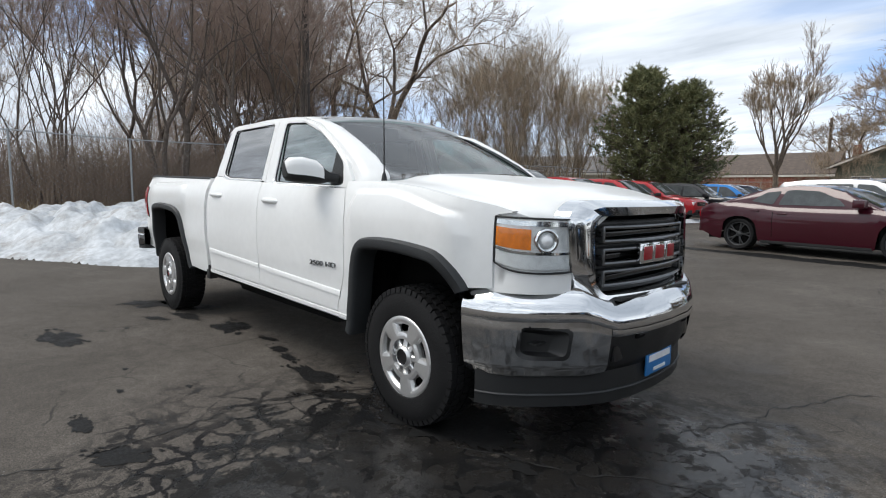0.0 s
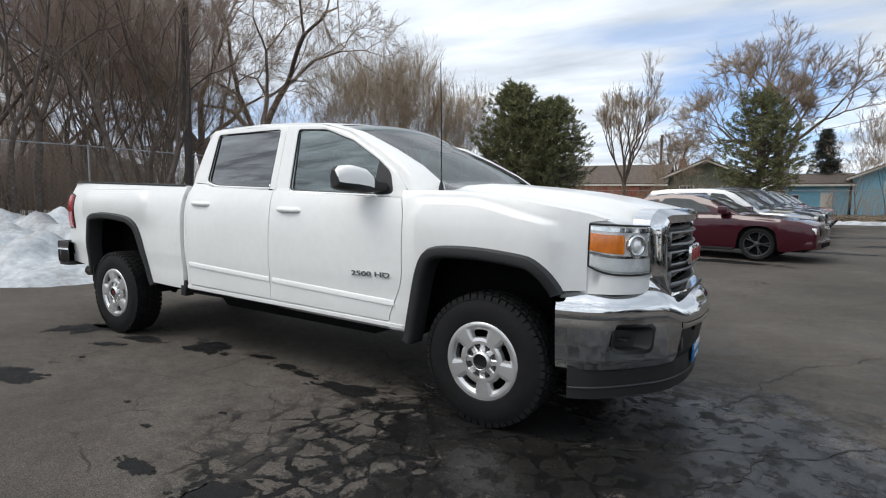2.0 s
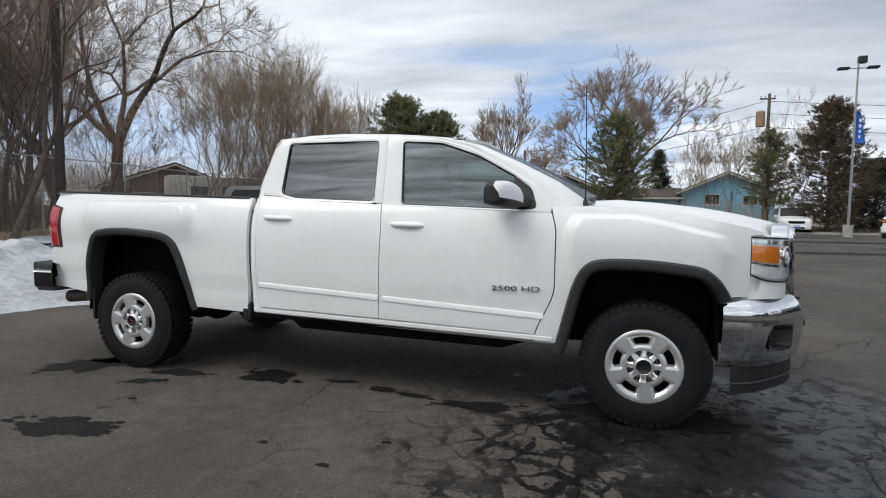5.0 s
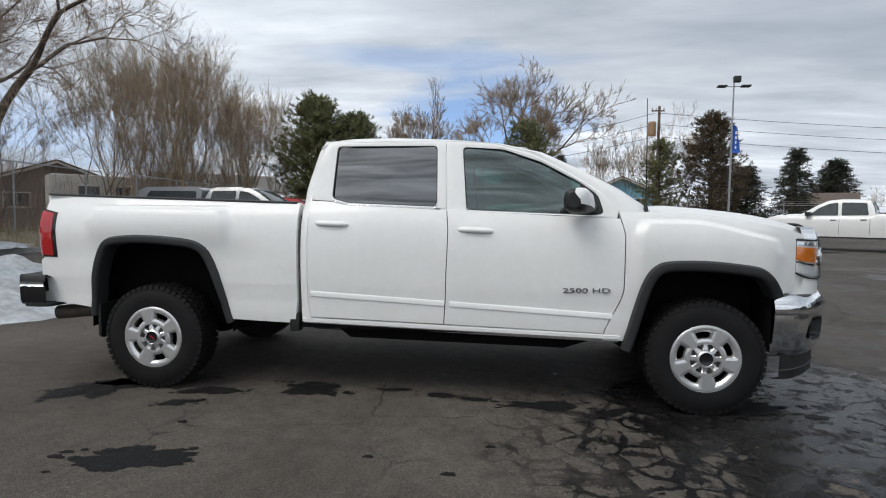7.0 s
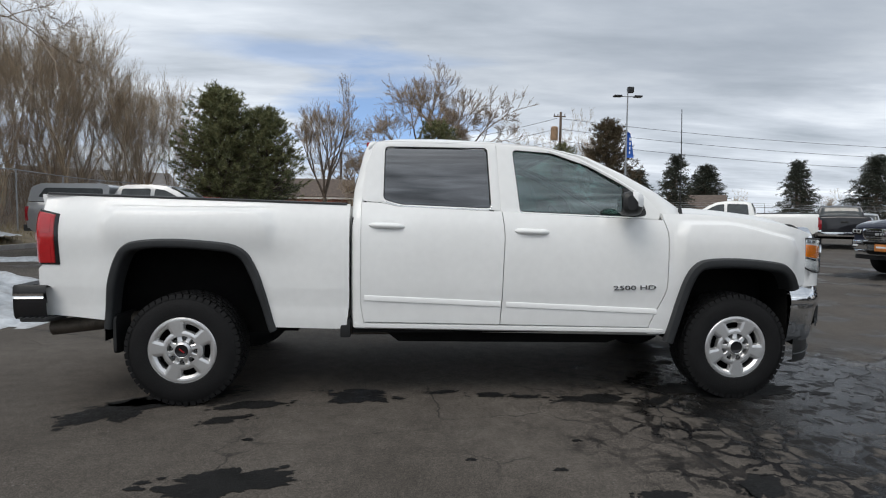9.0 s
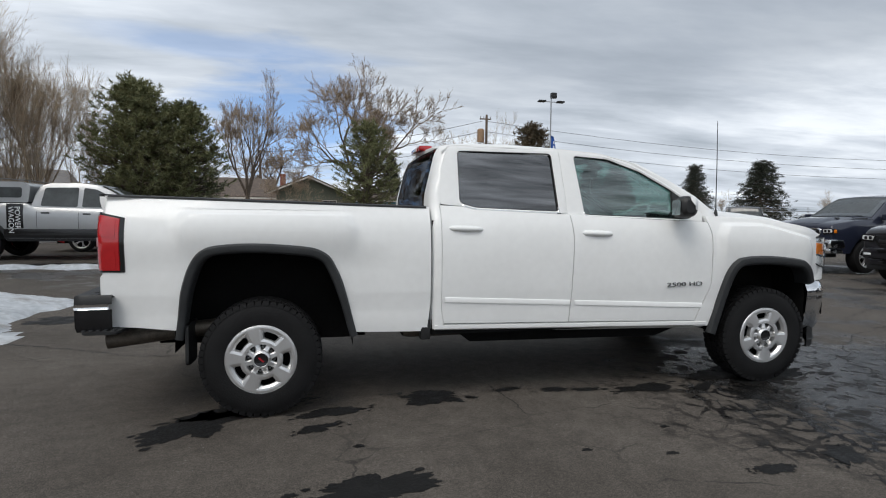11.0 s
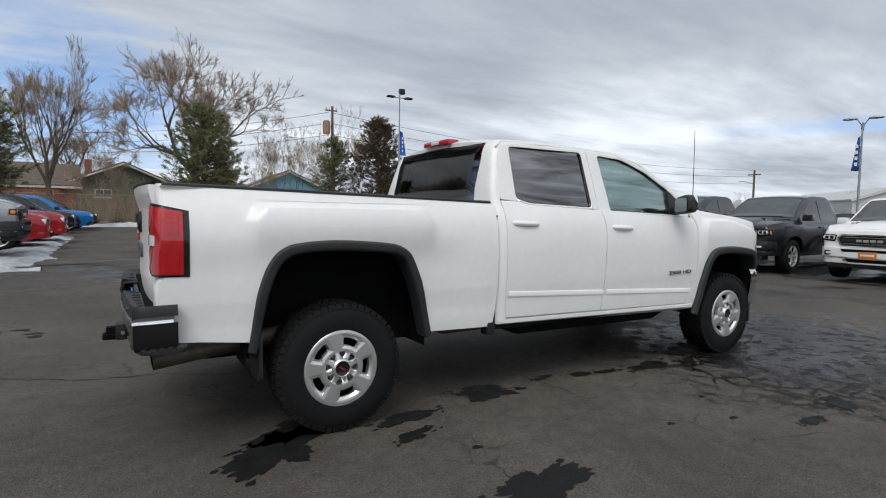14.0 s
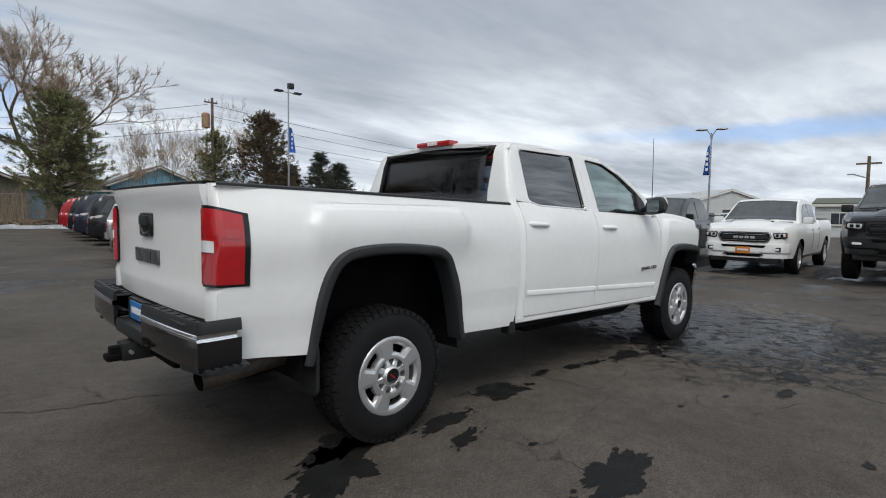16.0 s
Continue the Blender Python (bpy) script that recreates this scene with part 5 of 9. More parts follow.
for side in (-1, 1):
    boxpart("tread_plate", (-3.04, -2.955, side * 0.56 - 0.30, side * 0.56 + 0.30, 0.800, 0.812), M_FLARE, rb, 0.005, "ribbed step pad")
    for k in range(6):
        boxpart("tread_rib", (-3.035, -2.965, side * 0.56 - 0.26 + k * 0.1, side * 0.56 - 0.24 + k * 0.1, 0.812, 0.817), M_PLASTIC, rb)
    cp = round_poly([(-3.03, 0.75), (-2.98, 0.985), (-2.78, 0.985), (-2.76, 0.80)], 0.04)
    prismpart("corner_step", [(x, side * y) for x, y in cp], "z", 0.590, 0.612, M_PLASTIC, rb, 0.006, "corner step with grip pattern")
    for k in range(5):
        boxpart("grip_bar", (-2.98 + 0.04 * k, -2.96 + 0.04 * k, side * 0.93 - 0.05, side * 0.93 + 0.05, 0.612, 0.618), M_FLARE, rb)
boxpart("centre_recess", (-2.985, -2.93, -0.26, 0.26, 0.60, 0.80), M_PLASTIC, rb, 0.02)
boxpart("centre_sill", (-3.05, -2.95, -0.27, 0.27, 0.60, 0.68), M_PLASTIC, rb, 0.02)
rplate = boxpart("rear_plate", (-2.998, -2.990, -0.15, 0.15, 0.69, 0.79), M_PLATEBLUE, rb, 0.002, "blue dealer plate with a pale bar")
boxpart("plate_bar", (-3.001, -2.998, -0.11, 0.11, 0.725, 0.76), M_LETTER, rplate)
boxpart("bumper_gap", (-2.96, -2.86, -0.90, 0.90, 0.70, 0.80), M_UNDER, rb)
hitch = new("tow_hitch")
hitch.parent = truck
boxpart("receiver", (-3.09, -2.80, -0.055, 0.055, 0.485, 0.585), M_PLASTIC, hitch, 0.008)
boxpart("drawbar", (-3.14, -3.03, -0.032, 0.032, 0.505, 0.565), M_UNDER, hitch, 0.006, "black drawbar")
boxpart("drawbar_plate", (-3.16, -3.08, -0.05, 0.05, 0.49, 0.525), M_UNDER, hitch, 0.01)
tubepart("hitch_pin", [(-3.05, -0.09, 0.535), (-3.05, 0.09, 0.535)], 0.01, M_STEEL, hitch)
boxpart("cross_tube", (-2.95, -2.87, -0.45, 0.45, 0.50, 0.58), M_UNDER, hitch, 0.02)

# exhaust
rows = tube([(-2.925, -0.715, 0.500), (-2.60, -0.690, 0.535), (-2.20, -0.66, 0.565), (-1.9, -0.5, 0.60)], 0.055, 14, cap=False)
mesh_ob("tailpipe", rows[0], rows[1], M_RUST, truck, True, "dull steel tailpipe", 50)
v, f = tube([(-2.924, -0.715, 0.500), (-2.66, -0.695, 0.526)], 0.049, 14, cap=False)
mesh_ob("tailpipe_bore", v, f, M_UNDER, truck, True)

# mud flaps
for side in (-1, 1):
    prismpart("rear_mud_flap", round_poly([(side * 0.64, 0.62), (side * 0.925, 0.62), (side * 0.925, 0.36), (side * 0.68, 0.345)], 0.03), "x", -2.415, -2.395, M_PLASTIC, truck, 0.004, "black mud flap")
    boxpart("bed_sill_cap", (-0.90, -0.83, side * 0.92 - 0.04, side * 0.92 + 0.04, 0.47, 0.60), M_PLASTIC, truck, 0.01)

# chassis
ch = new("chassis")
ch.parent = truck
for side in (-1, 1):
    boxpart("frame_rail", (-2.85, 2.65, side * 0.42 - 0.04, side * 0.42 + 0.04, 0.47, 0.62), M_UNDER, ch, 0.01)
    for k in (-1, 1):
        boxpart("leaf_spring", (-1.95 - 0.70, -1.95 + 0.70, side * 0.56 - 0.035, side * 0.56 + 0.035, 0.44, 0.475), M_UNDER, ch, 0.01) if k > 0 else None
    tubepart("shock_absorber", [(-1.75, side * 0.5, 0.36), (-1.55, side * 0.46, 0.75)], 0.03, M_UNDER, ch)
    tubepart("suspension_arm", [(1.95, side * 0.72, 0.34), (1.9, side * 0.35, 0.46)], 0.045, M_UNDER, ch)
boxpart("floor_pan", (-0.80, 1.45, -0.88, 0.88, 0.52, 0.60), M_UNDER, ch)
boxpart("engine_bay", (1.35, 2.60, -0.42, 0.42, 0.45, 1.05), M_UNDER, ch)
boxpart("bed_underside", (-2.86, -0.88, -0.60, 0.60, 0.70, 0.86), M_UNDER, ch)
boxpart("fuel_tank", (-0.70, 0.55, 0.20, 0.72, 0.40, 0.58), M_UNDER, ch, 0.03)
prismpart("skid_tray", [(-0.62, 0.50), (-0.50, 0.405), (1.05, 0.385), (1.30, 0.47), (1.30, 0.52), (-0.62, 0.53)], "y", -0.80, -0.46, M_UNDER, ch, 0.01)
boxpart("transfer_case", (0.30, 1.2, -0.25, 0.2, 0.34, 0.56), M_UNDER, ch, 0.05)
tubepart("rear_axle", [(-WB, -0.78, HUB), (-WB, 0.78, HUB)], 0.055, M_UNDER, ch, 12)
bm = bmesh.new()
bmesh.ops.create_uvsphere(bm, u_segments=16, v_segments=10, radius=0.17, matrix=Matrix.Translation((-WB, 0.05, HUB)))
part("differential", bm, M_UNDER, ch, "", True, 60)
tubepart("prop_shaft", [(-WB, 0.05, HUB), (0.4, 0, 0.47)], 0.045, M_UNDER, ch, 10)
tubepart("front_axle", [(WB, -0.75, HUB - 0.03), (WB, 0.75, HUB - 0.03)], 0.04, M_UNDER, ch, 10)
tubepart("exhaust_pipe", [(0.6, -0.28, 0.44), (-1.3, -0.30, 0.45), (-1.9, -0.5, 0.60)], 0.04, M_RUST, ch, 10)
boxpart("silencer", (-0.95, -0.15, -0.42, -0.16, 0.36, 0.52), M_RUST, ch, 0.06)

# antenna
ant = new("antenna")
ant.parent = truck
tubepart("mast", [(1.576, -0.805, 1.37), (1.572, -0.805, 1.75), (1.562, -0.805, 2.12)], [0.0045, 0.0035, 0.0025], M_PLASTIC, ant, 6)
tubepart("antenna_base", [(1.576, -0.805, 1.345), (1.576, -0.805, 1.385), (1.576, -0.805, 1.41)], [0.02, 0.014, 0.006], M_PLASTIC, ant, 10)

prismpart("roof_fin", [(-0.02, 1.915), (0.16, 1.905), (0.10, 1.925), (0.0, 1.968), (-0.02, 1.965)], "y", -0.018, 0.018, M_PLASTIC, truck, 0.006, "black roof aerial fin")

# badge on the front doors
for side in (-1, 1):
    zc = 0.808
    xa = 1.012 if side < 0 else 1.345
    rot = Matrix.Translation((xa, side * (half_width(1.15, 0.86) + 0.003), zc)) @ Matrix.Rotation(radians(-1.2 if side < 0 else 1.2), 4, 'Y') @ Matrix.Rotation(radians(0 if side < 0 else 180), 4, 'Z') @ Matrix.Rotation(radians(90), 4, 'X')
    tx = text_mesh("door_badge", "2500 HD", 0.055, rot @ Matrix.Diagonal((1.52, 0.80, 1, 1)), mat("dark_chrome", (0.32, 0.33, 0.34), 0.25, 1.0), truck)
    tagged(tx, "dark chrome raised number badge")

# cabin interior
cab = new("cabin")
cab.parent = truck
boxpart("cabin_floor", (-0.75, 1.4, -0.86, 0.86, 0.60, 0.66), M_DASH, cab)
for side in (-1, 1):
    for x0, z0 in ((0.28, 0.92), (-0.50, 0.93)):
        nm = "front_seat" if x0 > 0 else "rear_seat"
        bm = bmesh.new()
        box(bm, x0, x0 + 0.52, side * 0.42 - 0.27, side * 0.42 + 0.27, z0 - 0.16, z0 + 0.02, 0.05)
        st = part(nm, bm, M_INTERIOR, cab, "grey cloth seat", True)
        prismpart("backrest", round_poly([(x0 - 0.10, z0), (x0 + 0.06, z0), (x0 - 0.06, z0 + 0.60), (x0 - 0.17, z0 + 0.60)], 0.03), "y", side * 0.42 - 0.26, side * 0.42 + 0.26, M_INTERIOR, st, 0.02)
        prismpart("headrest", round_poly([(x0 - 0.17, z0 + 0.63), (x0 - 0.06, z0 + 0.63), (x0 - 0.08, z0 + 0.82), (x0 - 0.17, z0 + 0.82)], 0.03), "y", side * 0.42 - 0.13, side * 0.42 + 0.13, M_INTERIOR, st, 0.02)
prismpart("dashboard", round_poly([(1.10, 0.98), (1.65, 0.95), (1.60, 1.34), (1.30, 1.35), (1.13, 1.28)], 0.05), "y", -0.84, 0.84, M_DASH, cab, 0.01, "dark vinyl dashboard")
v, f = lathe([(0.17, 0.0), (0.182, 0.014), (0.194, 0.0), (0.182, -0.014), (0.17, 0.0)], 32)
rot = Matrix.Translation((1.02, 0.42, 1.27)) @ Matrix.Rotation(radians(62), 4, 'Y') @ Matrix.Rotation(radians(90), 4, 'X')
sw = mesh_ob("steering_wheel", [rot @ Vector(p) for p in v], f, M_DASH, cab, True)
boxpart("wheel_hub", (1.00, 1.10, 0.36, 0.48, 1.20, 1.30), M_DASH, sw, 0.02)
tubepart("steering_column", [(1.05, 0.42, 1.25), (1.3, 0.42, 1.15)], 0.03, M_DASH, cab)
boxpart("rear_view_mirror", (0.86, 0.89, -0.12, 0.12, 1.70, 1.77), M_DASH, cab, 0.01)
boxpart("headliner", (-0.66, 0.66, -0.70, 0.70, 1.80, 1.815), M_INTERIOR, cab)
for side in (-1, 1):
    tubepart("seat_belt_pillar", [(0.18, side * 0.80, 1.30), (0.19, side * 0.68, 1.79)], 0.035, M_INTERIOR, cab)
    boxpart("door_trim", (-0.74, 1.36, side * 0.87 - 0.015, side * 0.87 + 0.015, 0.66, 1.315), M_DASH, cab)


# ---- wheels ----
def tyre_mesh(R, W, rim, treads, deep):
    """Tyre with shoulder and tread blocks, axis along y, outer face at y = 0 towards -y."""
    prof = [(rim, W - 0.02), (rim + 0.01, W), (rim + 0.05, W + 0.006), (R - 0.06, W + 0.004), (R - 0.02, W - 0.015), (R - 0.012, W - 0.04), (R - 0.012, 0.04), (R - 0.02, 0.015),
            (R - 0.06, -0.004), (rim + 0.06, -0.008), (rim + 0.018, -0.002), (rim + 0.006, 0.012), (rim - 0.006, 0.02)]
    sets = []
    if treads:
        for k in range(treads):
            for row, (y0, y1) in enumerate(((0.002, 0.040), (0.050, 0.092), (0.102, 0.145), (0.155, 0.198), (0.208, W - 0.002))):
                y0, y1 = y0 * W / 0.25, y1 * W / 0.25
                a0 = 2 * math.pi * (k + (0.5 if row % 2 else 0.0)) / treads
                a1 = a0 + 2 * math.pi / treads * 0.78
                tw = 0.012 if row % 2 else -0.012
                top = R if 0 < row < 4 else R - 0.006
                vs = []
                for a, yy in ((a0, y0), (a1, y0), (a1 + tw, y1), (a0 + tw, y1)):
                    low = R - 0.035 if (row == 0 and yy == y0) or (row == 4 and yy == y1) else R - 0.018
                    vs.append((low * math.cos(a), yy, low * math.sin(a)))
                for a, yy in ((a0, y0), (a1, y0), (a1 + tw, y1), (a0 + tw, y1)):
                    vs.append((top * math.cos(a), yy + (0.006 if yy == y0 and row == 0 else 0), top * math.sin(a)))
                sets.append((vs, [(4, 5, 6, 7), (0, 1, 5, 4), (1, 2, 6, 5), (2, 3, 7, 6), (3, 0, 4, 7)]))
    return lathe(prof, 56), join_sets(sets)


def rim_disc(R, slots, a_half, r0, r1, depth, n=120, nr=24, hub=0.10):
    """A cast wheel face with rounded openings: verts and faces of both skins."""
    def y_at(r, a):
        k = abs(((a / (2 * math.pi) * slots) % 1.0) - 0.5)
        pocket = step01(0.312, 0.297, k) * step01(hub * 1.13, hub * 1.15, r) * step01(R * 0.912, R * 0.900, r)
        return 0.020 * pocket + 0.004 * step01(R * 0.955, R, r) - 0.012
    rs = [hub * 0.94 + (R - hub * 0.94) * i / nr for i in range(nr + 1)]
    vs = []
    for r in rs:
        for k in range(n):
            a = 2 * math.pi * k / n
            vs.append((r * math.cos(a), y_at(r, a), r * math.sin(a)))
    fs = []
    for i in range(nr):
        rm = (rs[i] + rs[i + 1]) / 2
        for k in range(n):
            a = 2 * math.pi * (k + 0.5) / n
            q = (((a / (2 * math.pi) * slots) % 1.0) - 0.5) / a_half
            rr = (rm - (r0 + r1) / 2) / ((r1 - r0) / 2)
            if abs(q) ** 4 + abs(rr) ** 4 < 1:
                continue
            k2 = (k + 1) % n
            fs.append((i * n + k, i * n + k2, (i + 1) * n + k2, (i + 1) * n + k))
    return vs, fs


def add_solidify(ob, thick, offset=-1):
    md = ob.modifiers.new("thickness", 'SOLIDIFY')
    md.thickness, md.offset = thick, offset
    md.use_even_offset = False


def hero_wheel(x, y, turn, steer=0.0, side=-1):
    m = Matrix.Translation((x, y, HUB)) @ Matrix.Rotation(radians(steer), 4, 'Z') @ (Matrix.Rotation(radians(180), 4, 'Z') if side > 0 else Matrix.Identity(4)) @ Matrix.Rotation(radians(turn), 4, 'Y')
    wh = new("wheel")
    wh.parent = truck
    wh.matrix_basis = m
    (v, f), tread = tyre_mesh(HUB, 0.245, 0.214, 50, 0.012)
    ty = mesh_ob("tyre", v, f, M_RUBBER, wh, True, "black all-terrain tyre with blocky tread", 30)
    tagged(mesh_ob("tread", *tread, M_RUBBER, ty, False, "small rubber tread blocks"), kind="stuff")
    v, f = rim_disc(0.220, 5, 0.245, 0.134, 0.180, 0.02, 200, 42, 0.106)
    face = mesh_ob("rim", v, f, M_ALU, wh, False, "five-slot machined alloy wheel", 40)
    face.location = (0, 0.032, 0)
    add_solidify(face, 0.022)
    v, f = lathe([(0.226, 0.004), (0.222, 0.0), (0.216, 0.002), (0.213, 0.012), (0.210, 0.03), (0.204, 0.10), (0.204, 0.22)], 64)
    mesh_ob("rim_lip", v, f, M_ALU, wh, True, "", 40)
    v, f = lathe([(0.116, 0.024), (0.115, 0.012), (0.110, 0.006), (0.104, 0.008), (0.101, 0.020), (0.098, 0.045)], 48)
    mesh_ob("hub_ring", v, f, M_ALU, wh, True, "", 40)
    v, f = lathe([(0.112, 0.046), (0.0, 0.046)], 32)
    mesh_ob("hub_well", v, f, M_UNDER, wh)
    for k in range(8):
        a = 2 * math.pi * k / 8 + 0.2
        ca, sa = math.cos(a), math.sin(a)
        rows = []
        for r, hw, y0 in ((0.050, 0.021, 0.002), (0.068, 0.0185, 0.006), (0.084, 0.0165, 0.010), (0.104, 0.024, 0.014)):
            rows.append([(r * ca - q * hw * sa, y0 + e, r * sa + q * hw * ca) for q, e in ((-1, 0.03), (-1, 0.006), (-0.6, 0.0), (0.6, 0.0), (1, 0.006), (1, 0.03))])
        v, f = grid(rows)
        mesh_ob("hub_web", v, f, M_ALU, wh, True, "", 30)
        a += math.pi / 8
        v, f = lathe([(0.0, 0.018), (0.007, 0.019), (0.0095, 0.024), (0.0095, 0.046)], 10, (0.080 * math.cos(a), 0.0, 0.080 * math.sin(a)))
        mesh_ob("wheel_nut", v, f, M_BAR, wh, True, "", 40)
    v, f = lathe([(0.064, 0.034), (0.062, 0.004), (0.056, -0.008), (0.046, -0.014), (0.044, -0.012)], 32)
    mesh_ob("cap_rim", v, f, M_ALU, wh, True, "", 40)
    v, f = lathe([(0.044, -0.011), (0.030, -0.006), (0.0, -0.006)], 32)
    cap = mesh_ob("centre_cap", v, f, M_GLOSSBLK, wh, True, "black centre cap")
    if x < 0:
        boxpart("cap_mark", (-0.022, 0.022, -0.009, -0.007, -0.005, 0.005), M_BADGERED, cap)
    v, f = lathe([(0.198, 0.09), (0.0, 0.09)], 32)
    mesh_ob("brake_disc", v, f, M_UNDER, wh)
    return wh


hero_wheel(WB, -0.975 + 0.012, 12, -1.5, -1)
hero_wheel(-WB, -0.975 + 0.012, 40, 0, -1)
hero_wheel(WB, 0.963, 70, -1.5, 1)
hero_wheel(-WB, 0.963, 25, 0, 1)


# ---- ground ----
def lot_height(x, y):
    """The lot is a shallow dish with the truck near its low point."""
    return 0.14 * step01(4.5, 15.0, math.hypot(x, y - 0.5)) - 0.10 * step01(7.0, 11.0, x) * step01(-2.6, 0.2, y) * step01(14.0, 8.0, y)


def ground_height(x, y):
    h = lot_height(x, y) - 0.06
    h += 0.50 * step01(-12.5, -15.5, x) + 0.35 * step01(37.0, 41.5, y) + 0.3 * step01(-20, -40, x)
    if x < -12.5 or y > 37:
        h += 0.10 * noise.noise(Vector((x * 0.25, y * 0.25, 0))) * (step01(-12.5, -14, x) + step01(37, 39, y))
    return h


def axis_steps(lo, hi, fine_lo, fine_hi, fine, coarse):
    out, a = [], lo
    while a < hi:
        out.append(a)
        a += fine if fine_lo <= a < fine_hi else coarse
    return out + [hi]


gx_ = [-2500, -900, -350, -150] + axis_steps(-90, 130, -40, 40, 1.5, 6.0) + [200, 400, 900, 2500]
gy_ = [-2500, -900, -350, -150] + axis_steps(-80, 130, -20, 66, 1.5, 6.0) + [200, 400, 900, 2500]
v, f = grid([[(x, y, ground_height(x, y)) for y in gy_] for x in gx_])
ground = mesh_ob("ground", v, f, M_DIRT, None, True)
tagged(ground, "dry winter grass and bare dirt round the lot", "ground", kind="structure")

KERB_Y = [(-13, 36.2), (-3, 37.6), (1, 37.4), (6, 37.1), (14, 38.0), (22, 39.0), (40, 41.0), (95, 50.0)]
rows = []
for x in [-12.6] + axis_steps(-12, 95, -12, 30, 0.75, 4.0):
    top = lerp_list(KERB_Y, x)
    ys = axis_steps(-60, -14, -60, -60, 1, 4.0)[:-1] + axis_steps(-14, 24, -14, 24, 0.75, 4)[:-1]
    ys += [24 + (top - 24) * k / 8 for k in range(9)]
    rows.append([(x, y, lot_height(x, y)) for y in ys])
v, f = shell(rows, (0, 0, -1), 0.12)
lot = mesh_ob("road", v, f, M_ASPHALT, None, True, "", 40)
tagged(lot, "dark worn asphalt parking lot, cracked and damp", "asphalt lot", kind="structure")


def kerb(pts, name="kerb"):
    rows = []
    for i, p in enumerate(pts):
        d = (Vector(pts[min(i + 1, len(pts) - 1)]) - Vector(pts[max(i - 1, 0)])).normalized()
        n = Vector((-d.y, d.x))
        rows.append([(p[0] + n.x * o, p[1] + n.y * o, z) for o, z in ((0.0, 0.05), (0.015, 0.27), (0.04, 0.29), (0.16, 0.29), (0.17, 0.02))])
    v, f = grid(rows)
    ob = mesh_ob(name, v, f, M_CONCRETE, None, True, "", 30)
    return tagged(ob, "low concrete kerb along the lot's edge", "kerb", kind="structure")


kerb([(x, y - 0.02) for x, y in KERB_Y[:-1]])
kerb([(-12.5, 35.5), (-12.55, 20), (-12.55, 0), (-12.5, -20)])

# gravel bank with dead leaves beyond the far kerb
rows = []
for x in axis_steps(-12, 40, -12, 40, 0.8, 0.8):
    y0 = (lerp_list(KERB_Y, x) + 0.15)
    rows.append([(x, y0 + d, 0.22 + 0.34 * step01(0, 3.5, d) + 0.10 * noise.noise(Vector((x * 0.9, d * 1.3, 3)))) for d in (0.0, 0.5, 1.0, 1.6, 2.2, 3.0, 4.0)])
v, f = grid(rows)
tagged(mesh_ob("gravel_bank", v, f, M_GRAVEL, None, True), "brown gravel bank strewn with dead leaves", "bank", kind="stuff")
rng = random.Random(5)
vs, fs = [], []
for k in range(5200):
    x = rng.uniform(-11, 34)
    y0 = (lerp_list(KERB_Y, x) + 0.15)
    d = rng.uniform(0.05, 3.8)
    z = 0.24 + 0.34 * step01(0, 3.5, d) + 0.10 * noise.noise(Vector((x * 0.9, d * 1.3, 3)))
    s, a = rng.uniform(0.05, 0.16), rng.uniform(0, 6.28)
    o = len(vs)
    for q in range(4):
        b = a + q * math.pi / 2
        vs.append((x + s * math.cos(b), y0 + d + s * math.sin(b) * 0.7, z + rng.uniform(-0.02, 0.07)))
    fs.append((o, o + 1, o + 2, o + 3))
leafmat = mat("dead_leaves", (0.10, 0.065, 0.04), 0.9, color2=(0.34, 0.27, 0.19), scale=1.5)
tagged(mesh_ob("fallen_leaves", vs, fs, leafmat), "dead brown leaves and stones on the bank", "leaves", kind="stuff")
rows = [[(x, lerp_list([(-14, 41.8), (40, 45.5)], x) + d, 0.52 + 0.02 * step01(0, 0.1, d)) for d in (0.0, 1.4)] for x in axis_steps(-6, 40, -6, 40, 4, 4)]
v, f = shell(rows, (0, 0, -1), 0.2)
tagged(mesh_ob("pavement", v, f, M_PAVE), "pale concrete footpath behind the bank", "pavement", kind="structure")


# ---- snow ----
def snow_patch(name, label, inside, height, x0, x1, y0, y1, step, rough=0.10, seed=0):
    """A heap over a plan area; inside() gives the distance in from its edge, height() the rise."""
    nx, ny = int((x1 - x0) / step), int((y1 - y0) / step)
    vs, fs, keep = [], [], {}
    for i in range(nx + 1):
        for j in range(ny + 1):
            x, y = x0 + i * step, y0 + j * step
            wob = 0.28 * noise.noise(Vector((x * 0.9, y * 0.9, seed))) + 0.12 * noise.noise(Vector((x * 2.7, y * 2.7, seed)))
            d = inside(x, y) + wob
            if d < -step * 1.2:
                continue
            h = height(x, y, max(0, d))
            lump = abs(noise.noise(Vector((x * 1.1, y * 1.1, seed + 4)))) * 1.5 + 0.6 * abs(noise.noise(Vector((x * 2.6, y * 2.6, seed + 7)))) + 0.14 * noise.noise(Vector((x * 6, y * 6, seed + 9)))
            z = h * (0.72 + 0.55 * lump) + rough * 0.2 * noise.noise(Vector((x * 9, y * 9, seed)))* min(1, h * 4)
            keep[i, j] = len(vs)
            vs.append((x, y, lot_height(x, y) + (max(z, 0.004) if d > 0 else -0.03)))
    for (i, j), a in keep.items():
        q = [keep.get((i + 1, j)), keep.get((i + 1, j + 1)), keep.get((i, j + 1))]
        if None not in q:
            fs.append((a, *q))
    ob = mesh_ob(name, vs, fs, M_SNOW, None, True)
    return tagged(ob, label, "snow", kind="stuff")


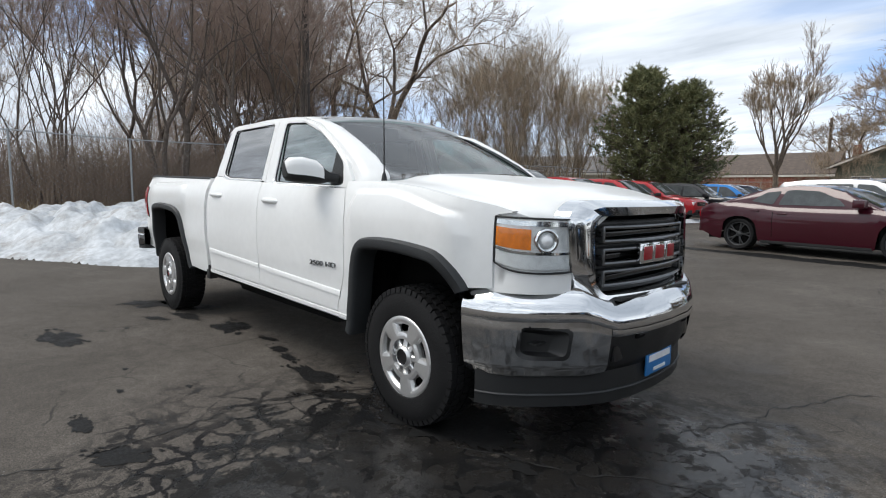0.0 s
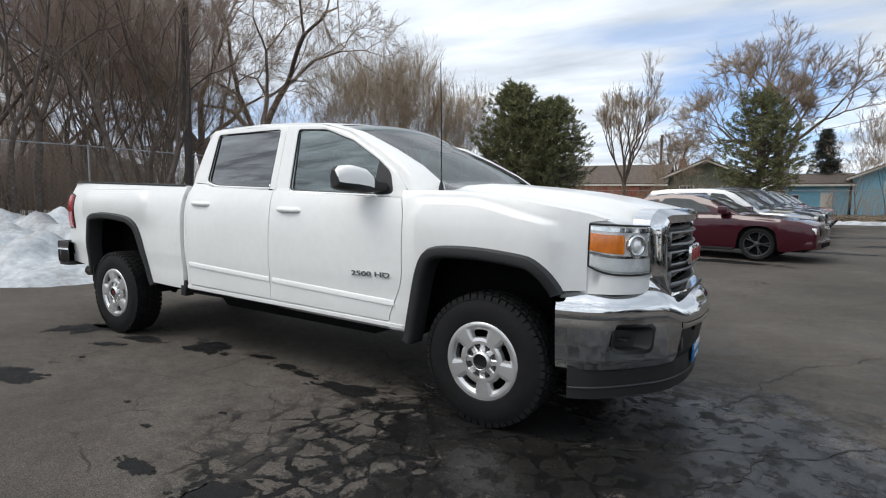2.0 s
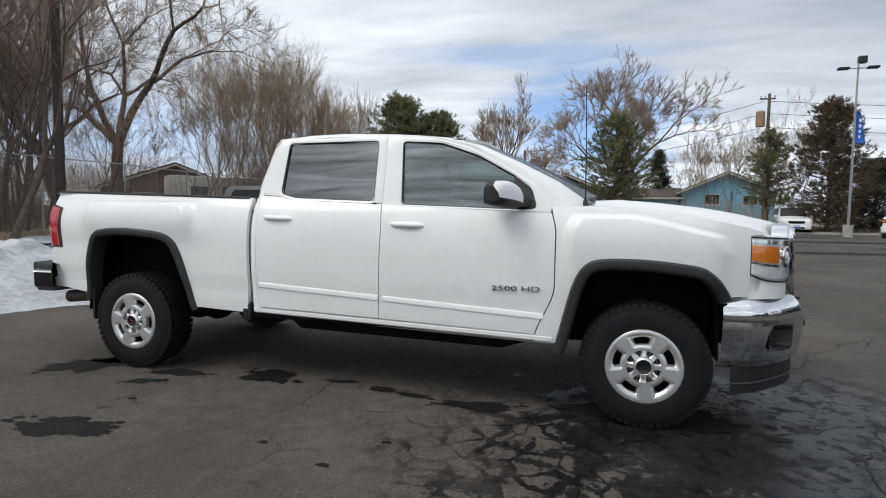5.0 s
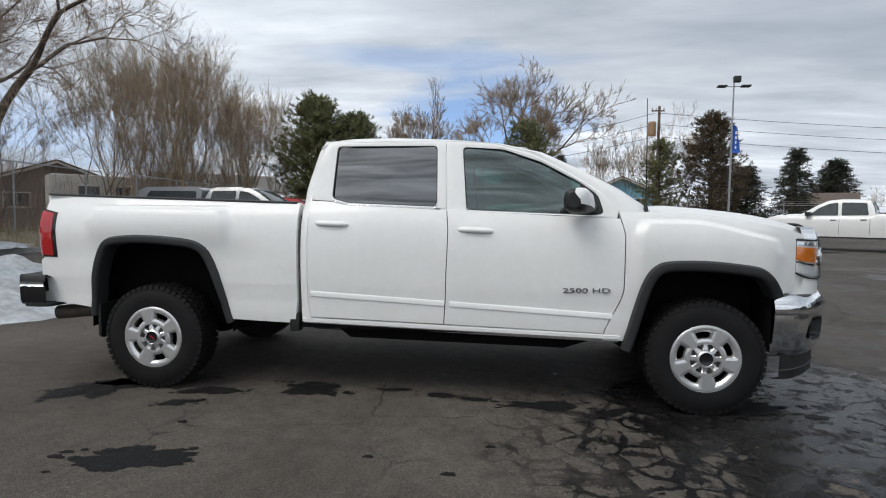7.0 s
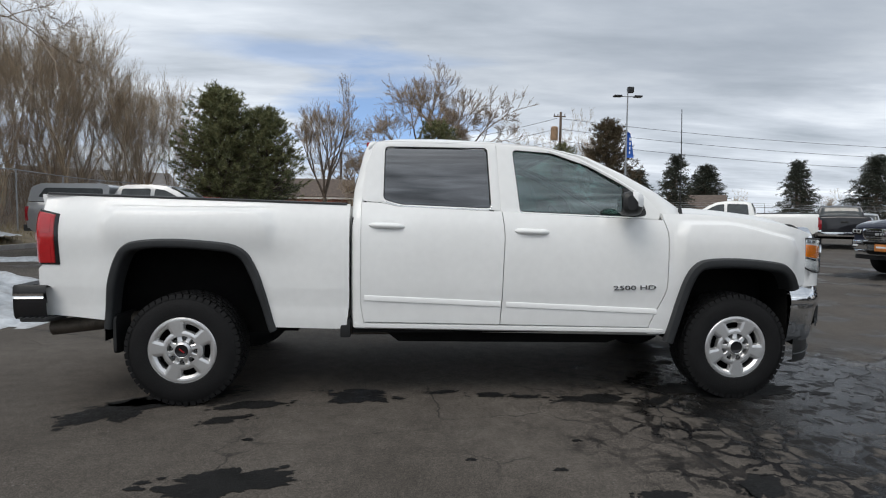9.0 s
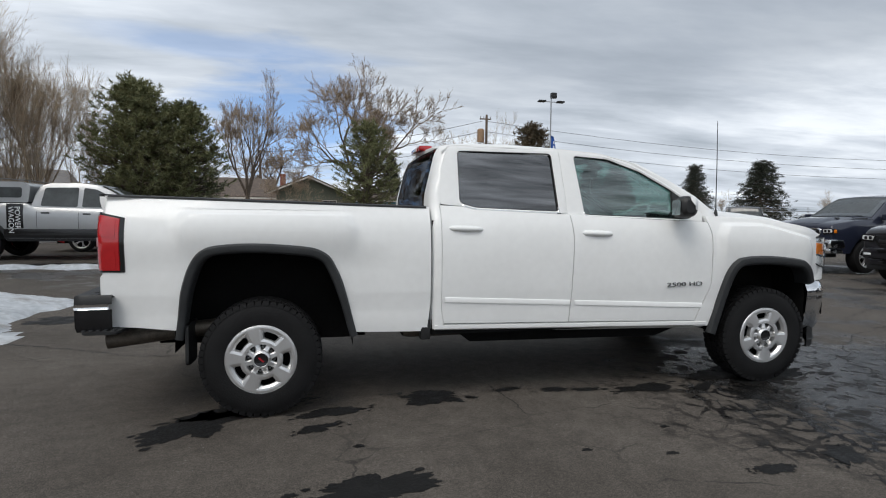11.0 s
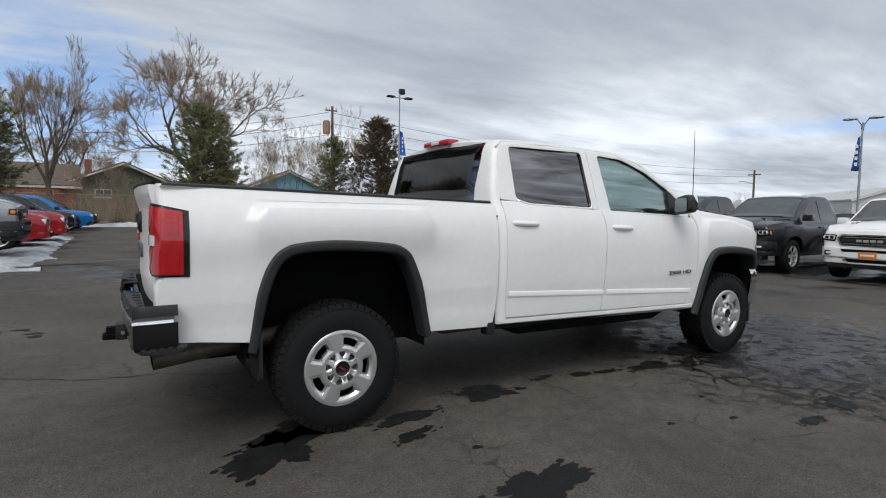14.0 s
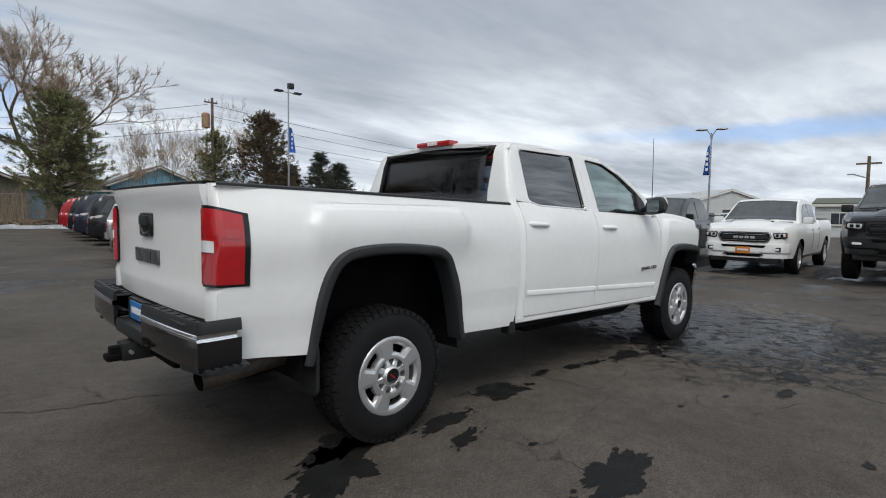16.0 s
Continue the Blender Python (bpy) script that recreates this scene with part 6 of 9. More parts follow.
EDGE = [(-12, -14.5), (-6, -11.2), (-1.9, -7.9), (-1.26, -7.0), (-0.8, -6.1), (-0.2, -5.35), (0.6, -5.05), (1.1, -4.85), (2.2, -5.0), (3.0, -5.1), (4.1, -4.9), (4.6, -5.3), (5.2, -6.6), (6.0, -9.0)]
snow_patch("snow_bank", "ploughed heap of old dirty snow beside the lot", lambda x, y: min(lerp_list(EDGE, y) - x, 5.6 - y, x + 15.5),
           lambda x, y, d: 0.56 * step01(0, 2.9, d) ** 0.8 * (1 - 0.5 * step01(4.5, 8.0, d)) * (0.45 + 0.55 * step01(5.5, 2.0, y)) + 0.05 * step01(0, 0.25, d), -15.4, -4.4, -11, 5.8, 0.085)
snow_patch("snow_strip", "thin strip of melting snow on the asphalt", lambda x, y: 0.28 - abs(y - 9.4 - 0.04 * x) + 0.1 * math.sin(x * 1.7), lambda x, y, d: 0.10 * step01(0, 0.3, d), -11.5, -4.3, 8.3, 10.2, 0.07, 0.05, 3)
snow_patch("snow_strip", "thin strip of melting snow on the asphalt", lambda x, y: min(0.6 + 0.02 * (y - 10) - abs(x + 4.9 + 0.02 * y), 22 - y, y - 9.8), lambda x, y, d: 0.10 * step01(0, 0.4, d), -6.5, -3.5, 9.6, 22.4, 0.11, 0.05, 6)
snow_patch("snow_strip", "line of snow left along the kerb", lambda x, y: min(0.55 - abs(y - lerp_list(KERB_Y, x) + 0.7), 12 - x, x + 6), lambda x, y, d: 0.22 * step01(0, 0.5, d), -6, 12, 35, 39, 0.15, 0.05, 9)
for k, (x, y, r) in enumerate([(-4.9, 2.0, 0.35), (-13.8, 8.0, 1.6), (-14.5, 14, 1.2), (-14.0, 20, 1.5), (-18, 6, 2.0)]):
    zb = ground_height(x, y)
    ob = snow_patch("snow_patch", "small patch of thawing snow", lambda a, b: r - math.hypot(a - x, b - y), lambda a, b, d: 0.10 * step01(0, 0.5, d), x - r - 0.5, x + r + 0.5, y - r - 0.5, y + r + 0.5, 0.12, 0.05, 20 + k)
    ob.location.z = max(0, zb + 0.06 - lot_height(x, y))


# ---- puddles and cracks ----
def wet_patch(x, y, rx, ry, turn=0.0, seed=0):
    """A soaked stain: ragged rim, and a few drops broken off its ends."""
    rg = random.Random(seed * 7 + 1)
    sets = []
    t = radians(turn)

    def stain(cx, cy, ax, ay, sd, n, h):
        vs = [(cx, cy)]
        for k in range(n):
            a = 2 * math.pi * k / n
            c, q = math.cos(a), math.sin(a)
            r = 1 + 0.55 * noise.noise(Vector((c * 1.3, q * 1.3, sd * 3.1))) + 0.26 * noise.noise(Vector((c * 2.9, q * 2.9, sd * 1.7)))
            r += 0.22 * noise.noise(Vector((c * 7, q * 7, sd * 2.7))) + 0.13 * noise.noise(Vector((c * 19, q * 19, sd * 5.3)))
            px, py = ax * r * c, ay * r * q
            vs.append((cx + px * math.cos(t) - py * math.sin(t), cy + px * math.sin(t) + py * math.cos(t)))
        sets.append(([(a, b, lot_height(a, b) + h) for a, b in vs], [(0, 1 + k, 1 + (k + 1) % n) for k in range(n)]))
    stain(x, y, rx, ry, seed, 140, 0.0030)
    if rx > 0.09:
        for k in range(7):
            d, e = rg.choice((-1, 1)) * rg.uniform(0.95, 1.55) * rx, rg.uniform(-0.9, 0.9) * ry
            m = rg.uniform(0.05, 0.16)
            stain(x + d * math.cos(t) - e * math.sin(t), y + d * math.sin(t) + e * math.cos(t), rx * m, max(ry * m, 0.008), seed + k * 0.37 + 5, 26, 0.0030 + 0.0003 * (k + 1))
    ob = mesh_ob("puddle", *join_sets(sets), M_WET)
    return tagged(ob, "dark wet stain on the asphalt", "puddle", group="wet stains", kind="stuff")



for k, q in enumerate([(0.90, -0.90, 0.26, 0.085, 4), (-0.78, -0.78, 0.25, 0.13, -8), (-1.34, -2.04, 0.27, 0.15, 12), (-2.32, -1.02, 0.30, 0.20, 35), (-1.60, -1.21, 0.13, 0.06, 20), (-1.52, -0.95, 0.22, 0.07, 8),
                       (0.18, -0.80, 0.12, 0.05, 0), (0.42, -0.85, 0.10, 0.035, 0), (-0.15, -0.72, 0.10, 0.04, 10), (-0.096, -1.845, 0.035, 0.02, 0), (0.36, -1.985, 0.04, 0.022, 0), (0.56, -1.63, 0.03, 0.018, 0),
                       (-1.37, -1.53, 0.035, 0.02, 0), (0.78, -2.27, 0.11, 0.05, 0), (-2.05, -0.75, 0.38, 0.14, 15), (2.05, -0.75, 0.5, 0.25, 0),
                       (1.4, -0.95, 0.12, 0.05, 30), (-4.6, 2.9, 0.5, 0.3, 10), (0.4, 9.7, 1.3, 0.3, -8), (2.0, 9.4, 1.2, 0.35, -10), (-6.6, 9.9, 2.2, 0.35, 0), (3.4, 12.6, 2.0, 0.4, -8), (11.0, 7.0, 1.3, 0.9, 0), (12.0, -0.6, 1.5, 0.5, 0),
                       (12.4, 2.6, 1.6, 0.4, 0), (9.5, 16.0, 3.5, 0.7, 10), (13.0, 25.0, 4.0, 0.8, 5), (10.5, 31.0, 4.0, 0.6, 8), (6.5, 20.5, 2.0, 0.3, 8), (-2.5, -3.4, 0.16, 0.1, 0), (-0.25, -2.9, 0.05, 0.03, 0), (1.3, -2.2, 0.14, 0.08, 40)]):
    wet_patch(*q, seed=k + 1)


def crack(pts, width, seed):
    rows = []
    rg = random.Random(seed)
    for a, b in zip(pts, pts[1:]):
        n = max(3, int(math.dist(a, b) / 0.06))
        for k in range(n):
            u = k / n
            x, y = a[0] + (b[0] - a[0]) * u, a[1] + (b[1] - a[1]) * u
            dx, dy = b[0] - a[0], b[1] - a[1]
            le = math.hypot(dx, dy)
            w = width * rg.uniform(0.10, 0.85)
            j = 0.07 * noise.noise(Vector((x * 3, y * 3, seed))) + rg.uniform(-0.022, 0.022)
            nx, ny = -dy / le, dx / le
            z = lot_height(x, y) + 0.003
            rows.append([(x + nx * (j - w), y + ny * (j - w), z), (x + nx * (j + w), y + ny * (j + w), z)])
    v, f = grid(rows)
    ob = mesh_ob("crack", v, f, M_CRACK)
    return tagged(ob, "jagged crack in the old asphalt", "crack", group="asphalt cracks", kind="stuff")


for k, (pts, w) in enumerate([([(-5.0, 1.75), (-4.2, 1.42), (-3.4, 0.95), (-2.7, 0.75), (-2.3, 0.55), (-1.4, 0.6)], 0.014), ([(2.3, -1.0), (3.4, -0.45), (4.4, 0.3), (6.0, 0.9)], 0.010), ([(3.41, -0.42), (3.0, -1.3), (3.2, -2.4), (3.1, -3.6)], 0.009),
                              ([(2.97, -0.18), (3.6, 1.4), (4.6, 2.6)], 0.008), ([(1.5, -0.8), (1.1, -1.5), (1.25, -2.4), (0.9, -3.4)], 0.009), ([(1.5, -0.8), (0.9, -0.3), (0.2, 0.2)], 0.008), ([(5.4, 1.2), (6.4, 1.7), (7.2, 1.6), (8.6, 2.4)], 0.012),
                              ([(2.5, -2.6), (3.6, -2.0), (4.8, -1.9)], 0.008), ([(4.2, 2.0), (5.4, 3.4), (6.0, 5.2)], 0.010), ([(-0.6, 9.6), (2.0, 9.2), (5.0, 9.7)], 0.012), ([(4.4, 0.3), (4.9, -1.0), (5.6, -2.4)], 0.009)]):
    crack(pts, w, 40 + k)


# ---- trees ----
def bare_tree(seed, height, trunk_r, stems=1, tilt=4.0, forks=0, first=0.28, levels=7, angle=30.0, ratio=0.80, up=0.12, wig=0.16, shoots=2, twig=0.006, droop=0.0, thick=0.70, flat=1.0, bare=2):
    """Sets of tubes for a leafless tree that forks again and again: (trunk and limbs, twigs)."""
    rg = random.Random(seed)
    wood, fine = [], []

    def spray(p, d, length, r):
        """A twig with two or three side twigs."""
        d = (d + Vector((rg.uniform(-1, 1), rg.uniform(-1, 1), rg.uniform(-0.6, 0.9))) * 0.45).normalized()
        e = p + (d + Vector((0, 0, up * 1.5 - droop))).normalized() * length
        fine.append(tube([p, e], [r, r * 0.4], 3, cap=False))
        for k in range(3):
            b = p.lerp(e, rg.uniform(0.15, 0.8))
            q = (d + Vector((rg.uniform(-1, 1), rg.uniform(-1, 1), rg.uniform(-0.4, 0.9))) * 0.8).normalized()
            fine.append(tube([b, b + q * length * rg.uniform(0.3, 0.6)], [r * 0.7, r * 0.35], 3, cap=False))

    def grow(p, d, length, r, level):
        n = 4 if level < 3 else 3
        pts, rad = [Vector(p)], [r]
        q, dd = Vector(p), Vector(d)
        end = max(twig, r * (0.80 if level else 0.72))
        for i in range(n):
            dd = (dd + Vector((rg.uniform(-1, 1), rg.uniform(-1, 1), rg.uniform(-1, 1))) * wig + Vector((0, 0, up - droop * max(0, level - 3)))).normalized()
            q = q + dd * length / n
            pts.append(Vector(q))
            rad.append(r + (end - r) * (i + 1) / n)
        (wood if level < 4 else fine).append(tube(pts, rad, (9, 7, 6, 5, 4, 3, 3, 3, 3)[level], cap=False))
        if level >= bare:
            for k in range(shoots if level >= 2 else shoots * 4):
                i = rg.randrange(n)
                spray(pts[i].lerp(pts[i + 1], rg.random()), (pts[i + 1] - pts[i]).normalized(), max(length, height * 0.045) * rg.uniform(0.45, 0.95), twig)
        if level >= levels:
            return
        kids = forks if forks and level == 0 else 3 if rg.random() < (0.45 if level < 2 else 0.22) else 2
        a0 = rg.uniform(0, 6.283)
        for k in range(kids):
            a = a0 + 6.283 * k / kids + rg.uniform(-0.5, 0.5)
            side_v = (dd.cross(Vector((math.cos(a), math.sin(a), 0.21)))).normalized()
            side_v.z *= flat
            big = 1.0 if k == 0 else rg.uniform(0.72, 1.0)
            lean = math.tan(radians(angle * (0.65 if k == 0 else 1.0) * rg.uniform(0.7, 1.3)))
            grow(q, (dd + side_v * lean).normalized(), length * ratio * big * rg.uniform(0.82, 1.12), max(twig, end * thick * (1.12 if k == 0 else 0.9)), level + 1)
    for k in range(stems):
        a = 2 * math.pi * k / stems + seed + rg.uniform(-0.4, 0.4)
        g = math.tan(radians(tilt * rg.uniform(0.4, 1.3)))
        off = Vector((math.cos(a), math.sin(a), 0)) * (0.0 if stems == 1 else trunk_r * rg.uniform(0.9, 2.6))
        grow(off + Vector((0, 0, -0.3)), Vector((math.cos(a) * g, math.sin(a) * g, 1)).normalized(), height * first * rg.uniform(0.85, 1.1), trunk_r * rg.uniform(0.7, 1.0), 0)
    k = height / max(v.z for ws, _ in wood + fine for v in ws)
    return [([v * k for v in vs], fs) for vs, fs in (join_sets(wood), join_sets(fine))]


TREES = {}


def tree_kind(key, label, bark, twigs, **kw):
    w, t = bare_tree(**kw)
    proto = thing("bare_tree", label, "tree", pose(0, 0, -500), group="bare trees")
    mesh_ob("trunk", *w, bark, proto, True)
    mesh_ob("crown", *t, twigs, proto, False, "leafless twigs")
    TREES[key] = proto


tree_kind("thicket_a", "dark leafless tree with leaning forked stems behind the fence", M_BARKDARK, M_TWIGRED, seed=3, height=12.5, trunk_r=0.12, stems=3, tilt=20, levels=6, angle=29, ratio=0.81, up=0.04, wig=0.15, shoots=3, first=0.22, twig=0.005, thick=0.68)
tree_kind("thicket_b", "slender leafless tree with upright branches behind the fence", M_BARKDARK, M_TWIGRED, seed=8, height=13.5, trunk_r=0.07, stems=4, tilt=12, levels=6, angle=24, ratio=0.80, up=0.06, wig=0.13, shoots=3, first=0.24, twig=0.005, thick=0.68)
tree_kind("thicket_c", "leafless grey-brown tree in the thicket behind the fence", M_BARK, M_TWIG, seed=14, height=13.0, trunk_r=0.085, stems=3, tilt=15, levels=6, angle=26, ratio=0.80, up=0.05, wig=0.14, shoots=4, first=0.24, twig=0.005, thick=0.68)
tree_kind("cottonwood", "big spreading leafless cottonwood with a thick dark trunk", M_BARKDARK, M_TWIGDARK, seed=29, height=18.0, trunk_r=0.40, stems=2, tilt=13, forks=4, levels=8, angle=36, ratio=0.83, up=0.01, wig=0.14, shoots=3, first=0.18, twig=0.006, thick=0.73, droop=0.02)
tree_kind("pale", "pale leafless young tree with fine upright twigs", M_TWIGPALE, M_TWIGPALE, seed=30, height=12.4, trunk_r=0.075, stems=5, tilt=15, levels=5, angle=22, ratio=0.86, up=0.09, wig=0.12, shoots=5, first=0.20, twig=0.005, thick=0.72, bare=1)
tree_kind("crown", "tall leafless cottonwood with a rounded crown beyond the houses", M_BARK, M_TWIGDARK, seed=52, height=16.5, trunk_r=0.48, stems=1, tilt=2, forks=4, levels=8, angle=34, ratio=0.83, up=0.04, wig=0.13, shoots=4, first=0.20, twig=0.009, thick=0.76)
tree_kind("fan", "leafless tree with a fan of upright limbs by the green house", M_BARK, M_TWIG, seed=36, height=11.4, trunk_r=0.20, stems=1, tilt=3, forks=5, levels=7, angle=19, ratio=0.82, up=0.05, wig=0.11, shoots=3, first=0.19, twig=0.0065, thick=0.72)
tree_kind("thin", "thin leafless tree by the far fence", M_BARK, M_TWIGPALE, seed=44, height=12.0, trunk_r=0.07, stems=3, tilt=9, levels=6, angle=24, ratio=0.80, up=0.07, wig=0.13, shoots=3, first=0.25, twig=0.006, thick=0.68)


def plant(key, x, y, turn, s=1.0, sz=1.0, first=[]):
    proto = TREES[key]
    m = Matrix.Translation((x, y, ground_height(x, y))) @ Matrix.Rotation(radians(turn), 4, 'Z') @ Matrix.Diagonal((s, s, s * sz, 1))
    if proto.get("used") is None:
        proto["used"] = 1
        proto.matrix_basis = m
        return proto
    ob = copy_thing(proto, Matrix.Identity(4))
    ob.matrix_basis = m
    return ob


for q in [("thicket_a", -13.9, 5.9, 250, 0.95), ("thicket_a", -15.8, 7.6, 10, 0.9), ("thicket_b", -16.6, 9.2, 90, 0.85), ("thicket_a", -16.2, 3.6, 20, 1.0), ("thicket_b", -18.0, 0.4, 80, 0.95), ("thicket_b", -18.8, 6.8, 200, 0.95), ("thicket_a", -22.5, 4.6, 130, 1.08), ("thicket_c", -19.6, 9.4, 250, 0.9),
          ("thicket_b", -26.0, 1.6, 30, 1.1), ("thicket_c", -28.5, 7.5, 150, 1.1), ("thicket_b", -32.0, 13.0, 220, 1.1), ("thicket_c", -30.0, -2.5, 20, 1.0), ("cottonwood", -27.3, 20.1, 20, 1.12), ("thicket_c", -19.6, 14.6, 100, 0.5),
          ("cottonwood", -42.0, 16.5, 140, 0.9), ("thicket_b", -24.5, 12.5, 280, 0.7), ("thicket_b", -22.0, -3.5, 45, 0.9), ("thicket_c", -21.8, 8.4, 160, 0.85), ("thicket_b", -25.2, 9.8, 70, 1.0), ("thicket_c", -22.2, 12.0, 210, 0.8), ("thicket_b", -20.2, 10.8, 140, 0.8), ("thicket_c", -34.0, 18.5, 330, 0.7), ("thicket_c", -37.0, 9.0, 0, 1.2), ("thicket_c", -37.0, 0.0, 80, 0.9),
          ("pale", -18.3, 25.6, 0, 1.05), ("pale", -19.8, 28.0, 90, 1.08), ("pale", -16.6, 27.6, 200, 0.90), ("pale", -21.0, 24.0, 280, 1.02), ("pale", -17.2, 31.0, 150, 0.92), ("pale", -14.8, 31.6, 40, 0.72), ("pale", -22.8, 29.5, 310, 1.1),
          ("thicket_c", -20.0, 21.0, 120, 0.6), ("pale", -18.6, 33.5, 20, 0.85), ("fan", -6.8, 40.0, 120, 1.12), ("thin", -3.2, 46.8, 20, 0.55), ("thin", -5.2, 47.5, 60, 0.5), ("crown", -7.0, 65.0, 200, 0.72), ("crown", 3.6, 51.0, 0, 1.13),
          ("thin", 10.9, 50.2, 60, 0.92), ("thin", 12.6, 50.8, 170, 0.88), ("thin", 15.4, 43.0, 250, 0.93), ("thin", 14.4, 46.0, 10, 0.8), ("thin", 8.6, 48.0, 310, 0.6), ("thin", 20.0, 66.0, 90, 0.7), ("thin", -10.6, 38.4, 130, 0.5),
          ("thin", 61, 50, 0, 0.42), ("thin", 56, 62, 50, 0.45), ("thin", 66, 36, 90, 0.42), ("thin", 45, 66, 140, 0.45), ("thin", 70, 25, 30, 0.42), ("thin", -12.6, 36.0, 70, 0.6)]:
    plant(*q)


def brush(name, label, boxes, count, h, seed, material):
    """Tangle of thin upright stems."""
    rg = random.Random(seed)
    sets = []
    for k in range(count):
        x0, x1, y0, y1 = boxes[k % len(boxes)]
        x, y = rg.uniform(x0, x1), rg.uniform(y0, y1)
        z = ground_height(x, y)
        hh = h * rg.uniform(0.4, 1.1)
        dx, dy = rg.uniform(-0.35, 0.35) * hh, rg.uniform(-0.35, 0.35) * hh
        p1 = Vector((x + dx * 0.4, y + dy * 0.4, z + hh * 0.55))
        p2 = Vector((x + dx, y + dy, z + hh))
        r = rg.uniform(0.006, 0.014)
        sets.append(tube([(x, y, z - 0.1), p1, p2], [r, r * 0.7, r * 0.3], 3, cap=False))
        for q in range(3):
            b = Vector((x, y, z)).lerp(p2, rg.uniform(0.25, 0.8))
            e = b + Vector((rg.uniform(-1, 1), rg.uniform(-1, 1), rg.uniform(0.2, 1))) * hh * 0.3
            sets.append(tube([b, e], [r * 0.6, r * 0.25], 3, cap=False))
    v, f = join_sets(sets)
    return tagged(mesh_ob(name, v, f, material), label, "brush", kind="stuff")


brush("undergrowth", "tangled leafless brown undergrowth behind the fence", [(-25, -15.6, -8, 4), (-25, -15.6, 0, 9), (-34, -24, -6, 10), (-20, -15.6, -10, 8)], 3900, 2.6, 60, M_BRUSH)
brush("low_undergrowth", "low leafless brown brush along the fence", [(-25, -15.6, 8, 18), (-24, -15.6, 14, 30), (-32, -24, 10, 22)], 1900, 1.2, 62, M_BRUSH)
brush("saplings", "tall thin leafless saplings filling the thicket", [(-34, -19, -10, 10), (-36, -20, 6, 24)], 1000, 6.0, 63, M_TWIGRED)
brush("brown_shrubs", "leafless brown shrubs below the cottonwood", [(-36, -26, 5, 15), (-50, -39, 22, 36), (-46, -38, 30, 42), (-24, -18, 26, 33)], 2400, 6.2, 66, M_TWIGDARK)
brush("shrubs", "low leafless shrubs along the far fence", [(-12, -3, 38, 42), (-5, 2, 39, 42), (6, 18, 39.5, 43), (-14, -8, 34, 40)], 1500, 2.6, 61, M_TWIG)
rg = random.Random(77)
vs, fs = [], []
for k in range(9000):
    if k % 3:
        x, y = rg.uniform(-17.5, -12.7), rg.uniform(-12, 40)
    else:
        x, y = rg.uniform(-12, 34), rg.uniform(41.0, 44)
    z = ground_height(x, y)
    h, a = rg.uniform(0.12, 0.42), rg.uniform(0, 6.28)
    o = len(vs)
    w = 0.012
    vs += [(x - w * math.cos(a), y - w * math.sin(a), z), (x + w * math.cos(a), y + w * math.sin(a), z), (x + rg.uniform(-0.15, 0.15), y + rg.uniform(-0.15, 0.15), z + h)]
    fs.append((o, o + 1, o + 2))
tagged(mesh_ob("dry_grass", vs, fs, M_GRASS), "dry yellow grass along the fence", "grass", kind="stuff")


def pine(seed, height, radius, cone, material, name, label, trunk_clear=0.12, clumps=420, needles=26):
    """An evergreen: trunk, whorled limbs and tufts of needles, with an uneven outline."""
    rg = random.Random(seed)
    tree = thing(name, label, "tree", group="evergreens")
    wood, leaf_v, leaf_f = [], [], []
    wood.append(tube([(0, 0, -0.2), (rg.uniform(-.1, .1), rg.uniform(-.1, .1), height * 0.5), (0, 0, height * 0.96)], [0.16 * height / 8, 0.10 * height / 8, 0.02], 8))
    n_limb = int(clumps / 5)
    for k in range(n_limb):
        u = trunk_clear + (1 - trunk_clear) * (k + rg.random()) / n_limb
        prof = (1 - u) ** (0.75 if cone else 0.50) * (1.0 if cone else min(1, 0.55 + (u - trunk_clear) * 2.2))
        L = radius * prof * rg.uniform(0.70, 1.18) + 0.15
        a = rg.uniform(0, 6.283)
        z = height * u
        rise = -0.15 if cone else rg.uniform(0.05, 0.55)
        d = Vector((math.cos(a), math.sin(a), rise)).normalized()
        base = Vector((0, 0, z))
        tip = base + d * L
        if k % 2 == 0 or L > radius * 0.5:
            wood.append(tube([base, base.lerp(tip, 0.6), tip], [0.045, 0.025, 0.008], 4, cap=False))
        for c in range(5):
            t = rg.uniform(0.25, 1.0) if c else 1.0
            s = base.lerp(tip, t) + Vector((rg.uniform(-1, 1), rg.uniform(-1, 1), rg.uniform(-0.6, 0.8))) * 0.15 * radius
            size = (0.25 if cone else 0.19) * (height / 8) * rg.uniform(0.75, 1.25)
            along = (d + Vector((0, 0, 0.5 if not cone else 0.0))).normalized()
            for q in range(needles):
                w = (Vector((rg.gauss(0, 1), rg.gauss(0, 1), rg.gauss(0, 1))).normalized() + along * 0.7).normalized()
                o0 = s + along * size * rg.uniform(-0.6, 0.9)
                e = o0 + w * size * rg.uniform(0.8, 1.6)
                side_v = w.cross(Vector((rg.uniform(-1, 1), rg.uniform(-1, 1), rg.uniform(-1, 1)))).normalized() * size * (0.075 if cone else 0.10)
                o = len(leaf_v)
                leaf_v += [o0 - side_v, o0 + side_v, e]
                leaf_f.append((o, o + 1, o + 2))
    v, f = join_sets(wood)
    mesh_ob("trunk", v, f, M_BARK, tree, True)
    mesh_ob("crown", leaf_v, leaf_f, material, tree, False, "tufted needles")
    return tree


def put(ob, x, y, turn=0.0, s=1.0):
    ob.matrix_basis = Matrix.Translation((x, y, ground_height(x, y))) @ Matrix.Rotation(radians(turn), 4, 'Z') @ Matrix.Diagonal((s, s, s, 1))
    return ob


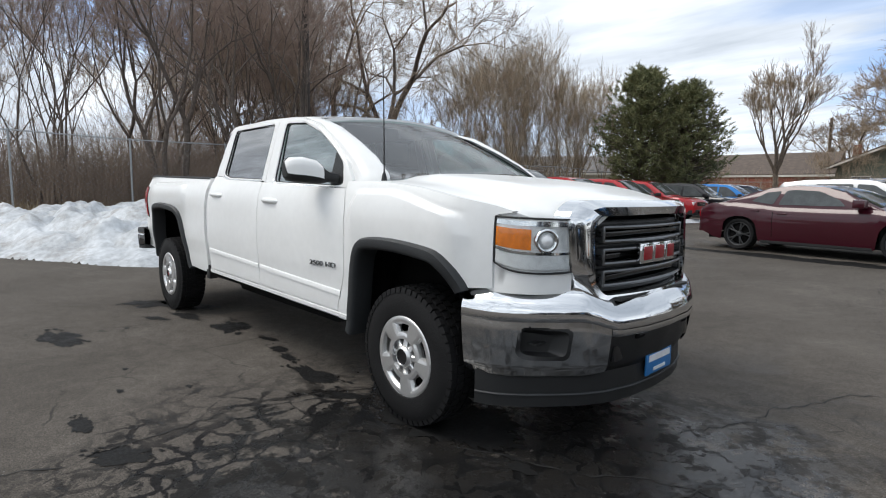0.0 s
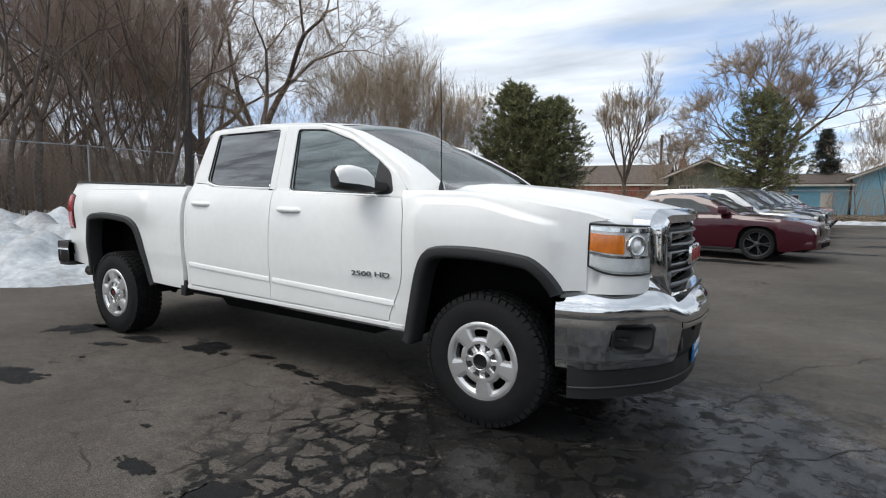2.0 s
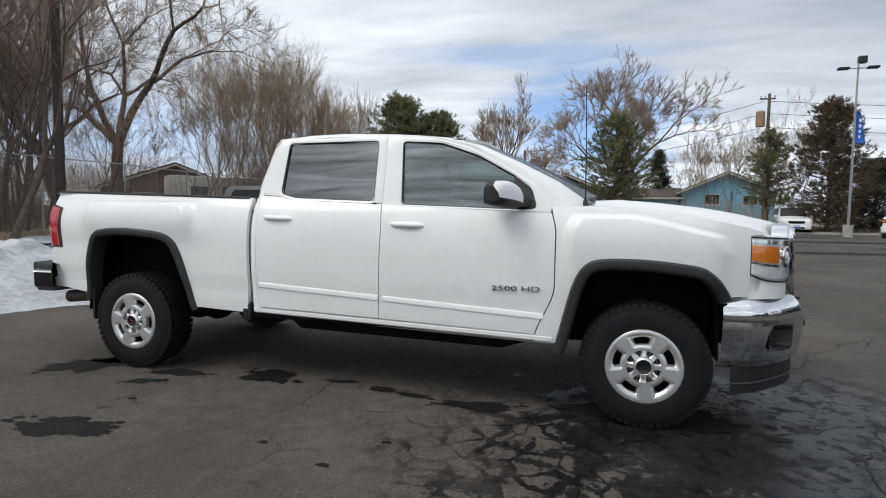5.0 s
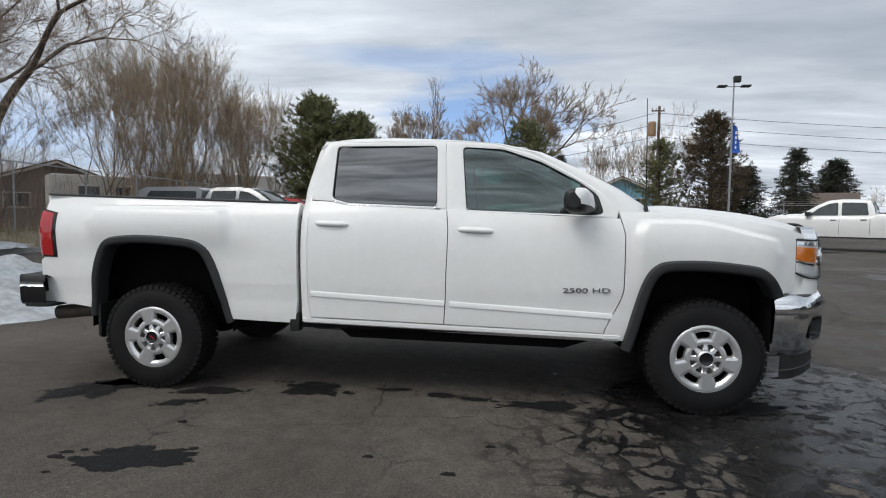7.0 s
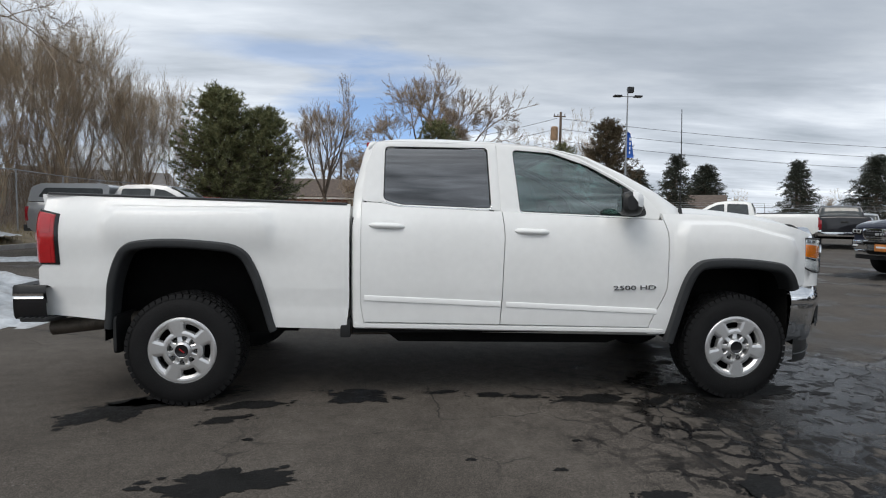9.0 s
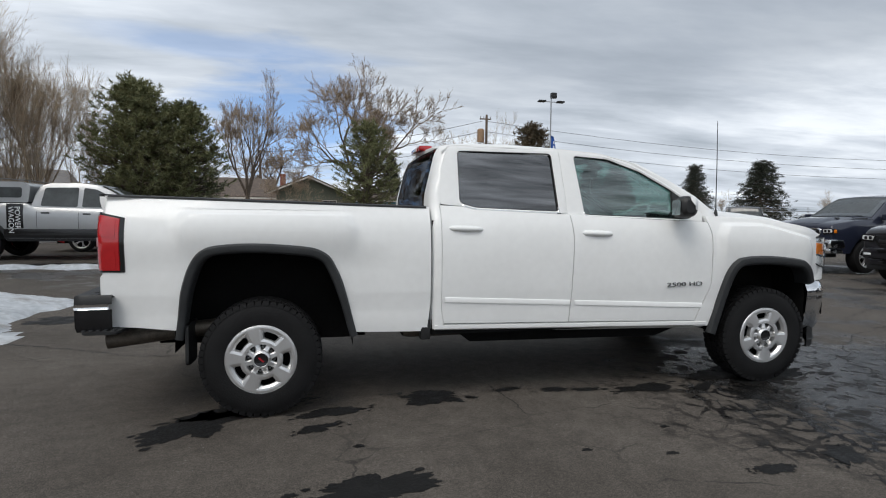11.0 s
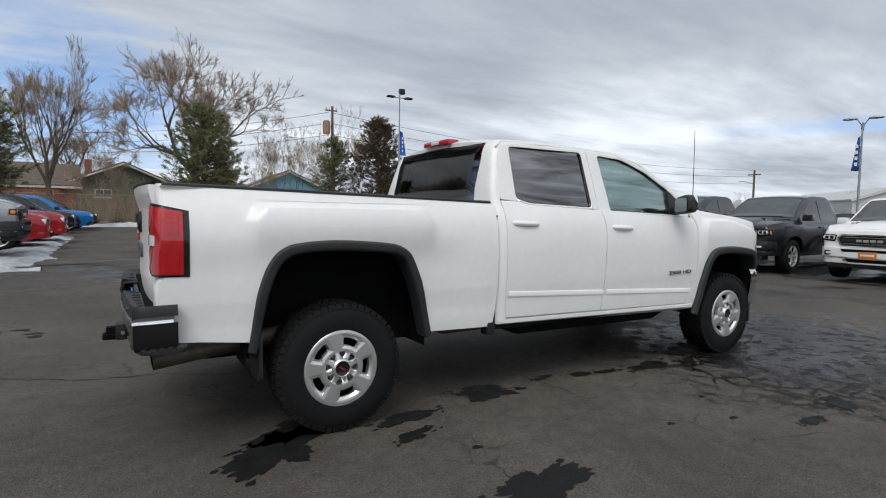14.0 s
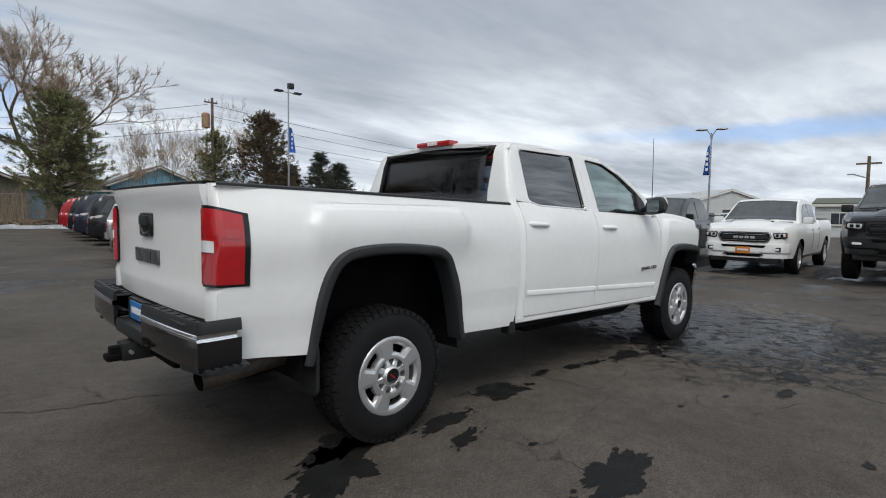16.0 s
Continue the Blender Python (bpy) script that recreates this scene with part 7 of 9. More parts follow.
put(pine(1, 8.5, 3.2, False, M_NEEDLE, "pine_tree", "dense dark green pine tree behind the parked cars", 0.20, 2000), -11.6, 29.6)
put(pine(2, 7.6, 2.7, False, M_NEEDLE, "pine_tree", "dark green pine tree beside a taller one", 0.20, 1700), -9.2, 30.6)
put(pine(3, 8.2, 3.3, False, M_NEEDLE, "pine_tree", "open-crowned green pine tree near the far kerb", 0.18, 1300), 2.3, 37.9)
put(pine(4, 8.8, 3.0, False, M_NEEDLEDRY, "pine_tree", "broad pine tree with browning needles", 0.05, 1500), 16.6, 39.5)
put(pine(5, 7.0, 2.4, False, M_NEEDLE, "pine_tree", "small dark pine tree beside a utility pole", 0.2, 800), 13.2, 41.2)
put(pine(6, 8.2, 2.2, True, M_SPRUCE, "spruce_tree", "dark conical spruce beyond the blue house", 0.03, 1200, 20), 7.4, 62.0)
put(pine(7, 7.4, 2.4, True, M_SPRUCE, "spruce_tree", "dark spruce tree at the lot's far corner", 0.03, 1300, 20), 27.8, 49.4)
sp = put(pine(8, 8.6, 3.1, True, M_SPRUCE, "spruce_tree", "dark conical spruce far beyond the lot fence", 0.03, 1600, 20), 52.0, 63.5)
for x, y, s, t in ((55.0, 54.5, 1.0, 60), (38.6, 62.5, 0.92, 130), (20.5, 42.5, 0.62, 200), (47, 78, 0.8, 20)):
    c = copy_thing(sp, Matrix.Identity(4))
    c.matrix_basis = Matrix.Translation((x, y, 0.2)) @ Matrix.Rotation(radians(t), 4, 'Z') @ Matrix.Diagonal((s * 1.35, s * 1.35, s, 1))


# ---- fences ----
def chain_fence(path, height, gap, label, wire=0.22, barbed=False):
    fence = thing("chain_link_fence", label, "fence")
    pts = []
    for a, b in zip(path, path[1:]):
        n = max(1, round(math.dist(a, b) / gap))
        pts += [(a[0] + (b[0] - a[0]) * k / n, a[1] + (b[1] - a[1]) * k / n) for k in range(n)]
    pts.append(path[-1])
    for x, y in pts:
        z = ground_height(x, y)
        tubepart("fence_post", [(x, y, z - 0.3), (x, y, z + height + 0.04)], 0.030, M_STEEL, fence, 8)
        if barbed:
            tubepart("post_arm", [(x, y, z + height), (x - 0.2, y - 0.15, z + height + 0.35)], 0.02, M_STEEL, fence, 6)
    for a, b in zip(pts, pts[1:]):
        za, zb = ground_height(*a) + height, ground_height(*b) + height
        tubepart("top_rail", [(*a, za), (*b, zb)], 0.022, M_STEEL, fence, 6)
        if barbed:
            for k in (0.15, 0.33):
                tubepart("barbed_wire", [(a[0] - 0.1, a[1] - 0.08, za + k), (b[0] - 0.1, b[1] - 0.08, zb + k)], 0.010, M_STEEL, fence, 4)
    vs, fs = [], []
    for a, b in zip(pts, pts[1:]):
        L = math.dist(a, b)
        za = ground_height(*a)
        n = int(L / wire)
        for k in range(-int(height / wire), n + 1):
            for sgn in (1, -1):
                s0, s1 = k * wire, k * wire + height
                c0, c1 = max(0, s0), min(L, s1)
                if c1 - c0 < 0.05:
                    continue
                h0, h1 = c0 - s0, c1 - s0
                if sgn < 0:
                    h0, h1 = height - h0, height - h1
                p = [Vector((a[0] + (b[0] - a[0]) * c / L, a[1] + (b[1] - a[1]) * c / L, za + h)) for c, h in ((c0, h0), (c1, h1))]
                t = tube(p, 0.0016, 3, cap=False)
                o = len(vs)
                vs += t[0]
                fs += [tuple(i + o for i in q) for q in t[1]]
    ob = mesh_ob("fence_mesh", vs, fs, M_STEEL, fence, False, "diamond wire mesh")
    tagged(ob, kind="stuff")
    return fence


chain_fence([(-15.0, -16), (-15.0, 14), (-15.2, 34), (-14.5, 41.5)], 2.3, 3.0, "tall grey chain-link fence in front of bare trees", 0.16)
chain_fence([(-14.5, 41.5), (4, 43.6), (22, 45.5)], 1.9, 3.2, "grey chain-link fence in front of the houses", 0.3)
chain_fence([(24, 43.5), (38, 36.5), (58, 27), (74, 19)], 2.1, 4.0, "chain-link fence topped with barbed wire round the far lot", 0.4, True)


# ---- poles and lamps ----
def street_pole(x, y, h, label, arms):
    p = thing("street_lamp", label, "street lamp", pose(x, y, 0.14))
    tubepart("pole", [(0, 0, 0), (0, 0, h * 0.6), (0, 0, h)], [0.075, 0.06, 0.045], M_STEEL, p, 10)
    tubepart("pole_base", [(0, 0, 0), (0, 0, 0.75)], 0.26, M_CONCRETE, p, 14, "round concrete footing")
    return p


lp = street_pole(15.66, 33.56, 10.3, "tall steel floodlight pole with a blue banner", 2)
for dx in (-0.75, 0.75):
    bm = bmesh.new()
    box(bm, dx - 0.28, dx + 0.28, -0.20, 0.20, 9.93, 10.05, 0.02)
    part("lamp_head", bm, M_PLASTIC, lp, "flat dark lamp head", True)
tubepart("lamp_arm", [(-0.75, 0, 9.97), (0.75, 0, 9.97)], 0.03, M_STEEL, lp, 6)
fl = boxpart("flood_lamp", (-0.02, 0.40, -0.16, 0.16, 10.25, 10.65), M_PLASTIC, lp, 0.03, "tilted floodlight")


def banner(parent, z0, z1, w, sgn):
    rows = []
    for k in range(9):
        u = k / 8
        z = z1 + (z0 - z1) * u
        ww = w * (0.35 + 0.65 * u)
        rows.append([(sgn * (0.06 + ww * t), 0.06 * math.sin(3 * u + 4 * t), z - 0.12 * t * (1 - u)) for t in span(0, 1, 5)])
    v, f = shell(rows, (0, 1, 0), 0.006)
    b = mesh_ob("banner", v, f, M_FLAG, parent, True, "blue banner with pale bars")
    for k in range(4):
        boxpart("banner_bar", (sgn * (0.06 + w * 0.42) - 0.07, sgn * (0.06 + w * 0.42) + 0.07, -0.05, -0.045 + 0.14, z0 + (z1 - z0) * (0.14 + 0.17 * k), z0 + (z1 - z0) * (0.24 + 0.17 * k)), M_LETTER, b)


banner(lp, 5.6, 7.5, 0.55, 1)
l2 = street_pole(33.5, 10.2, 6.75, "double-armed curved street lamp with a blue banner", 2)
for sgn in (-1, 1):
    d = Vector((-0.33, 0.94, 0)) * sgn
    tubepart("lamp_arm", [Vector((0, 0, 6.2)), d * 0.08 + Vector((0, 0, 6.65)), d * 0.25 + Vector((0, 0, 6.92)), d * 0.42 + Vector((0, 0, 6.97))], 0.035, M_STEEL, l2, 6)
    bm = bmesh.new()
    bmesh.ops.create_uvsphere(bm, u_segments=12, v_segments=8, radius=1, matrix=Matrix.Translation(d * 0.60 + Vector((0, 0, 6.98))) @ Matrix.Rotation(math.atan2(d.y, d.x), 4, 'Z') @ Matrix.Diagonal((0.38, 0.15, 0.08, 1)))
    part("lamp_head", bm, M_STEEL, l2, "cobra-head lamp", True)
rows_parent = new("banner_holder")
rows_parent.parent = l2
rows_parent.rotation_euler = (0, 0, radians(110))
banner(rows_parent, 4.0, 6.0, 0.36, 1)
for x, y, h in ((-13.2, 7.2, 14.0),):
    p = thing("lamp_post", "tall dark steel post in front of the trees", "pole", pose(x, y, ground_height(x, y)))
    tubepart("shaft", [(0, 0, -0.3), (0, 0, h)], [0.13, 0.10], mat("dark_rusty_steel", (0.05, 0.04, 0.035), 0.7, 0.3, var=0.3), p, 12)
up = thing("utility_pole", "wooden utility pole carrying a transformer and wires", "utility pole", pose(12.96, 41.0, 0.35))
tubepart("shaft", [(0, 0, -0.2), (0, 0, 10.0)], [0.15, 0.10], M_WOOD, up, 10)
tubepart("transformer", [(-0.55, -0.1, 7.6), (-0.55, -0.1, 8.65), (-0.55, -0.1, 8.75)], [0.31, 0.31, 0.2], mat("tan_transformer_paint", (0.30, 0.19, 0.11), 0.6, var=0.25, scale=5), up, 14, "rusty tan transformer can")
boxpart("crossarm", (-0.62, 0.42, -0.05, 0.05, 9.58, 9.68), M_WOOD, up, 0.01)
for x in (-0.55, -0.25, 0.35):
    tubepart("insulator", [(x, 0, 9.68), (x, 0, 9.85)], 0.04, M_STEEL, up, 8)
for x, y, h in ((55.6, 5.0, 6.9), (75.0, 39.0, 8.2), (-8.0, 62.0, 9.0)):
    p = thing("utility_pole", "dark wooden pole in the distance", "utility pole", pose(x, y, 0))
    tubepart("shaft", [(0, 0, 0), (0, 0, h)], [0.17, 0.13], M_WOOD, p, 8)
    boxpart("crossarm", (-0.06, 0.06, -0.9, 0.9, h - 0.7, h - 0.55), M_WOOD, p)
    tubepart("lamp_arm", [(0, 0, h - 1.9), (-1.3, 0.9, h - 1.6), (-1.7, 1.2, h - 1.65)], 0.05, M_STEEL, p, 6)


def cable(a, b, sag):
    a, b = Vector(a), Vector(b)
    pts = [a.lerp(b, u) - Vector((0, 0, sag * 4 * u * (1 - u))) for u in span(0, 1, 16)]
    v, f = tube(pts, 0.018, 4, cap=False)
    return tagged(mesh_ob("overhead_cable", v, f, M_CABLE, None, True), "thin black overhead cable", "cable", group="overhead cables")


for z in (9.8, 8.9, 7.9):
    cable((12.6, 41.0, z), (-8, 62, z - 1.0), 0.6)
    cable((12.9, 41.0, z), (75, 39, z - 1.6), 1.2)


# ---- houses ----
def window_unit(house, x0, x1, z0, z1, y, face=-1):
    w = new("window")
    w.parent = house
    boxpart("window_frame", (x0 - 0.06, x1 + 0.06, y - 0.03, y + 0.03, z0 - 0.06, z1 + 0.06), M_TRIMW, w, 0.008)
    boxpart("pane", (x0, (x0 + x1) / 2 - 0.02, y - 0.045, y + 0.035, z0, z1), M_ROOMDARK, w)
    boxpart("pane", ((x0 + x1) / 2 + 0.02, x1, y - 0.045, y + 0.035, z0, z1), M_ROOMDARK, w)
    boxpart("window_sill", (x0 - 0.1, x1 + 0.1, y - 0.10, y + 0.03, z0 - 0.12, z0 - 0.06), M_TRIMW, w)


def house(name, label, m, w, d, eave, ridge, wall_mat, roof_mat, gable_front, windows, over=0.5, siding=0.18):
    """A gabled house; its front wall lies on y = 0 from x = 0 to w. gable_front: the gable faces the front."""
    h = thing(name, label, "house", m)
    if gable_front:
        v, f = prism([(0, -0.6), (w, -0.6), (w, eave), (w / 2, ridge - 0.12), (0, eave)], "y", 0.0, d)
    else:
        v, f = prism([(0, -0.6), (d, -0.6), (d, eave), (d / 2, ridge - 0.12), (0, eave)], "x", 0.0, w)
    mesh_ob("wall", v, f, wall_mat, h)
    n = int((eave + 0.4) / siding)
    for k in range(n):
        z = -0.4 + k * siding
        v, f = prism([(0.0, z + 0.004), (-0.016, z + 0.006), (-0.003, z + siding)], "x", 0.0, w)
        mesh_ob("siding_board", v, f, wall_mat, h)
    t = 0.12
    if gable_front:
        for s in (0, 1):
            a, b = (w / 2, ridge), (-over, eave - over * (ridge - eave) / (w / 2))
            pl = [a, b, (b[0], b[1] + t), (a[0], a[1] + t)]
            if s:
                pl = [(w - x, z) for x, z in pl]
            v, f = prism(pl, "y", -over, d + over)
            rf = mesh_ob("roof", v, f, roof_mat, h)
            pl2 = [(x, z - 0.16 if i < 2 else z - t - 0.001) for i, (x, z) in enumerate(pl)]
            v, f = prism(pl2, "y", -over - 0.02, -over + 0.02)
            mesh_ob("bargeboard", v, f, M_TRIMW, h)
    else:
        for s in (0, 1):
            a, b = (d / 2, ridge), (-over, eave - over * (ridge - eave) / (d / 2))
            pl = [a, b, (b[0], b[1] + t), (a[0], a[1] + t)]
            if s:
                pl = [(d - y, z) for y, z in pl]
            v, f = prism(pl, "x", -over, w + over)
            mesh_ob("roof", v, f, roof_mat, h)
        boxpart("fascia", (-over, w + over, -over - 0.03, -over + 0.01, eave - over * (ridge - eave) / (d / 2) - 0.14, eave - over * (ridge - eave) / (d / 2) + 0.04), M_TRIMW, h)
    for x0, x1, z0, z1 in windows:
        window_unit(h, x0, x1, z0, z1, -0.01)
    return h


gh = house("green_house", "olive green gabled bungalow with white-framed windows", pose(-7.0, 53.0, 0.45, 0, 0, 2), 9.2, 12, 3.0, 5.0, M_GREENWALL, M_ROOFBROWN, True, [(2.4, 3.6, 1.9, 2.5), (6.0, 7.4, 1.9, 2.5)])
boxpart("chimney", (1.6, 2.2, 6.0, 6.6, 3.2, 5.6), M_BRICK, gh)
rh = house("brick_house", "long low red brick house with a brown roof", pose(-21.0, 51.0, 0.3, 0, 0, 4), 15.0, 9, 3.0, 4.9, M_BRICK, M_ROOFBROWN, False, [(3, 4.6, 1.3, 2.4), (8, 9.6, 1.3, 2.4)])
for k in range(1):
    v, f = prism([(-18.5, 42.7), (-6.6, 44.1), (-6.6, 44.25), (-18.5, 42.85)], "z", 0.3, 2.6)
    fw = mesh_ob("board_fence", v, f, M_BRICK)
    tagged(fw, "rust-red board fence in front of the brick house", "fence")
bh = house("blue_house", "light blue two-storey house with a low gable", pose(9.2, 57.0, 0.4, 0, 0, -3), 8.6, 11, 3.5, 5.4, M_BLUEWALL, M_ROOFGREY, True, [(2.3, 3.6, 2.1, 3.1), (5.8, 7.0, 2.1, 3.0)])
bw = house("blue_house_wing", "light blue single-storey wing with a dark roof", pose(2.6, 57.6, 0.4, 0, 0, -3), 6.4, 8, 2.9, 3.9, M_BLUEWALL, M_ROOFBROWN, False, [(1.6, 2.6, 0.8, 1.8)])
boxpart("door", (4.3, 5.2, -0.06, 0.0, 0.0, 2.05), M_TRIMW, bw, 0.01, "pale door")
house("brown_house", "weathered brown gabled house behind the trees", pose(-33.5, 26.5, 0.5, 0, 0, 52), 9.0, 9, 2.6, 4.3, M_BROWNWALL, M_ROOFBROWN, True, [(1.6, 3.0, 1.1, 2.0), (5.5, 6.8, 1.1, 2.0)])
house("pale_house", "pale grey garage half hidden by young trees", pose(-28.0, 37.0, 0.4, 0, 0, 35), 10.0, 8, 2.9, 4.4, M_TRIMW, M_ROOFGREY, False, [(1.2, 2.2, 1.2, 2.0)])
house("tan_house", "low tan house with a brown hipped roof", pose(30.4, 55.4, 0.3, 0, 0, -28), 5.4, 6, 2.3, 3.8, M_TRIMW, M_ROOFBROWN, False, [(0.9, 2.0, 0.9, 1.9), (3.4, 4.5, 0.9, 1.9)])
house("grey_house", "pale grey house among the thicket", pose(-38.0, 11.0, 0.6, 0, 0, 70), 8.0, 8, 2.6, 4.2, M_TRIMW, M_ROOFGREY, True, [(1.4, 2.6, 1.1, 2.0), (5.2, 6.4, 1.1, 2.0)])
house("metal_shed", "long white metal shed with a shallow gable", pose(64.0, 22.5, 0.0, 0, 0, -45), 8.0, 24, 3.5, 4.8, M_METALSHED, M_METALSHED, True, [(3.0, 5.0, 0.4, 2.4)], 0.2, 0.3)
house("metal_shed", "small grey metal shed beyond the parked pickups", pose(44.0, 6.4, 0.0, 0, 0, -82), 8.0, 9, 2.45, 2.95, M_METALSHED, M_GREENWALL, False, [(1.0, 2.0, 1.0, 1.8)], 0.2, 0.3)
rv = thing("camper_van", "white camper van parked beside the brown house", "camper", pose(-25.0, 27.5, 0.45, 0, 0, 50))
bm = bmesh.new()
box(bm, -3.0, 3.0, -1.1, 1.1, 0.6, 3.1, 0.15)
part("body", bm, M_TRIMW, rv, "", True)
boxpart("cab_over", (2.4, 4.0, -1.05, 1.05, 2.1, 3.0), M_TRIMW, rv, 0.12)
boxpart("cab", (2.8, 4.6, -0.95, 0.95, 0.5, 2.1), M_TRIMW, rv, 0.15)
for x in (-1.6, 0.4):
    boxpart("window", (x, x + 1.1, -1.13, -1.08, 1.7, 2.4), M_ROOMDARK, rv)
for x in (-1.6, 3.2):
    for y in (-1.0, 0.85):
        v, f = lathe([(0.0, 0.0), (0.3, 0.0), (0.36, 0.05), (0.36, 0.15), (0.0, 0.15)], 20, (x, y, 0.36))
        mesh_ob("wheel", v, f, M_RUBBER, rv, True, "", 40)


# ---- other parked vehicles ----
def small_wheel(parent, x, y, R, W, rimr, spokes, rim_mat, side):
    wh = new("wheel")
    wh.parent = parent
    wh.matrix_basis = Matrix.Translation((x, y, R)) @ (Matrix.Rotation(math.pi, 4, 'Z') if side > 0 else Matrix.Identity(4))
    key = (R, W, rimr)
    if key not in WHEELS:
        ty = mesh_ob("tyre", *tyre_mesh(R, W, rimr, 0, 0)[0], M_RUBBER, wh, True, "black tyre", 30)
        WHEELS[key] = ty.data
    else:
        ty = new("tyre", WHEELS[key])
        ty.parent = wh
        tagged(ty, "black tyre")
    kr = (R, W, rimr, spokes, rim_mat.name)
    if kr not in WHEELS:
        sets = []
        hub_r = rimr * 0.24
        for k in range(spokes):
            for off in (-0.075, 0.075):
                a = 2 * math.pi * k / spokes
                a0, a1 = a, a + off * 2.2
                p = [(hub_r * 0.8 * math.cos(a0), 0.035, hub_r * 0.8 * math.sin(a0)), (rimr * 0.6 * math.cos((a0 + a1) / 2), 0.022, rimr * 0.6 * math.sin((a0 + a1) / 2)), (rimr * 0.96 * math.cos(a1), 0.03, rimr * 0.96 * math.sin(a1))]
                sets.append(tube(p, [rimr * 0.07, rimr * 0.055, rimr * 0.06], 5))
        sets.append(lathe([(rimr + 0.004, 0.012), (rimr - 0.004, 0.006), (rimr * 0.93, 0.014), (rimr * 0.90, 0.05), (rimr * 0.90, 0.2)], 36))
        sets.append(lathe([(0.0, 0.012), (hub_r * 0.7, 0.014), (hub_r, 0.03), (hub_r, 0.09)], 20))
        rm = mesh_ob("rim", *join_sets(sets), rim_mat, wh, True, "alloy wheel", 40)
        WHEELS[kr] = rm.data
    else:
        rm = new("rim", WHEELS[kr])
        rm.parent = wh
        tagged(rm, "alloy wheel")
    if rim_mat is M_GLOSSBLK:
        v, f = lathe([(rimr * 0.98, 0.008), (rimr * 0.96, 0.004), (rimr * 0.84, 0.006), (rimr * 0.82, 0.014)], 36)
        mesh_ob("rim_edge", v, f, M_ALU, wh, True, "silver rim edge", 40)
        for k in range(8):
            a = 2 * math.pi * k / 8
            v, f = lathe([(0.0, 0.010), (rimr * 0.055, 0.012), (rimr * 0.06, 0.03)], 8, (rimr * 0.36 * math.cos(a), 0.0, rimr * 0.36 * math.sin(a)))
            mesh_ob("wheel_nut", v, f, M_ALU, wh, True)
    v, f = lathe([(rimr * 0.88, 0.10), (0.0, 0.10)], 20)
    mesh_ob("brake_disc", v, f, M_UNDER, wh)
    return wh


WHEELS = {}


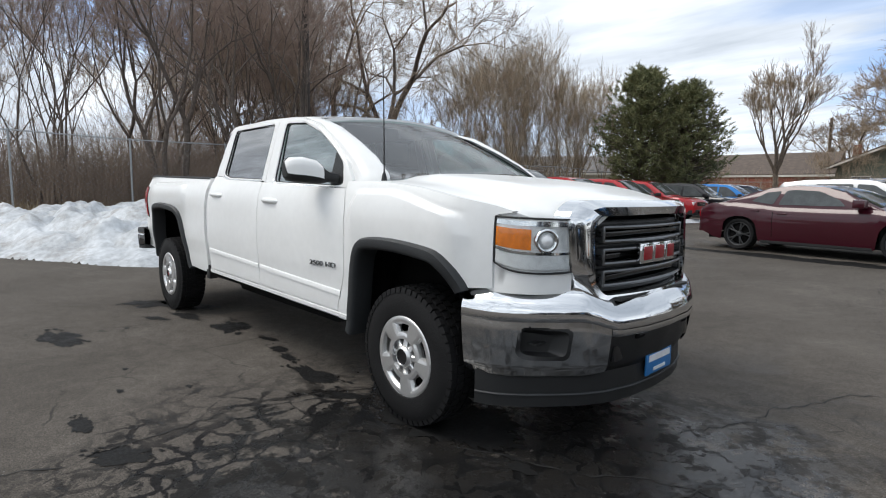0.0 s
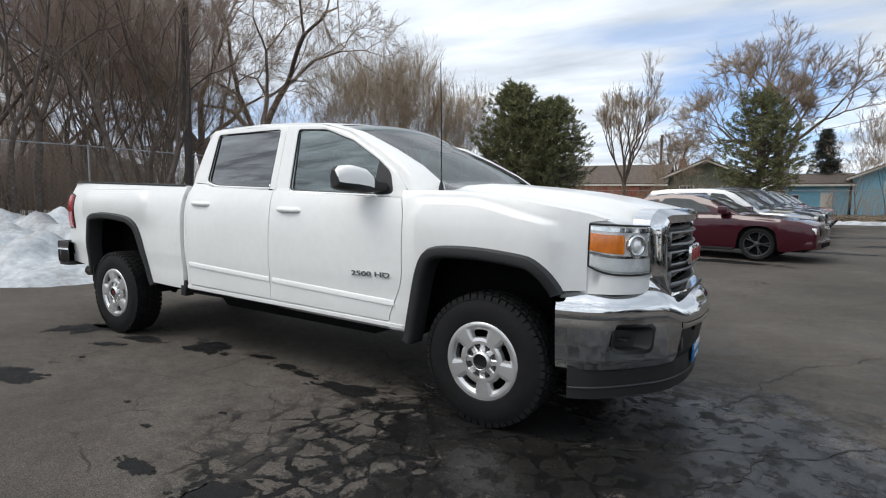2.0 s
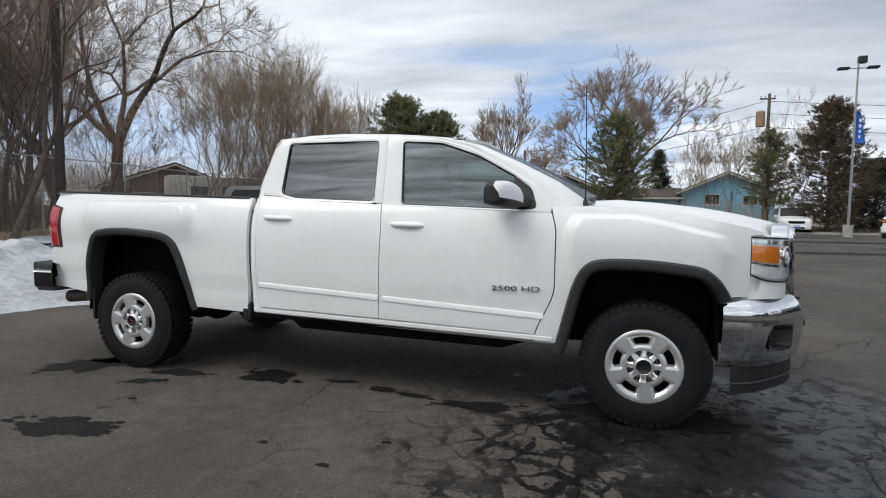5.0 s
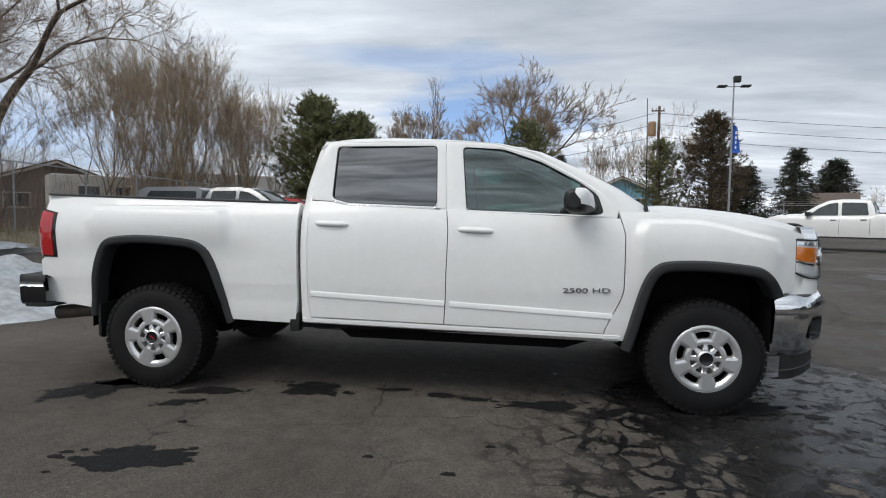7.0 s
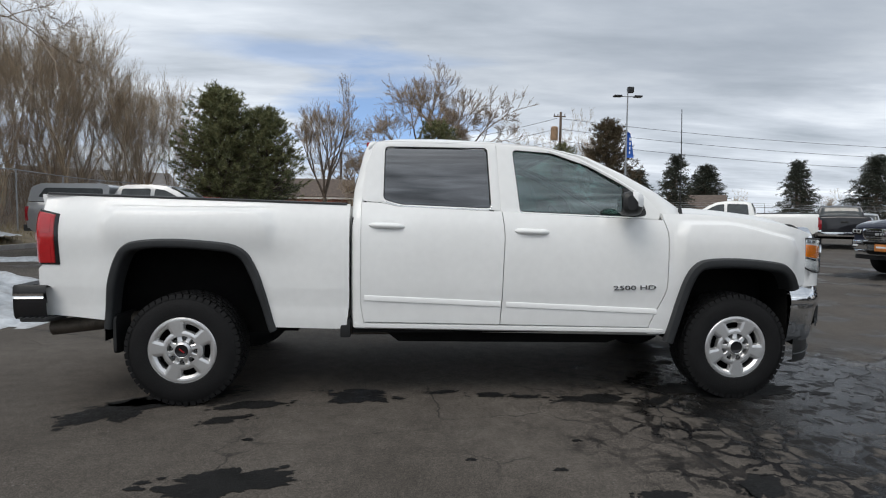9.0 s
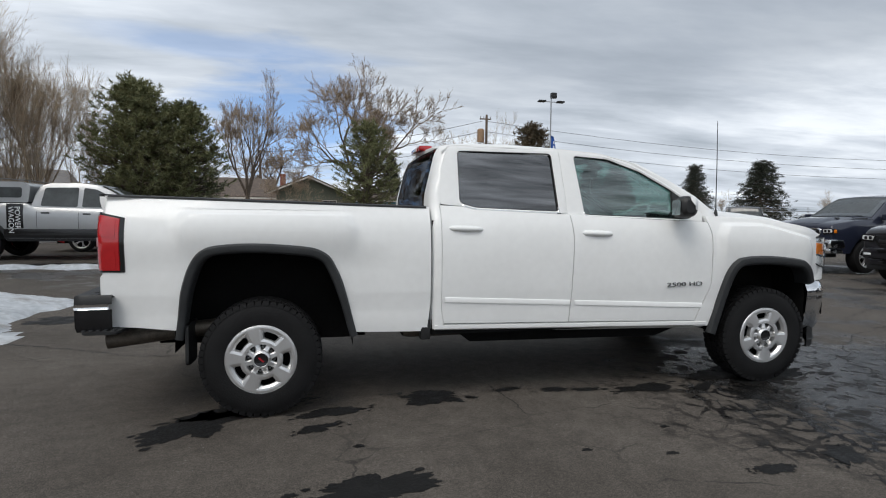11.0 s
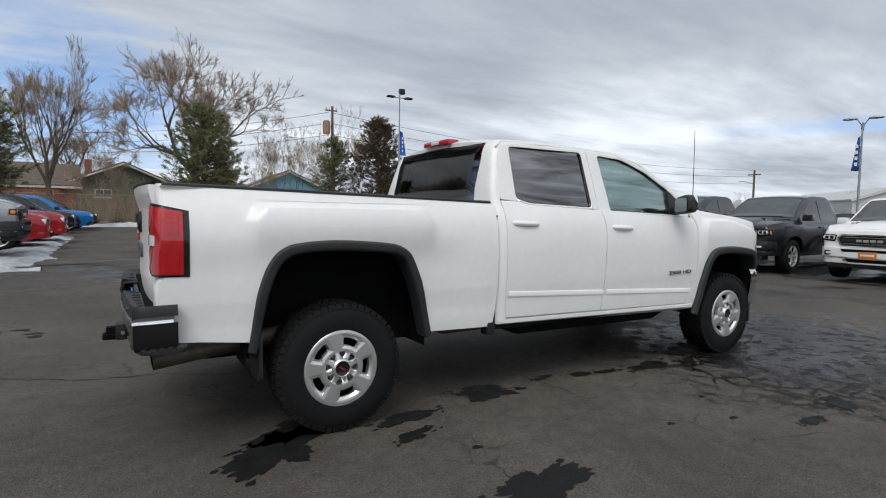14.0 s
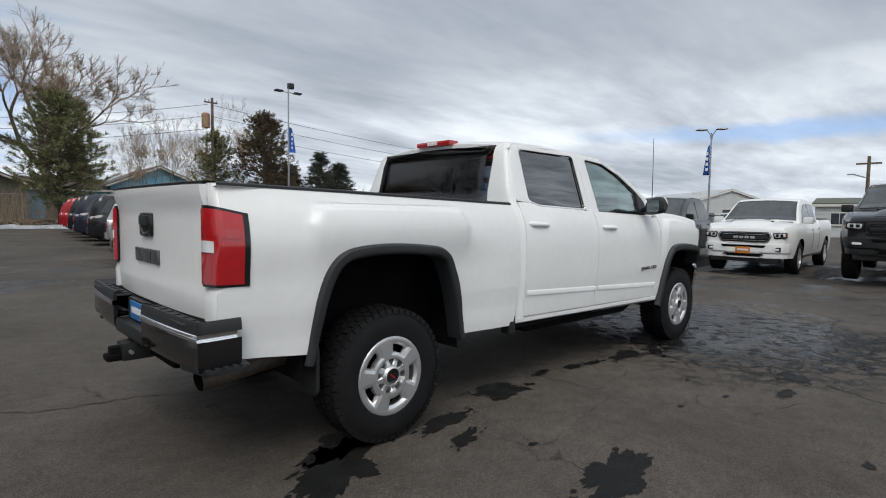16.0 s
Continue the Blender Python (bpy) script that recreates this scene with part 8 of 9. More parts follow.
def vehicle(name, label, category, m, wb, W, R, rear, front, sill, belt, roof, wins, ws, bl, body, tyre_w=0.24, rimr=None, spokes=5, rim_mat=None, clad=None, face="car", plate=None, tumble=0.20, arch_gap=0.07,
            roof_mat=None, bed=None, group="parked vehicles", lights=True, two_tone=None):
    """A parked vehicle, nose to +x, standing on z = 0, its origin midway between the axles.
    belt: top edge of the lower body; roof: outline of the cabin; wins: side windows; ws, bl: the windscreen's and back window's x and z at foot and head."""
    car = thing(name, label, category, m, group)
    rimr = rimr or R * 0.66
    rim_mat = rim_mat or M_ALU
    L0, L1 = rear, front

    def wid(x):
        k0, k1 = step01(L0 + 0.55, L0, x), step01(L1 - 0.75, L1, x)
        return W * (1 - 0.10 * k0 ** 2 - 0.16 * k1 ** 2)

    def bottom(x):
        z = sill + 0.10 * step01(L1 - 0.55, L1, x) * (0 if face == "truck" else 1) + 0.16 * step01(L0 + 0.6, L0, x)
        for c in (-wb / 2, wb / 2):
            d = abs(x - c) / (R + arch_gap)
            if d < 1:
                z = max(z, R + (R + arch_gap) * (1 - d ** 2.6) ** (1 / 2.3) * 0.98)
        return z

    def side_y(x, z, zt, zb0):
        u = (z - sill) / max(0.05, zt - sill)
        return wid(x) * (0.945 + 0.055 * math.sin(min(1, max(0, u)) * math.pi * 0.80) - 0.045 * step01(0.86, 1.0, u))
    xs = sorted(set([round(x, 4) for x in fine_span(L0 + 0.03, L1 - 0.03, 0.055)] + [L0, L0 + 0.012, L1 - 0.012, L1]))
    rows = []
    for x in xs:
        e = 0.0
        if x <= L0 + 0.012 or x >= L1 - 0.012:
            e = 0.05 if x in (L0, L1) else 0.018
        zt = smooth_list(belt, x) - e
        zb = min(bottom(x) + e, zt - 0.05)
        right = []
        for k in range(11):
            z = zb + (zt - zb) * k / 10
            right.append((x, -(side_y(x, z, zt, zb) - e), z))
        wt = -right[-1][1]
        top = [(x, wt * q, zt + 0.028 * (1 - q * q) * 1.2 + 0.004) for q in span(-0.93, 0.93, 10)]
        left = [(p[0], -p[1], p[2]) for p in right[::-1]]
        rows.append(right + top + left)
    v, f = grid(rows)
    n = len(rows[0])
    f.append(tuple(range(n - 1, -1, -1)))
    f.append(tuple(range((len(rows) - 1) * n, len(rows) * n)))
    mesh_ob("body", v, f, body, car, True, "", 42)
    # underside and wheel wells
    boxpart("underside", (L0 + 0.25, L1 - 0.2, -W * 0.86, W * 0.86, sill + 0.01, sill + 0.12), M_UNDER, car)
    for c in (-wb / 2, wb / 2):
        boxpart("wheel_well", (c - R - arch_gap + 0.02, c + R + arch_gap - 0.02, -W * 0.90, W * 0.90, sill + 0.02, R + (R + arch_gap) * 0.93), M_UNDER, car)

    def cab_y(x, z):
        zb = smooth_list(belt, x)
        return wid(x) * 0.925 - tumble * max(0, z - zb) - 0.02

    # cabin
    rx0, rx1 = roof[0][0], roof[-1][0]
    rows = []
    for x in sorted(set(fine_span(rx0, rx1, 0.07) + [p[0] for p in roof])):
        zt = lerp_list(roof, x)
        zb = smooth_list(belt, x) - 0.02
        zt = max(zt, zb + 0.01)
        r = []
        for k in range(7):
            z = zb + (zt - zb) * k / 6
            r.append((x, -cab_y(x, z) + (0.035 * (k / 6) ** 6), z))
        wt = -r[-1][1]
        top = [(x, wt * q, zt + 0.035 * (1 - q * q)) for q in span(-0.94, 0.94, 10)]
        rows.append(r + top + [(p[0], -p[1], p[2]) for p in r[::-1]])
    v, f = grid(rows)
    mesh_ob("cabin", v, f, roof_mat or body, car, True, "", 40)
    for poly in wins:
        for s in (-1, 1):
            pl = round_poly(poly, 0.05)
            nn = len(pl)
            vs = [(x, s * (cab_y(x, z) + 0.007), z) for x, z in pl] + [(x, s * (cab_y(x, z) - 0.02), z) for x, z in pl]
            mesh_ob("side_window", vs, [tuple(range(nn)), tuple(range(2 * nn - 1, nn - 1, -1))] + [(i, nn + i, nn + (i + 1) % nn, (i + 1) % nn) for i in range(nn)], M_FARGLASS, car, False, "dark side window")
    for nm, (xa, za, xb, zb_), sg in (("windscreen", ws, 1), ("back_window", bl, -1)):
        rows = []
        for k in range(7):
            u = 0.06 + 0.88 * k / 6
            x, z = xa + (xb - xa) * u, za + (zb_ - za) * u
            zr = lerp_list(roof, x)
            hw = cab_y(x, zr) - 0.075
            rows.append([(x + sg * 0.010, hw * q, zr + 0.035 * (1 - q * q) + 0.010) for q in span(-1, 1, 8)])
        v, f = shell(rows, (0, 0, -1), 0.008)
        mesh_ob(nm, v, f, M_FARGLASS, car, True, "dark glass")
    for s in (-1, 1):
        for c in (-wb / 2, wb / 2):
            small_wheel(car, c, s * (W * 0.975), R, tyre_w, rimr, spokes, rim_mat, s)
            if clad:
                rr = []
                for k in range(25):
                    a = math.pi * (k / 24)
                    x = c - (R + arch_gap) * math.cos(a)
                    z = max(bottom(x), sill + 0.02)
                    y = side_y(x, z, smooth_list(belt, x), 0)
                    dx, dz = -math.cos(a), max(0.12, math.sin(a))
                    rr.append([(x + dx * o, s * (y + h), z + dz * o) for o, h in ((0.085, 0.0), (0.07, 0.022), (0.0, 0.026), (-0.02, -0.05))])
                v, f = grid(rr)
                mesh_ob("arch_trim", v, f, clad, car, True, "dark wheel-arch trim", 50)
        # mirror, door handles, sill
        xm = ws[0] - 0.30
        zm = smooth_list(belt, xm) + 0.10
        ym = s * (wid(xm) * 0.93)
        bm = bmesh.new()
        box(bm, xm - 0.10, xm + 0.10, min(ym, ym + s * 0.20), max(ym, ym + s * 0.20), zm - 0.07, zm + 0.09, 0.03)
        part("mirror", bm, clad or body, car, "", True)
        for pl in wins[:2]:
            xc = min(p[0] for p in pl) + 0.14
            zc = smooth_list(belt, xc) - 0.13
            boxpart("door_handle", (xc - 0.09, xc + 0.09, s * side_y(xc, zc, smooth_list(belt, xc), 0) - 0.02, s * side_y(xc, zc, smooth_list(belt, xc), 0) + 0.025, zc - 0.018, zc + 0.018), clad or body, car, 0.008)
            xe = min(p[0] for p in pl) - 0.05
            pts = [(xe, s * (side_y(xe, z, smooth_list(belt, xe), 0) + 0.0015), z) for z in span(sill + 0.12, smooth_list(belt, xe) - 0.02, 6)]
            if bottom(xe) < sill + 0.15:
                tubepart("door_seam", pts, 0.005, M_UNDER, car, 4)
        boxpart("sill", (-wb / 2 + R + 0.1, wb / 2 - R - 0.1, s * W * 0.92 - 0.03, s * W * 0.92 + 0.03, sill - 0.03, sill + 0.07), clad or M_PLASTIC, car, 0.015)
    if bed:
        x0, x1 = bed
        boxpart("bed_cover", (x0, x1, -W * 0.84, W * 0.84, smooth_list(belt, (x0 + x1) / 2) + 0.02, smooth_list(belt, (x0 + x1) / 2) + 0.05), M_PLASTIC, car, 0.01)
    # nose and tail
    zh = smooth_list(belt, L1 - 0.12)
    zt = smooth_list(belt, L0 + 0.1)
    wf, wr = wid(L1), wid(L0)
    if face == "truck":
        bright = clad or (M_CHROME if body is not M_BLACK else M_GLOSSBLK)
        bmat = body if two_tone is None else two_tone
        bz = sill + 0.0
        # hood: raised middle with soft shoulders, and two dark vents
        rows = []
        for x in span(ws[0] - 0.02, L1 - 0.06, 12):
            zt_ = smooth_list(belt, x)
            k = step01(L1 - 0.05, L1 - 0.45, x)
            rows.append([(x, y, zt_ + 0.034 * (1 - (y / wf) ** 2) + 0.006 + (0.038 * k + 0.004) * step01(0.60 * wf, 0.44 * wf, abs(y)) - 0.02 * step01(0.58 * wf, 0.66 * wf, abs(y))) for y in span(-0.66 * wf, 0.66 * wf, 22)])
        v, f = shell(rows, (0, 0, -1), 0.03)
        mesh_ob("hood_bulge", v, f, body, car, True, "", 50)
        boxpart("cowl", (ws[0] - 0.10, ws[0] + 0.06, -W * 0.76, W * 0.76, smooth_list(belt, ws[0]) + 0.012, smooth_list(belt, ws[0]) + 0.046), M_PLASTIC, car, 0.012, "black cowl")
        for s in (-1, 1):
            prismpart("hood_vent", [(L1 - 0.75, s * wf * 0.52), (L1 - 0.62, s * wf * 0.56), (L1 - 0.60, s * wf * 0.40), (L1 - 0.66, s * wf * 0.38)], "z", smooth_list(belt, L1 - 0.68) + 0.02, smooth_list(belt, L1 - 0.68) + 0.072, M_PLASTIC, car, 0.004)
            tubepart("wiper", [(ws[0] + 0.02, s * 0.30 - 0.28, smooth_list(belt, ws[0]) + 0.075), (ws[0] - 0.05, s * 0.30, smooth_list(belt, ws[0]) + 0.105), (ws[0] - 0.06, s * 0.30 + 0.26, smooth_list(belt, ws[0]) + 0.11)], 0.008, M_PLASTIC, car, 5)
        # grille: bright rim, dark field, slim bars and a row of badge blocks
        gp = [(-0.66, zh - 0.10), (0.66, zh - 0.10), (0.70, zh - 0.20), (0.60, zh - 0.37), (-0.60, zh - 0.37), (-0.70, zh - 0.20)]
        prismpart("grille_rim", round_poly([(y * wf, z) for y, z in gp], 0.05), "x", L1 - 0.04, L1 + 0.030, bright, car, 0.012, "bright grille rim" if bright is M_CHROME else "dark grille rim")
        prismpart("grille", round_poly([(y * wf * 0.93, zh - 0.235 + (z - zh + 0.235) * 0.80) for y, z in gp], 0.04), "x", L1 - 0.02, L1 + 0.036, M_GLOSSBLK, car, 0.004, "black grille")
        for z in (zh - 0.165, zh - 0.305):
            boxpart("grille_bar", (L1 + 0.03, L1 + 0.042, -wf * 0.55, wf * 0.55, z - 0.007, z + 0.007), bright, car, 0.003)
        if two_tone is M_CHROME:
            boxpart("grille_cross", (L1 + 0.03, L1 + 0.060, -0.055, 0.055, zh - 0.355, zh - 0.115), M_CHROME, car, 0.012, "chrome upright in the grille")
        boxpart("badge_bar", (L1 + 0.03, L1 + 0.044, -wf * 0.60, wf * 0.60, zh - 0.268, zh - 0.202), M_PLASTIC, car, 0.004)
        for y0 in (-0.18, -0.06, 0.06, 0.18):
            boxpart("badge_block", (L1 + 0.042, L1 + 0.052, y0 - 0.048, y0 + 0.048, zh - 0.262, zh - 0.208), M_ALU, car, 0.006)
        # bumper: a bowed bar, a dark mouth and a skid lip
        plan = [(L1 - 0.34, 1.10), (L1 - 0.12, 1.08), (L1 + 0.02, 0.98), (L1 + 0.085, 0.78), (L1 + 0.115, 0.40)]
        plan = [(x, -y * wf) for x, y in plan] + [(x, y * wf) for x, y in plan[::-1]]
        prismpart("front_bumper", plan, "z", bz + 0.13, bz + 0.34, bmat, car, 0.025, "front bumper")
        prismpart("lower_bumper", [(x - 0.03, y * 0.97) for x, y in plan], "z", bz + 0.00, bz + 0.125, bmat if clad is None else M_PLASTIC, car, 0.02, "lower bumper")
        prismpart("upper_mouth", round_poly([(-wf * 0.58, bz + 0.305), (wf * 0.58, bz + 0.305), (wf * 0.52, bz + 0.245), (-wf * 0.52, bz + 0.245)], 0.02), "x", L1 + 0.02, L1 + 0.1155, M_UNDER, car, 0.002, "dark bumper slot")
        prismpart("lower_mouth", round_poly([(-wf * 0.50, bz + 0.105), (wf * 0.50, bz + 0.105), (wf * 0.42, bz + 0.03), (-wf * 0.42, bz + 0.03)], 0.02), "x", L1 + 0.0, L1 + 0.092, M_UNDER, car, 0.002, "dark lower intake")
        for s in (-1, 1):
            # slim swept headlight: dark bucket, two bright cells and a light strip
            prismpart("headlight_bucket", round_poly([(s * wf * 0.70, zh - 0.115), (s * wf * 1.03, zh - 0.105), (s * wf * 1.05, zh - 0.235), (s * wf * 0.74, zh - 0.265)], 0.03), "x", L1 - 0.13, L1 + 0.010, M_GLOSSBLK, car, 0.012, "dark headlight bucket")
            hl = prismpart("headlight", round_poly([(s * wf * 0.73, zh - 0.135), (s * wf * 1.00, zh - 0.125), (s * wf * 1.02, zh - 0.205), (s * wf * 0.76, zh - 0.225)], 0.025), "x", L1 - 0.11, L1 + 0.015, M_LAMPBOWL, car, 0.008, "clear headlight")
            for k in (0, 1):
                boxpart("lamp_cell", (L1 + 0.010, L1 + 0.020, s * wf * (0.815 + 0.11 * k) - 0.030, s * wf * (0.815 + 0.11 * k) + 0.030, zh - 0.205, zh - 0.145), M_GLOSSBLK, hl, 0.012, "dark projector cell")
            boxpart("indicator", (L1 - 0.10, L1 - 0.012, s * wf * 1.035 - 0.014, s * wf * 1.035 + 0.014, zh - 0.22, zh - 0.14), M_AMBER, car, 0.006, "amber side marker")
            boxpart("fog_bezel", (L1 - 0.03, L1 + 0.080, s * wf * 0.80 - 0.125, s * wf * 0.80 + 0.105, bz + 0.165, bz + 0.265), M_PLASTIC, car, 0.02, "black fog-lamp bezel")
            boxpart("fog_lamp", (L1 + 0.03, L1 + 0.090, s * wf * 0.80 - 0.085, s * wf * 0.80 + 0.075, bz + 0.190, bz + 0.238), M_CLEARLENS, car, 0.012, "clear fog lamp")
            tubepart("tow_hook", [(L1 + 0.04, s * 0.36, bz + 0.06), (L1 + 0.12, s * 0.36, bz + 0.07), (L1 + 0.12, s * 0.42, bz + 0.07), (L1 + 0.04, s * 0.42, bz + 0.06)], 0.012, M_PLASTIC, car, 6)
            boxpart("tail_light", (L0 - 0.015, L0 + 0.12, s * wr * 0.93 - 0.07, s * wr * 0.93 + 0.06, zt - 0.52, zt - 0.12), M_REDLENS2, car, 0.02, "red tail-light")
        prismpart("rear_bumper", [(L0 + 0.15, -wr), (L0 - 0.10, -wr * 0.95), (L0 - 0.12, 0), (L0 - 0.10, wr * 0.95), (L0 + 0.15, wr)], "z", sill + 0.12, sill + 0.30, M_CHROME if two_tone is None else two_tone, car, 0.02, "rear bumper")
        boxpart("tailgate_handle", (L0 - 0.02, L0 + 0.02, -0.12, 0.12, zt - 0.24, zt - 0.15), M_PLASTIC, car, 0.012)
        zp = bz + 0.12
        boxpart("air_dam", (L1 - 0.30, L1 + 0.02, -wf * 0.88, wf * 0.88, bz - 0.10, bz + 0.01), M_PLASTIC, car, 0.02)
    else:
        prismpart("grille", round_poly([(-wf * 0.60, zh - 0.07), (wf * 0.60, zh - 0.07), (wf * 0.52, zh - 0.24), (-wf * 0.52, zh - 0.24)], 0.04), "x", L1 - 0.04, L1 + 0.012, M_GLOSSBLK, car, 0.01, "black grille")
        prismpart("front_bumper", [(L1 - 0.4, -wf * 1.10), (L1 - 0.05, -wf * 1.0), (L1 + 0.055, -wf * 0.5), (L1 + 0.055, wf * 0.5), (L1 - 0.05, wf * 1.0), (L1 - 0.4, wf * 1.10)], "z", sill + 0.06, sill + 0.26, clad or body, car, 0.03, "front bumper")
        boxpart("lower_intake", (L1 + 0.0, L1 + 0.062, -wf * 0.55, wf * 0.55, sill + 0.10, sill + 0.20), M_UNDER, car, 0.01)
        for s in (-1, 1):
            boxpart("headlight", (L1 - 0.30, L1 - 0.008, s * wf * 0.80 - 0.16, s * wf * 0.80 + 0.19, zh - 0.21, zh - 0.06), M_LAMPBOWL, car, 0.03, "clear headlight")
            boxpart("tail_light", (L0 - 0.012, L0 + 0.20, s * wr * 0.80 - 0.16, s * wr * 0.80 + 0.17, zt - 0.26, zt - 0.10), M_REDLENS2, car, 0.02, "red tail-light")
        prismpart("rear_bumper", [(L0 + 0.3, -wr * 1.03), (L0 - 0.02, -wr * 0.95), (L0 - 0.06, 0), (L0 - 0.02, wr * 0.95), (L0 + 0.3, wr * 1.03)], "z", sill + 0.14, sill + 0.34, clad or body, car, 0.03, "rear bumper")
        zp = sill + 0.16
    if plate is not None:
        pl = boxpart("front_plate", (L1 + 0.10, L1 + 0.118, -0.16, 0.16, zp - 0.02, zp + 0.14), plate, car, 0.003, "dealer plate with pale bars")
        boxpart("plate_bar", (L1 + 0.118, L1 + 0.121, -0.12, 0.12, zp + 0.05, zp + 0.09), M_LETTER, pl)
    return car


def coupe(m, label, body):
    return vehicle("coupe", label, "car", m, 2.95, 0.955, 0.355, -2.47, 2.52, 0.22,
                   [(-2.47, 0.92), (-2.2, 1.02), (-1.6, 1.06), (-1.2, 1.02), (-0.7, 0.965), (0.2, 0.955), (1.0, 0.965), (1.6, 0.93), (2.2, 0.86), (2.52, 0.76)],
                   [(-1.95, 1.05), (-1.35, 1.25), (-0.95, 1.37), (-0.45, 1.42), (0.05, 1.40), (0.45, 1.29), (1.15, 0.96)],
                   [[(-0.72, 1.02), (0.52, 1.02), (0.38, 1.15), (0.02, 1.31), (-0.40, 1.335), (-0.60, 1.32)], [(-1.28, 1.09), (-0.82, 1.02), (-0.70, 1.31), (-0.98, 1.28)]],
                   (1.10, 0.98, 0.10, 1.39), (-1.90, 1.07, -0.90, 1.38), body, 0.25, 0.265, 5, M_FLARE, None, "car", None, 0.30, 0.05)


def suv(m, label, body, s=1.0, clad=None, plate=None, rim=None, name="suv"):
    return vehicle(name, label, "car", m, 2.95, 0.95, 0.37, -2.42, 2.50, 0.26,
                   [(-2.42, 0.98), (-2.0, 1.06), (-1.0, 1.05), (0.8, 1.02), (1.3, 1.05), (1.9, 1.02), (2.35, 0.94), (2.5, 0.82)],
                   [(-2.40, 1.02), (-2.22, 1.45), (-2.0, 1.68), (-1.5, 1.74), (-0.4, 1.76), (0.25, 1.71), (0.55, 1.60), (1.35, 1.05)],
                   [[(-0.15, 1.08), (0.90, 1.08), (0.55, 1.40), (0.25, 1.60), (-0.12, 1.63)], [(-1.15, 1.09), (-0.24, 1.08), (-0.22, 1.63), (-1.12, 1.63)], [(-2.05, 1.14), (-1.26, 1.10), (-1.23, 1.62), (-1.80, 1.58)]],
                   (1.32, 1.08, 0.30, 1.70), (-2.38, 1.06, -2.08, 1.62), body, 0.24, 0.25, 5, rim or M_ALU, clad, "car", plate, 0.20, 0.06)


def pickup(m, label, body, plate=None, clad=None, R=0.40, lift=0.0, rim=None, two_tone=None, topper=False, name="pickup_truck"):
    k = lift
    roof = [(-0.78, 1.28 + k), (-0.72, 1.58 + k), (-0.62, 1.79 + k), (-0.40, 1.86 + k), (0.30, 1.875 + k), (0.68, 1.83 + k), (1.00, 1.68 + k), (1.62, 1.26 + k)]
    return vehicle(name, label, "pickup truck", m, 3.70, 1.0, R, -3.02, 2.86, 0.42 + k,
                   [(-3.02, 1.34 + k), (-0.85, 1.33 + k), (-0.7, 1.24 + k), (1.2, 1.20 + k), (1.7, 1.25 + k), (2.3, 1.22 + k), (2.75, 1.14 + k), (2.86, 1.08 + k)],
                   roof, [[(0.35, 1.26 + k), (1.32, 1.25 + k), (0.98, 1.55 + k), (0.66, 1.72 + k), (0.38, 1.76 + k)], [(-0.58, 1.28 + k), (0.25, 1.26 + k), (0.26, 1.765 + k), (-0.50, 1.745 + k)]],
                   (1.60, 1.30 + k, 0.70, 1.82 + k), (-0.77, 1.32 + k, -0.62, 1.78 + k), body, 0.26, R * 0.62, 6, rim or M_ALU, clad, "truck", plate, 0.25, 0.09, bed=(-2.98, -0.86), two_tone=two_tone)


def at(x, y, turn, s=1.0):
    return pose(x, y, lot_height(x, y), 0, 0, turn) @ Matrix.Diagonal((s, s, s, 1))


coupe(at(1.78, 10.90, -11.8), "glossy maroon two-door muscle car on the wet lot", M_MAROON)
gp = pickup(at(-7.80, 11.85, 0), "silver and black lifted pickup with a matching bed topper", M_SILVER, None, M_FLARE, 0.43, 0.10, M_GLOSSBLK, M_FLARE)
# topper over its bed, with windows
v, f = prism(round_poly([(-2.98, 1.46), (-0.86, 1.46), (-0.80, 1.90), (-1.0, 1.98), (-2.6, 1.96), (-2.86, 1.86)], 0.06), "y", -0.86, 0.86)
tp = mesh_ob("bed_topper", v, f, M_SILVER, gp, True, "silver fibreglass bed topper", 40)
for s in (-1, 1):
    vs, fs = prism(round_poly([(-2.70, 1.58), (-1.0, 1.58), (-0.98, 1.84), (-2.5, 1.84)], 0.06), "y", s * 0.862 - 0.01, s * 0.862 + 0.01)
    mesh_ob("topper_window", vs, fs, M_FARGLASS, tp)
    boxpart("lower_cladding", (-1.35, 1.35, s * 0.985 - 0.012, s * 0.985 + 0.012, 0.56, 0.80), M_GLOSSBLK, gp, 0.006, "black lower door cladding")
    boxpart("bed_graphic", (-1.28, -0.92, s * 0.990 - 0.012, s * 0.990 + 0.012, 0.82, 1.42), M_GLOSSBLK, gp, 0.004, "black bed-side graphic")
    rot = Matrix.Translation((-1.14, s * 1.005, 1.38)) @ Matrix.Rotation(radians(90), 4, 'Y') @ (Matrix.Rotation(radians(90), 4, 'X') if s < 0 else Matrix.Rotation(radians(-90), 4, 'X'))
    for k, word in enumerate(("POWER", "WAGON")):
        tm = Matrix.Translation((-1.09 - 0.14 * k, s * 1.006, 1.36)) @ Matrix.Rotation(radians(90), 4, 'Y') @ Matrix.Rotation(radians(90), 4, 'X')
        if s < 0:
            text_mesh("graphic_word", word, 0.165, tm, M_LETTER, gp, 0.002)
suv(at(-7.2, 15.0, 0), "red hatchback parked in the row", M_RED)
suv(at(-7.0, 18.0, 0), "red estate car parked beside another red one", M_RED)
suv(at(-7.3, 21.4, 0), "red and black off-road car in the snowy row", M_RED, clad=M_PLASTIC)
suv(at(-7.2, 26.5, 0), "black car with dark windows in the row", M_BLACK)
suv(at(-6.6, 29.8, 0), "bright blue compact off-roader with black trim", M_BLUE, clad=M_PLASTIC, rim=M_GLOSSBLK)
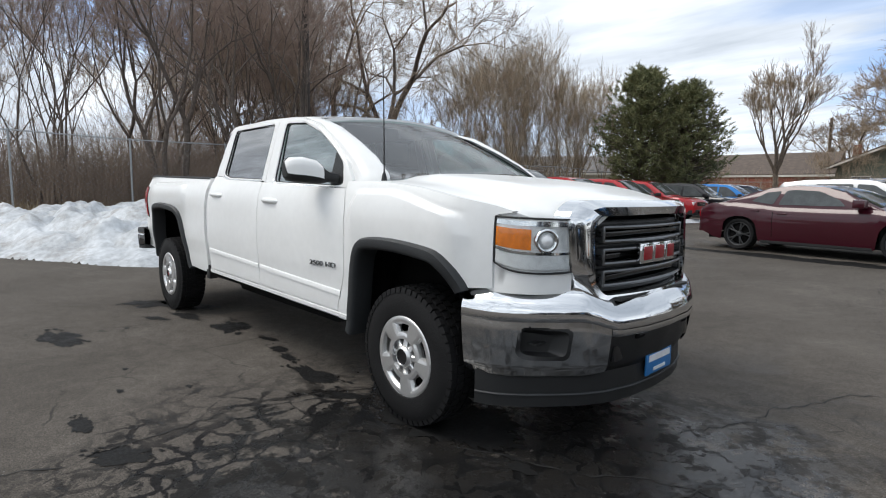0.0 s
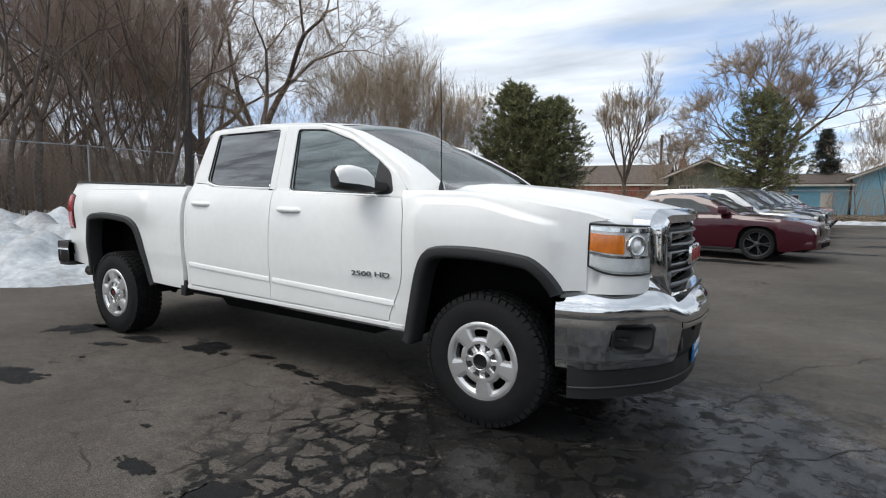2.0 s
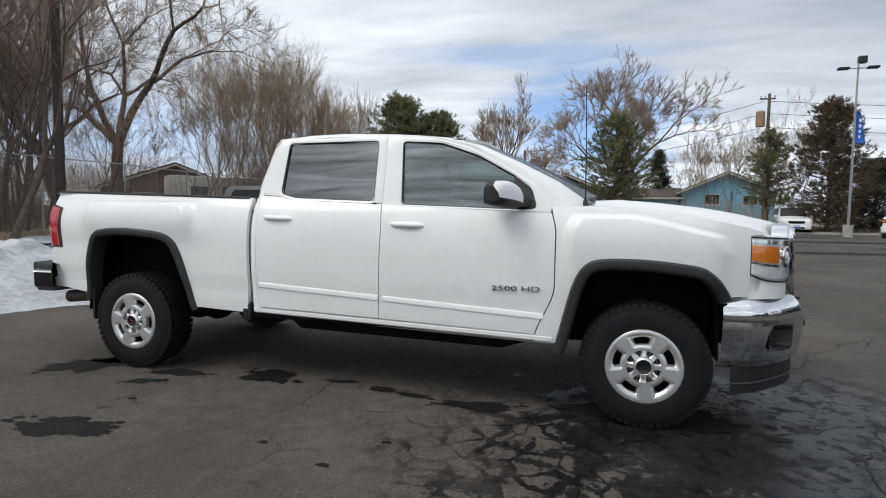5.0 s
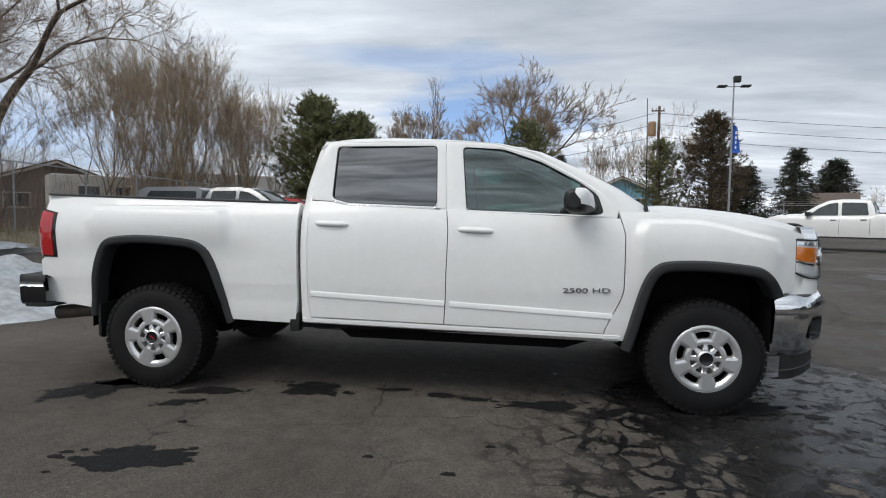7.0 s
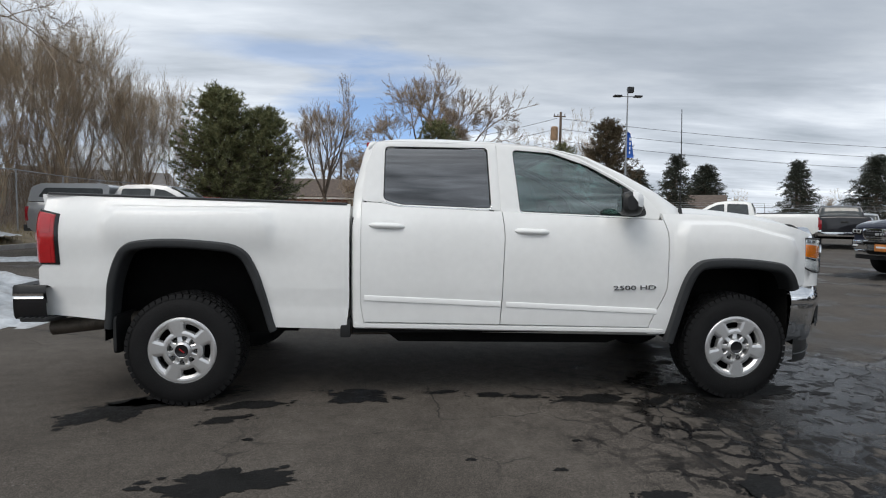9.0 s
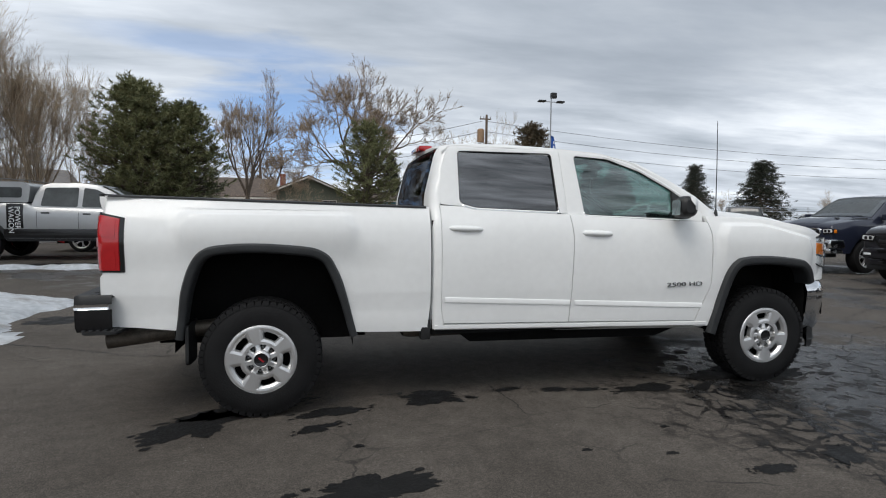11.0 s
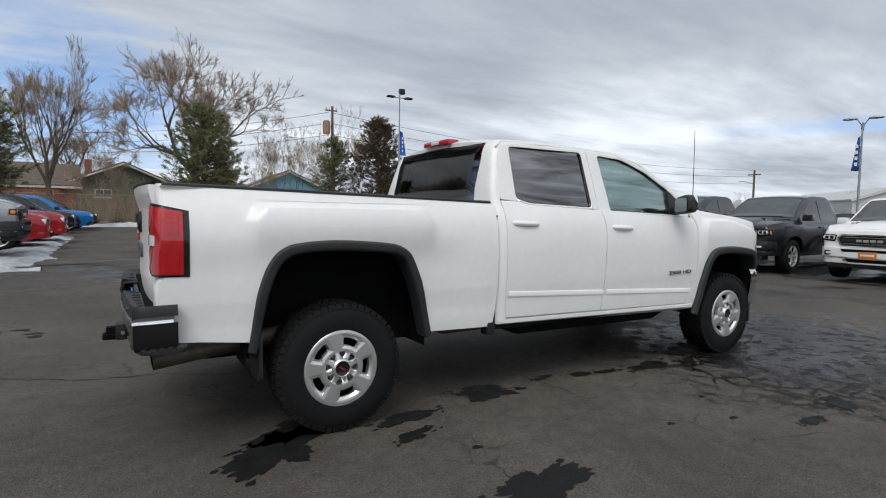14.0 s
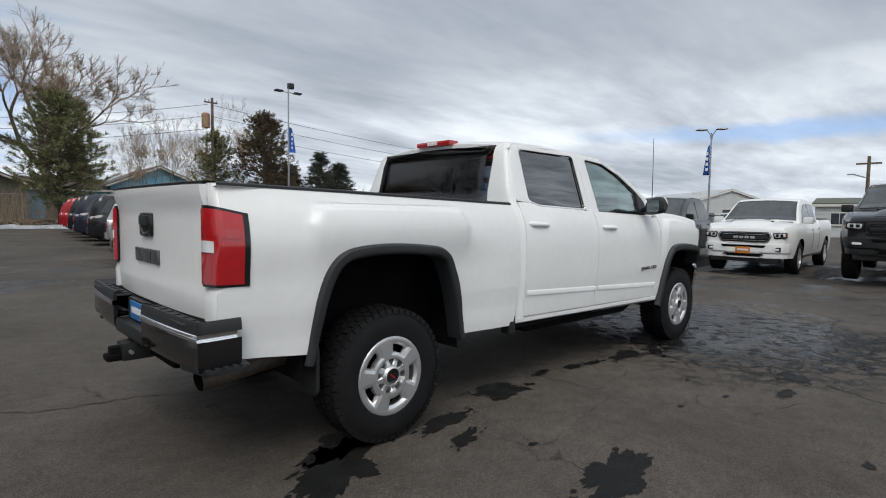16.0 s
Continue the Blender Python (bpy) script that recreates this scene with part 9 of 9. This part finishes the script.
suv(at(-6.5, 32.9, 0), "dark grey off-roader beside a blue one", M_NAVY, clad=M_PLASTIC)
suv(at(2.0, 14.0, -11, 0.90), "pale silver estate car parked beside the coupe", M_SILVER)
suv(at(2.25, 17.1, -11, 0.95), "black off-roader parked in the middle row", M_BLACK, clad=M_PLASTIC)
suv(at(2.5, 20.1, -11), "dark grey car parked in the middle row", M_NAVY)
suv(at(2.8, 23.1, -11), "black car parked in the middle row", M_BLACK)
suv(at(3.1, 26.1, -11), "red car parked in the middle row", M_RED)
suv(at(3.4, 29.1, -11), "bright red car at the end of the middle row", M_RED)
pickup(at(12.5, 0.92, 183, 0.96), "white pickup with a chrome grille and orange plate", M_WHITE, M_PLATEORANGE)
pickup(at(12.5, 3.7, 183), "glossy black pickup with a blue plate", M_BLACK, M_PLATEBLUE)
pickup(at(13.3, 6.85, 183), "dark blue heavy pickup with chrome bumper and orange plate", M_NAVY, M_PLATEORANGE, None, 0.42, 0.08, None, M_CHROME)
pickup(at(11.7, -1.98, 183), "lifted black pickup with black grille", M_BLACK, M_PLATEBLUE, M_PLASTIC, 0.45, 0.14, M_GLOSSBLK, M_PLASTIC)
pickup(at(14.2, 18.1, 143), "white crew-cab pickup with black wheel arches", M_WHITE, None, M_FLARE, 0.44, 0.10)
pickup(at(19.6, 18.7, 53), "black pickup seen from behind, chrome bumper", M_BLACK, None)
suv(at(14.6, 44.0 - 3.5, 262, 1.08), "white full-size family car with a chrome grille", M_WHITE, plate=M_PLATEBLUE)
rg = random.Random(9)
for k in range(11):
    col = (M_WHITE, M_BLACK, M_SILVER, M_CREAM, M_NAVY, M_WHITE, M_RED, M_SILVER, M_BLACK, M_WHITE, M_CREAM)[k]
    suv(at(25 + 3.7 * k, 36 - 2.1 * k, 60 + rg.uniform(-4, 4)), ("parked car in the far fenced row, pale paint" if col in (M_WHITE, M_SILVER, M_CREAM) else "parked car in the far fenced row, dark or red paint"), col)
pickup(at(13.5, -6.2, 183), "dark pickup at the end of the facing row", M_NAVY)
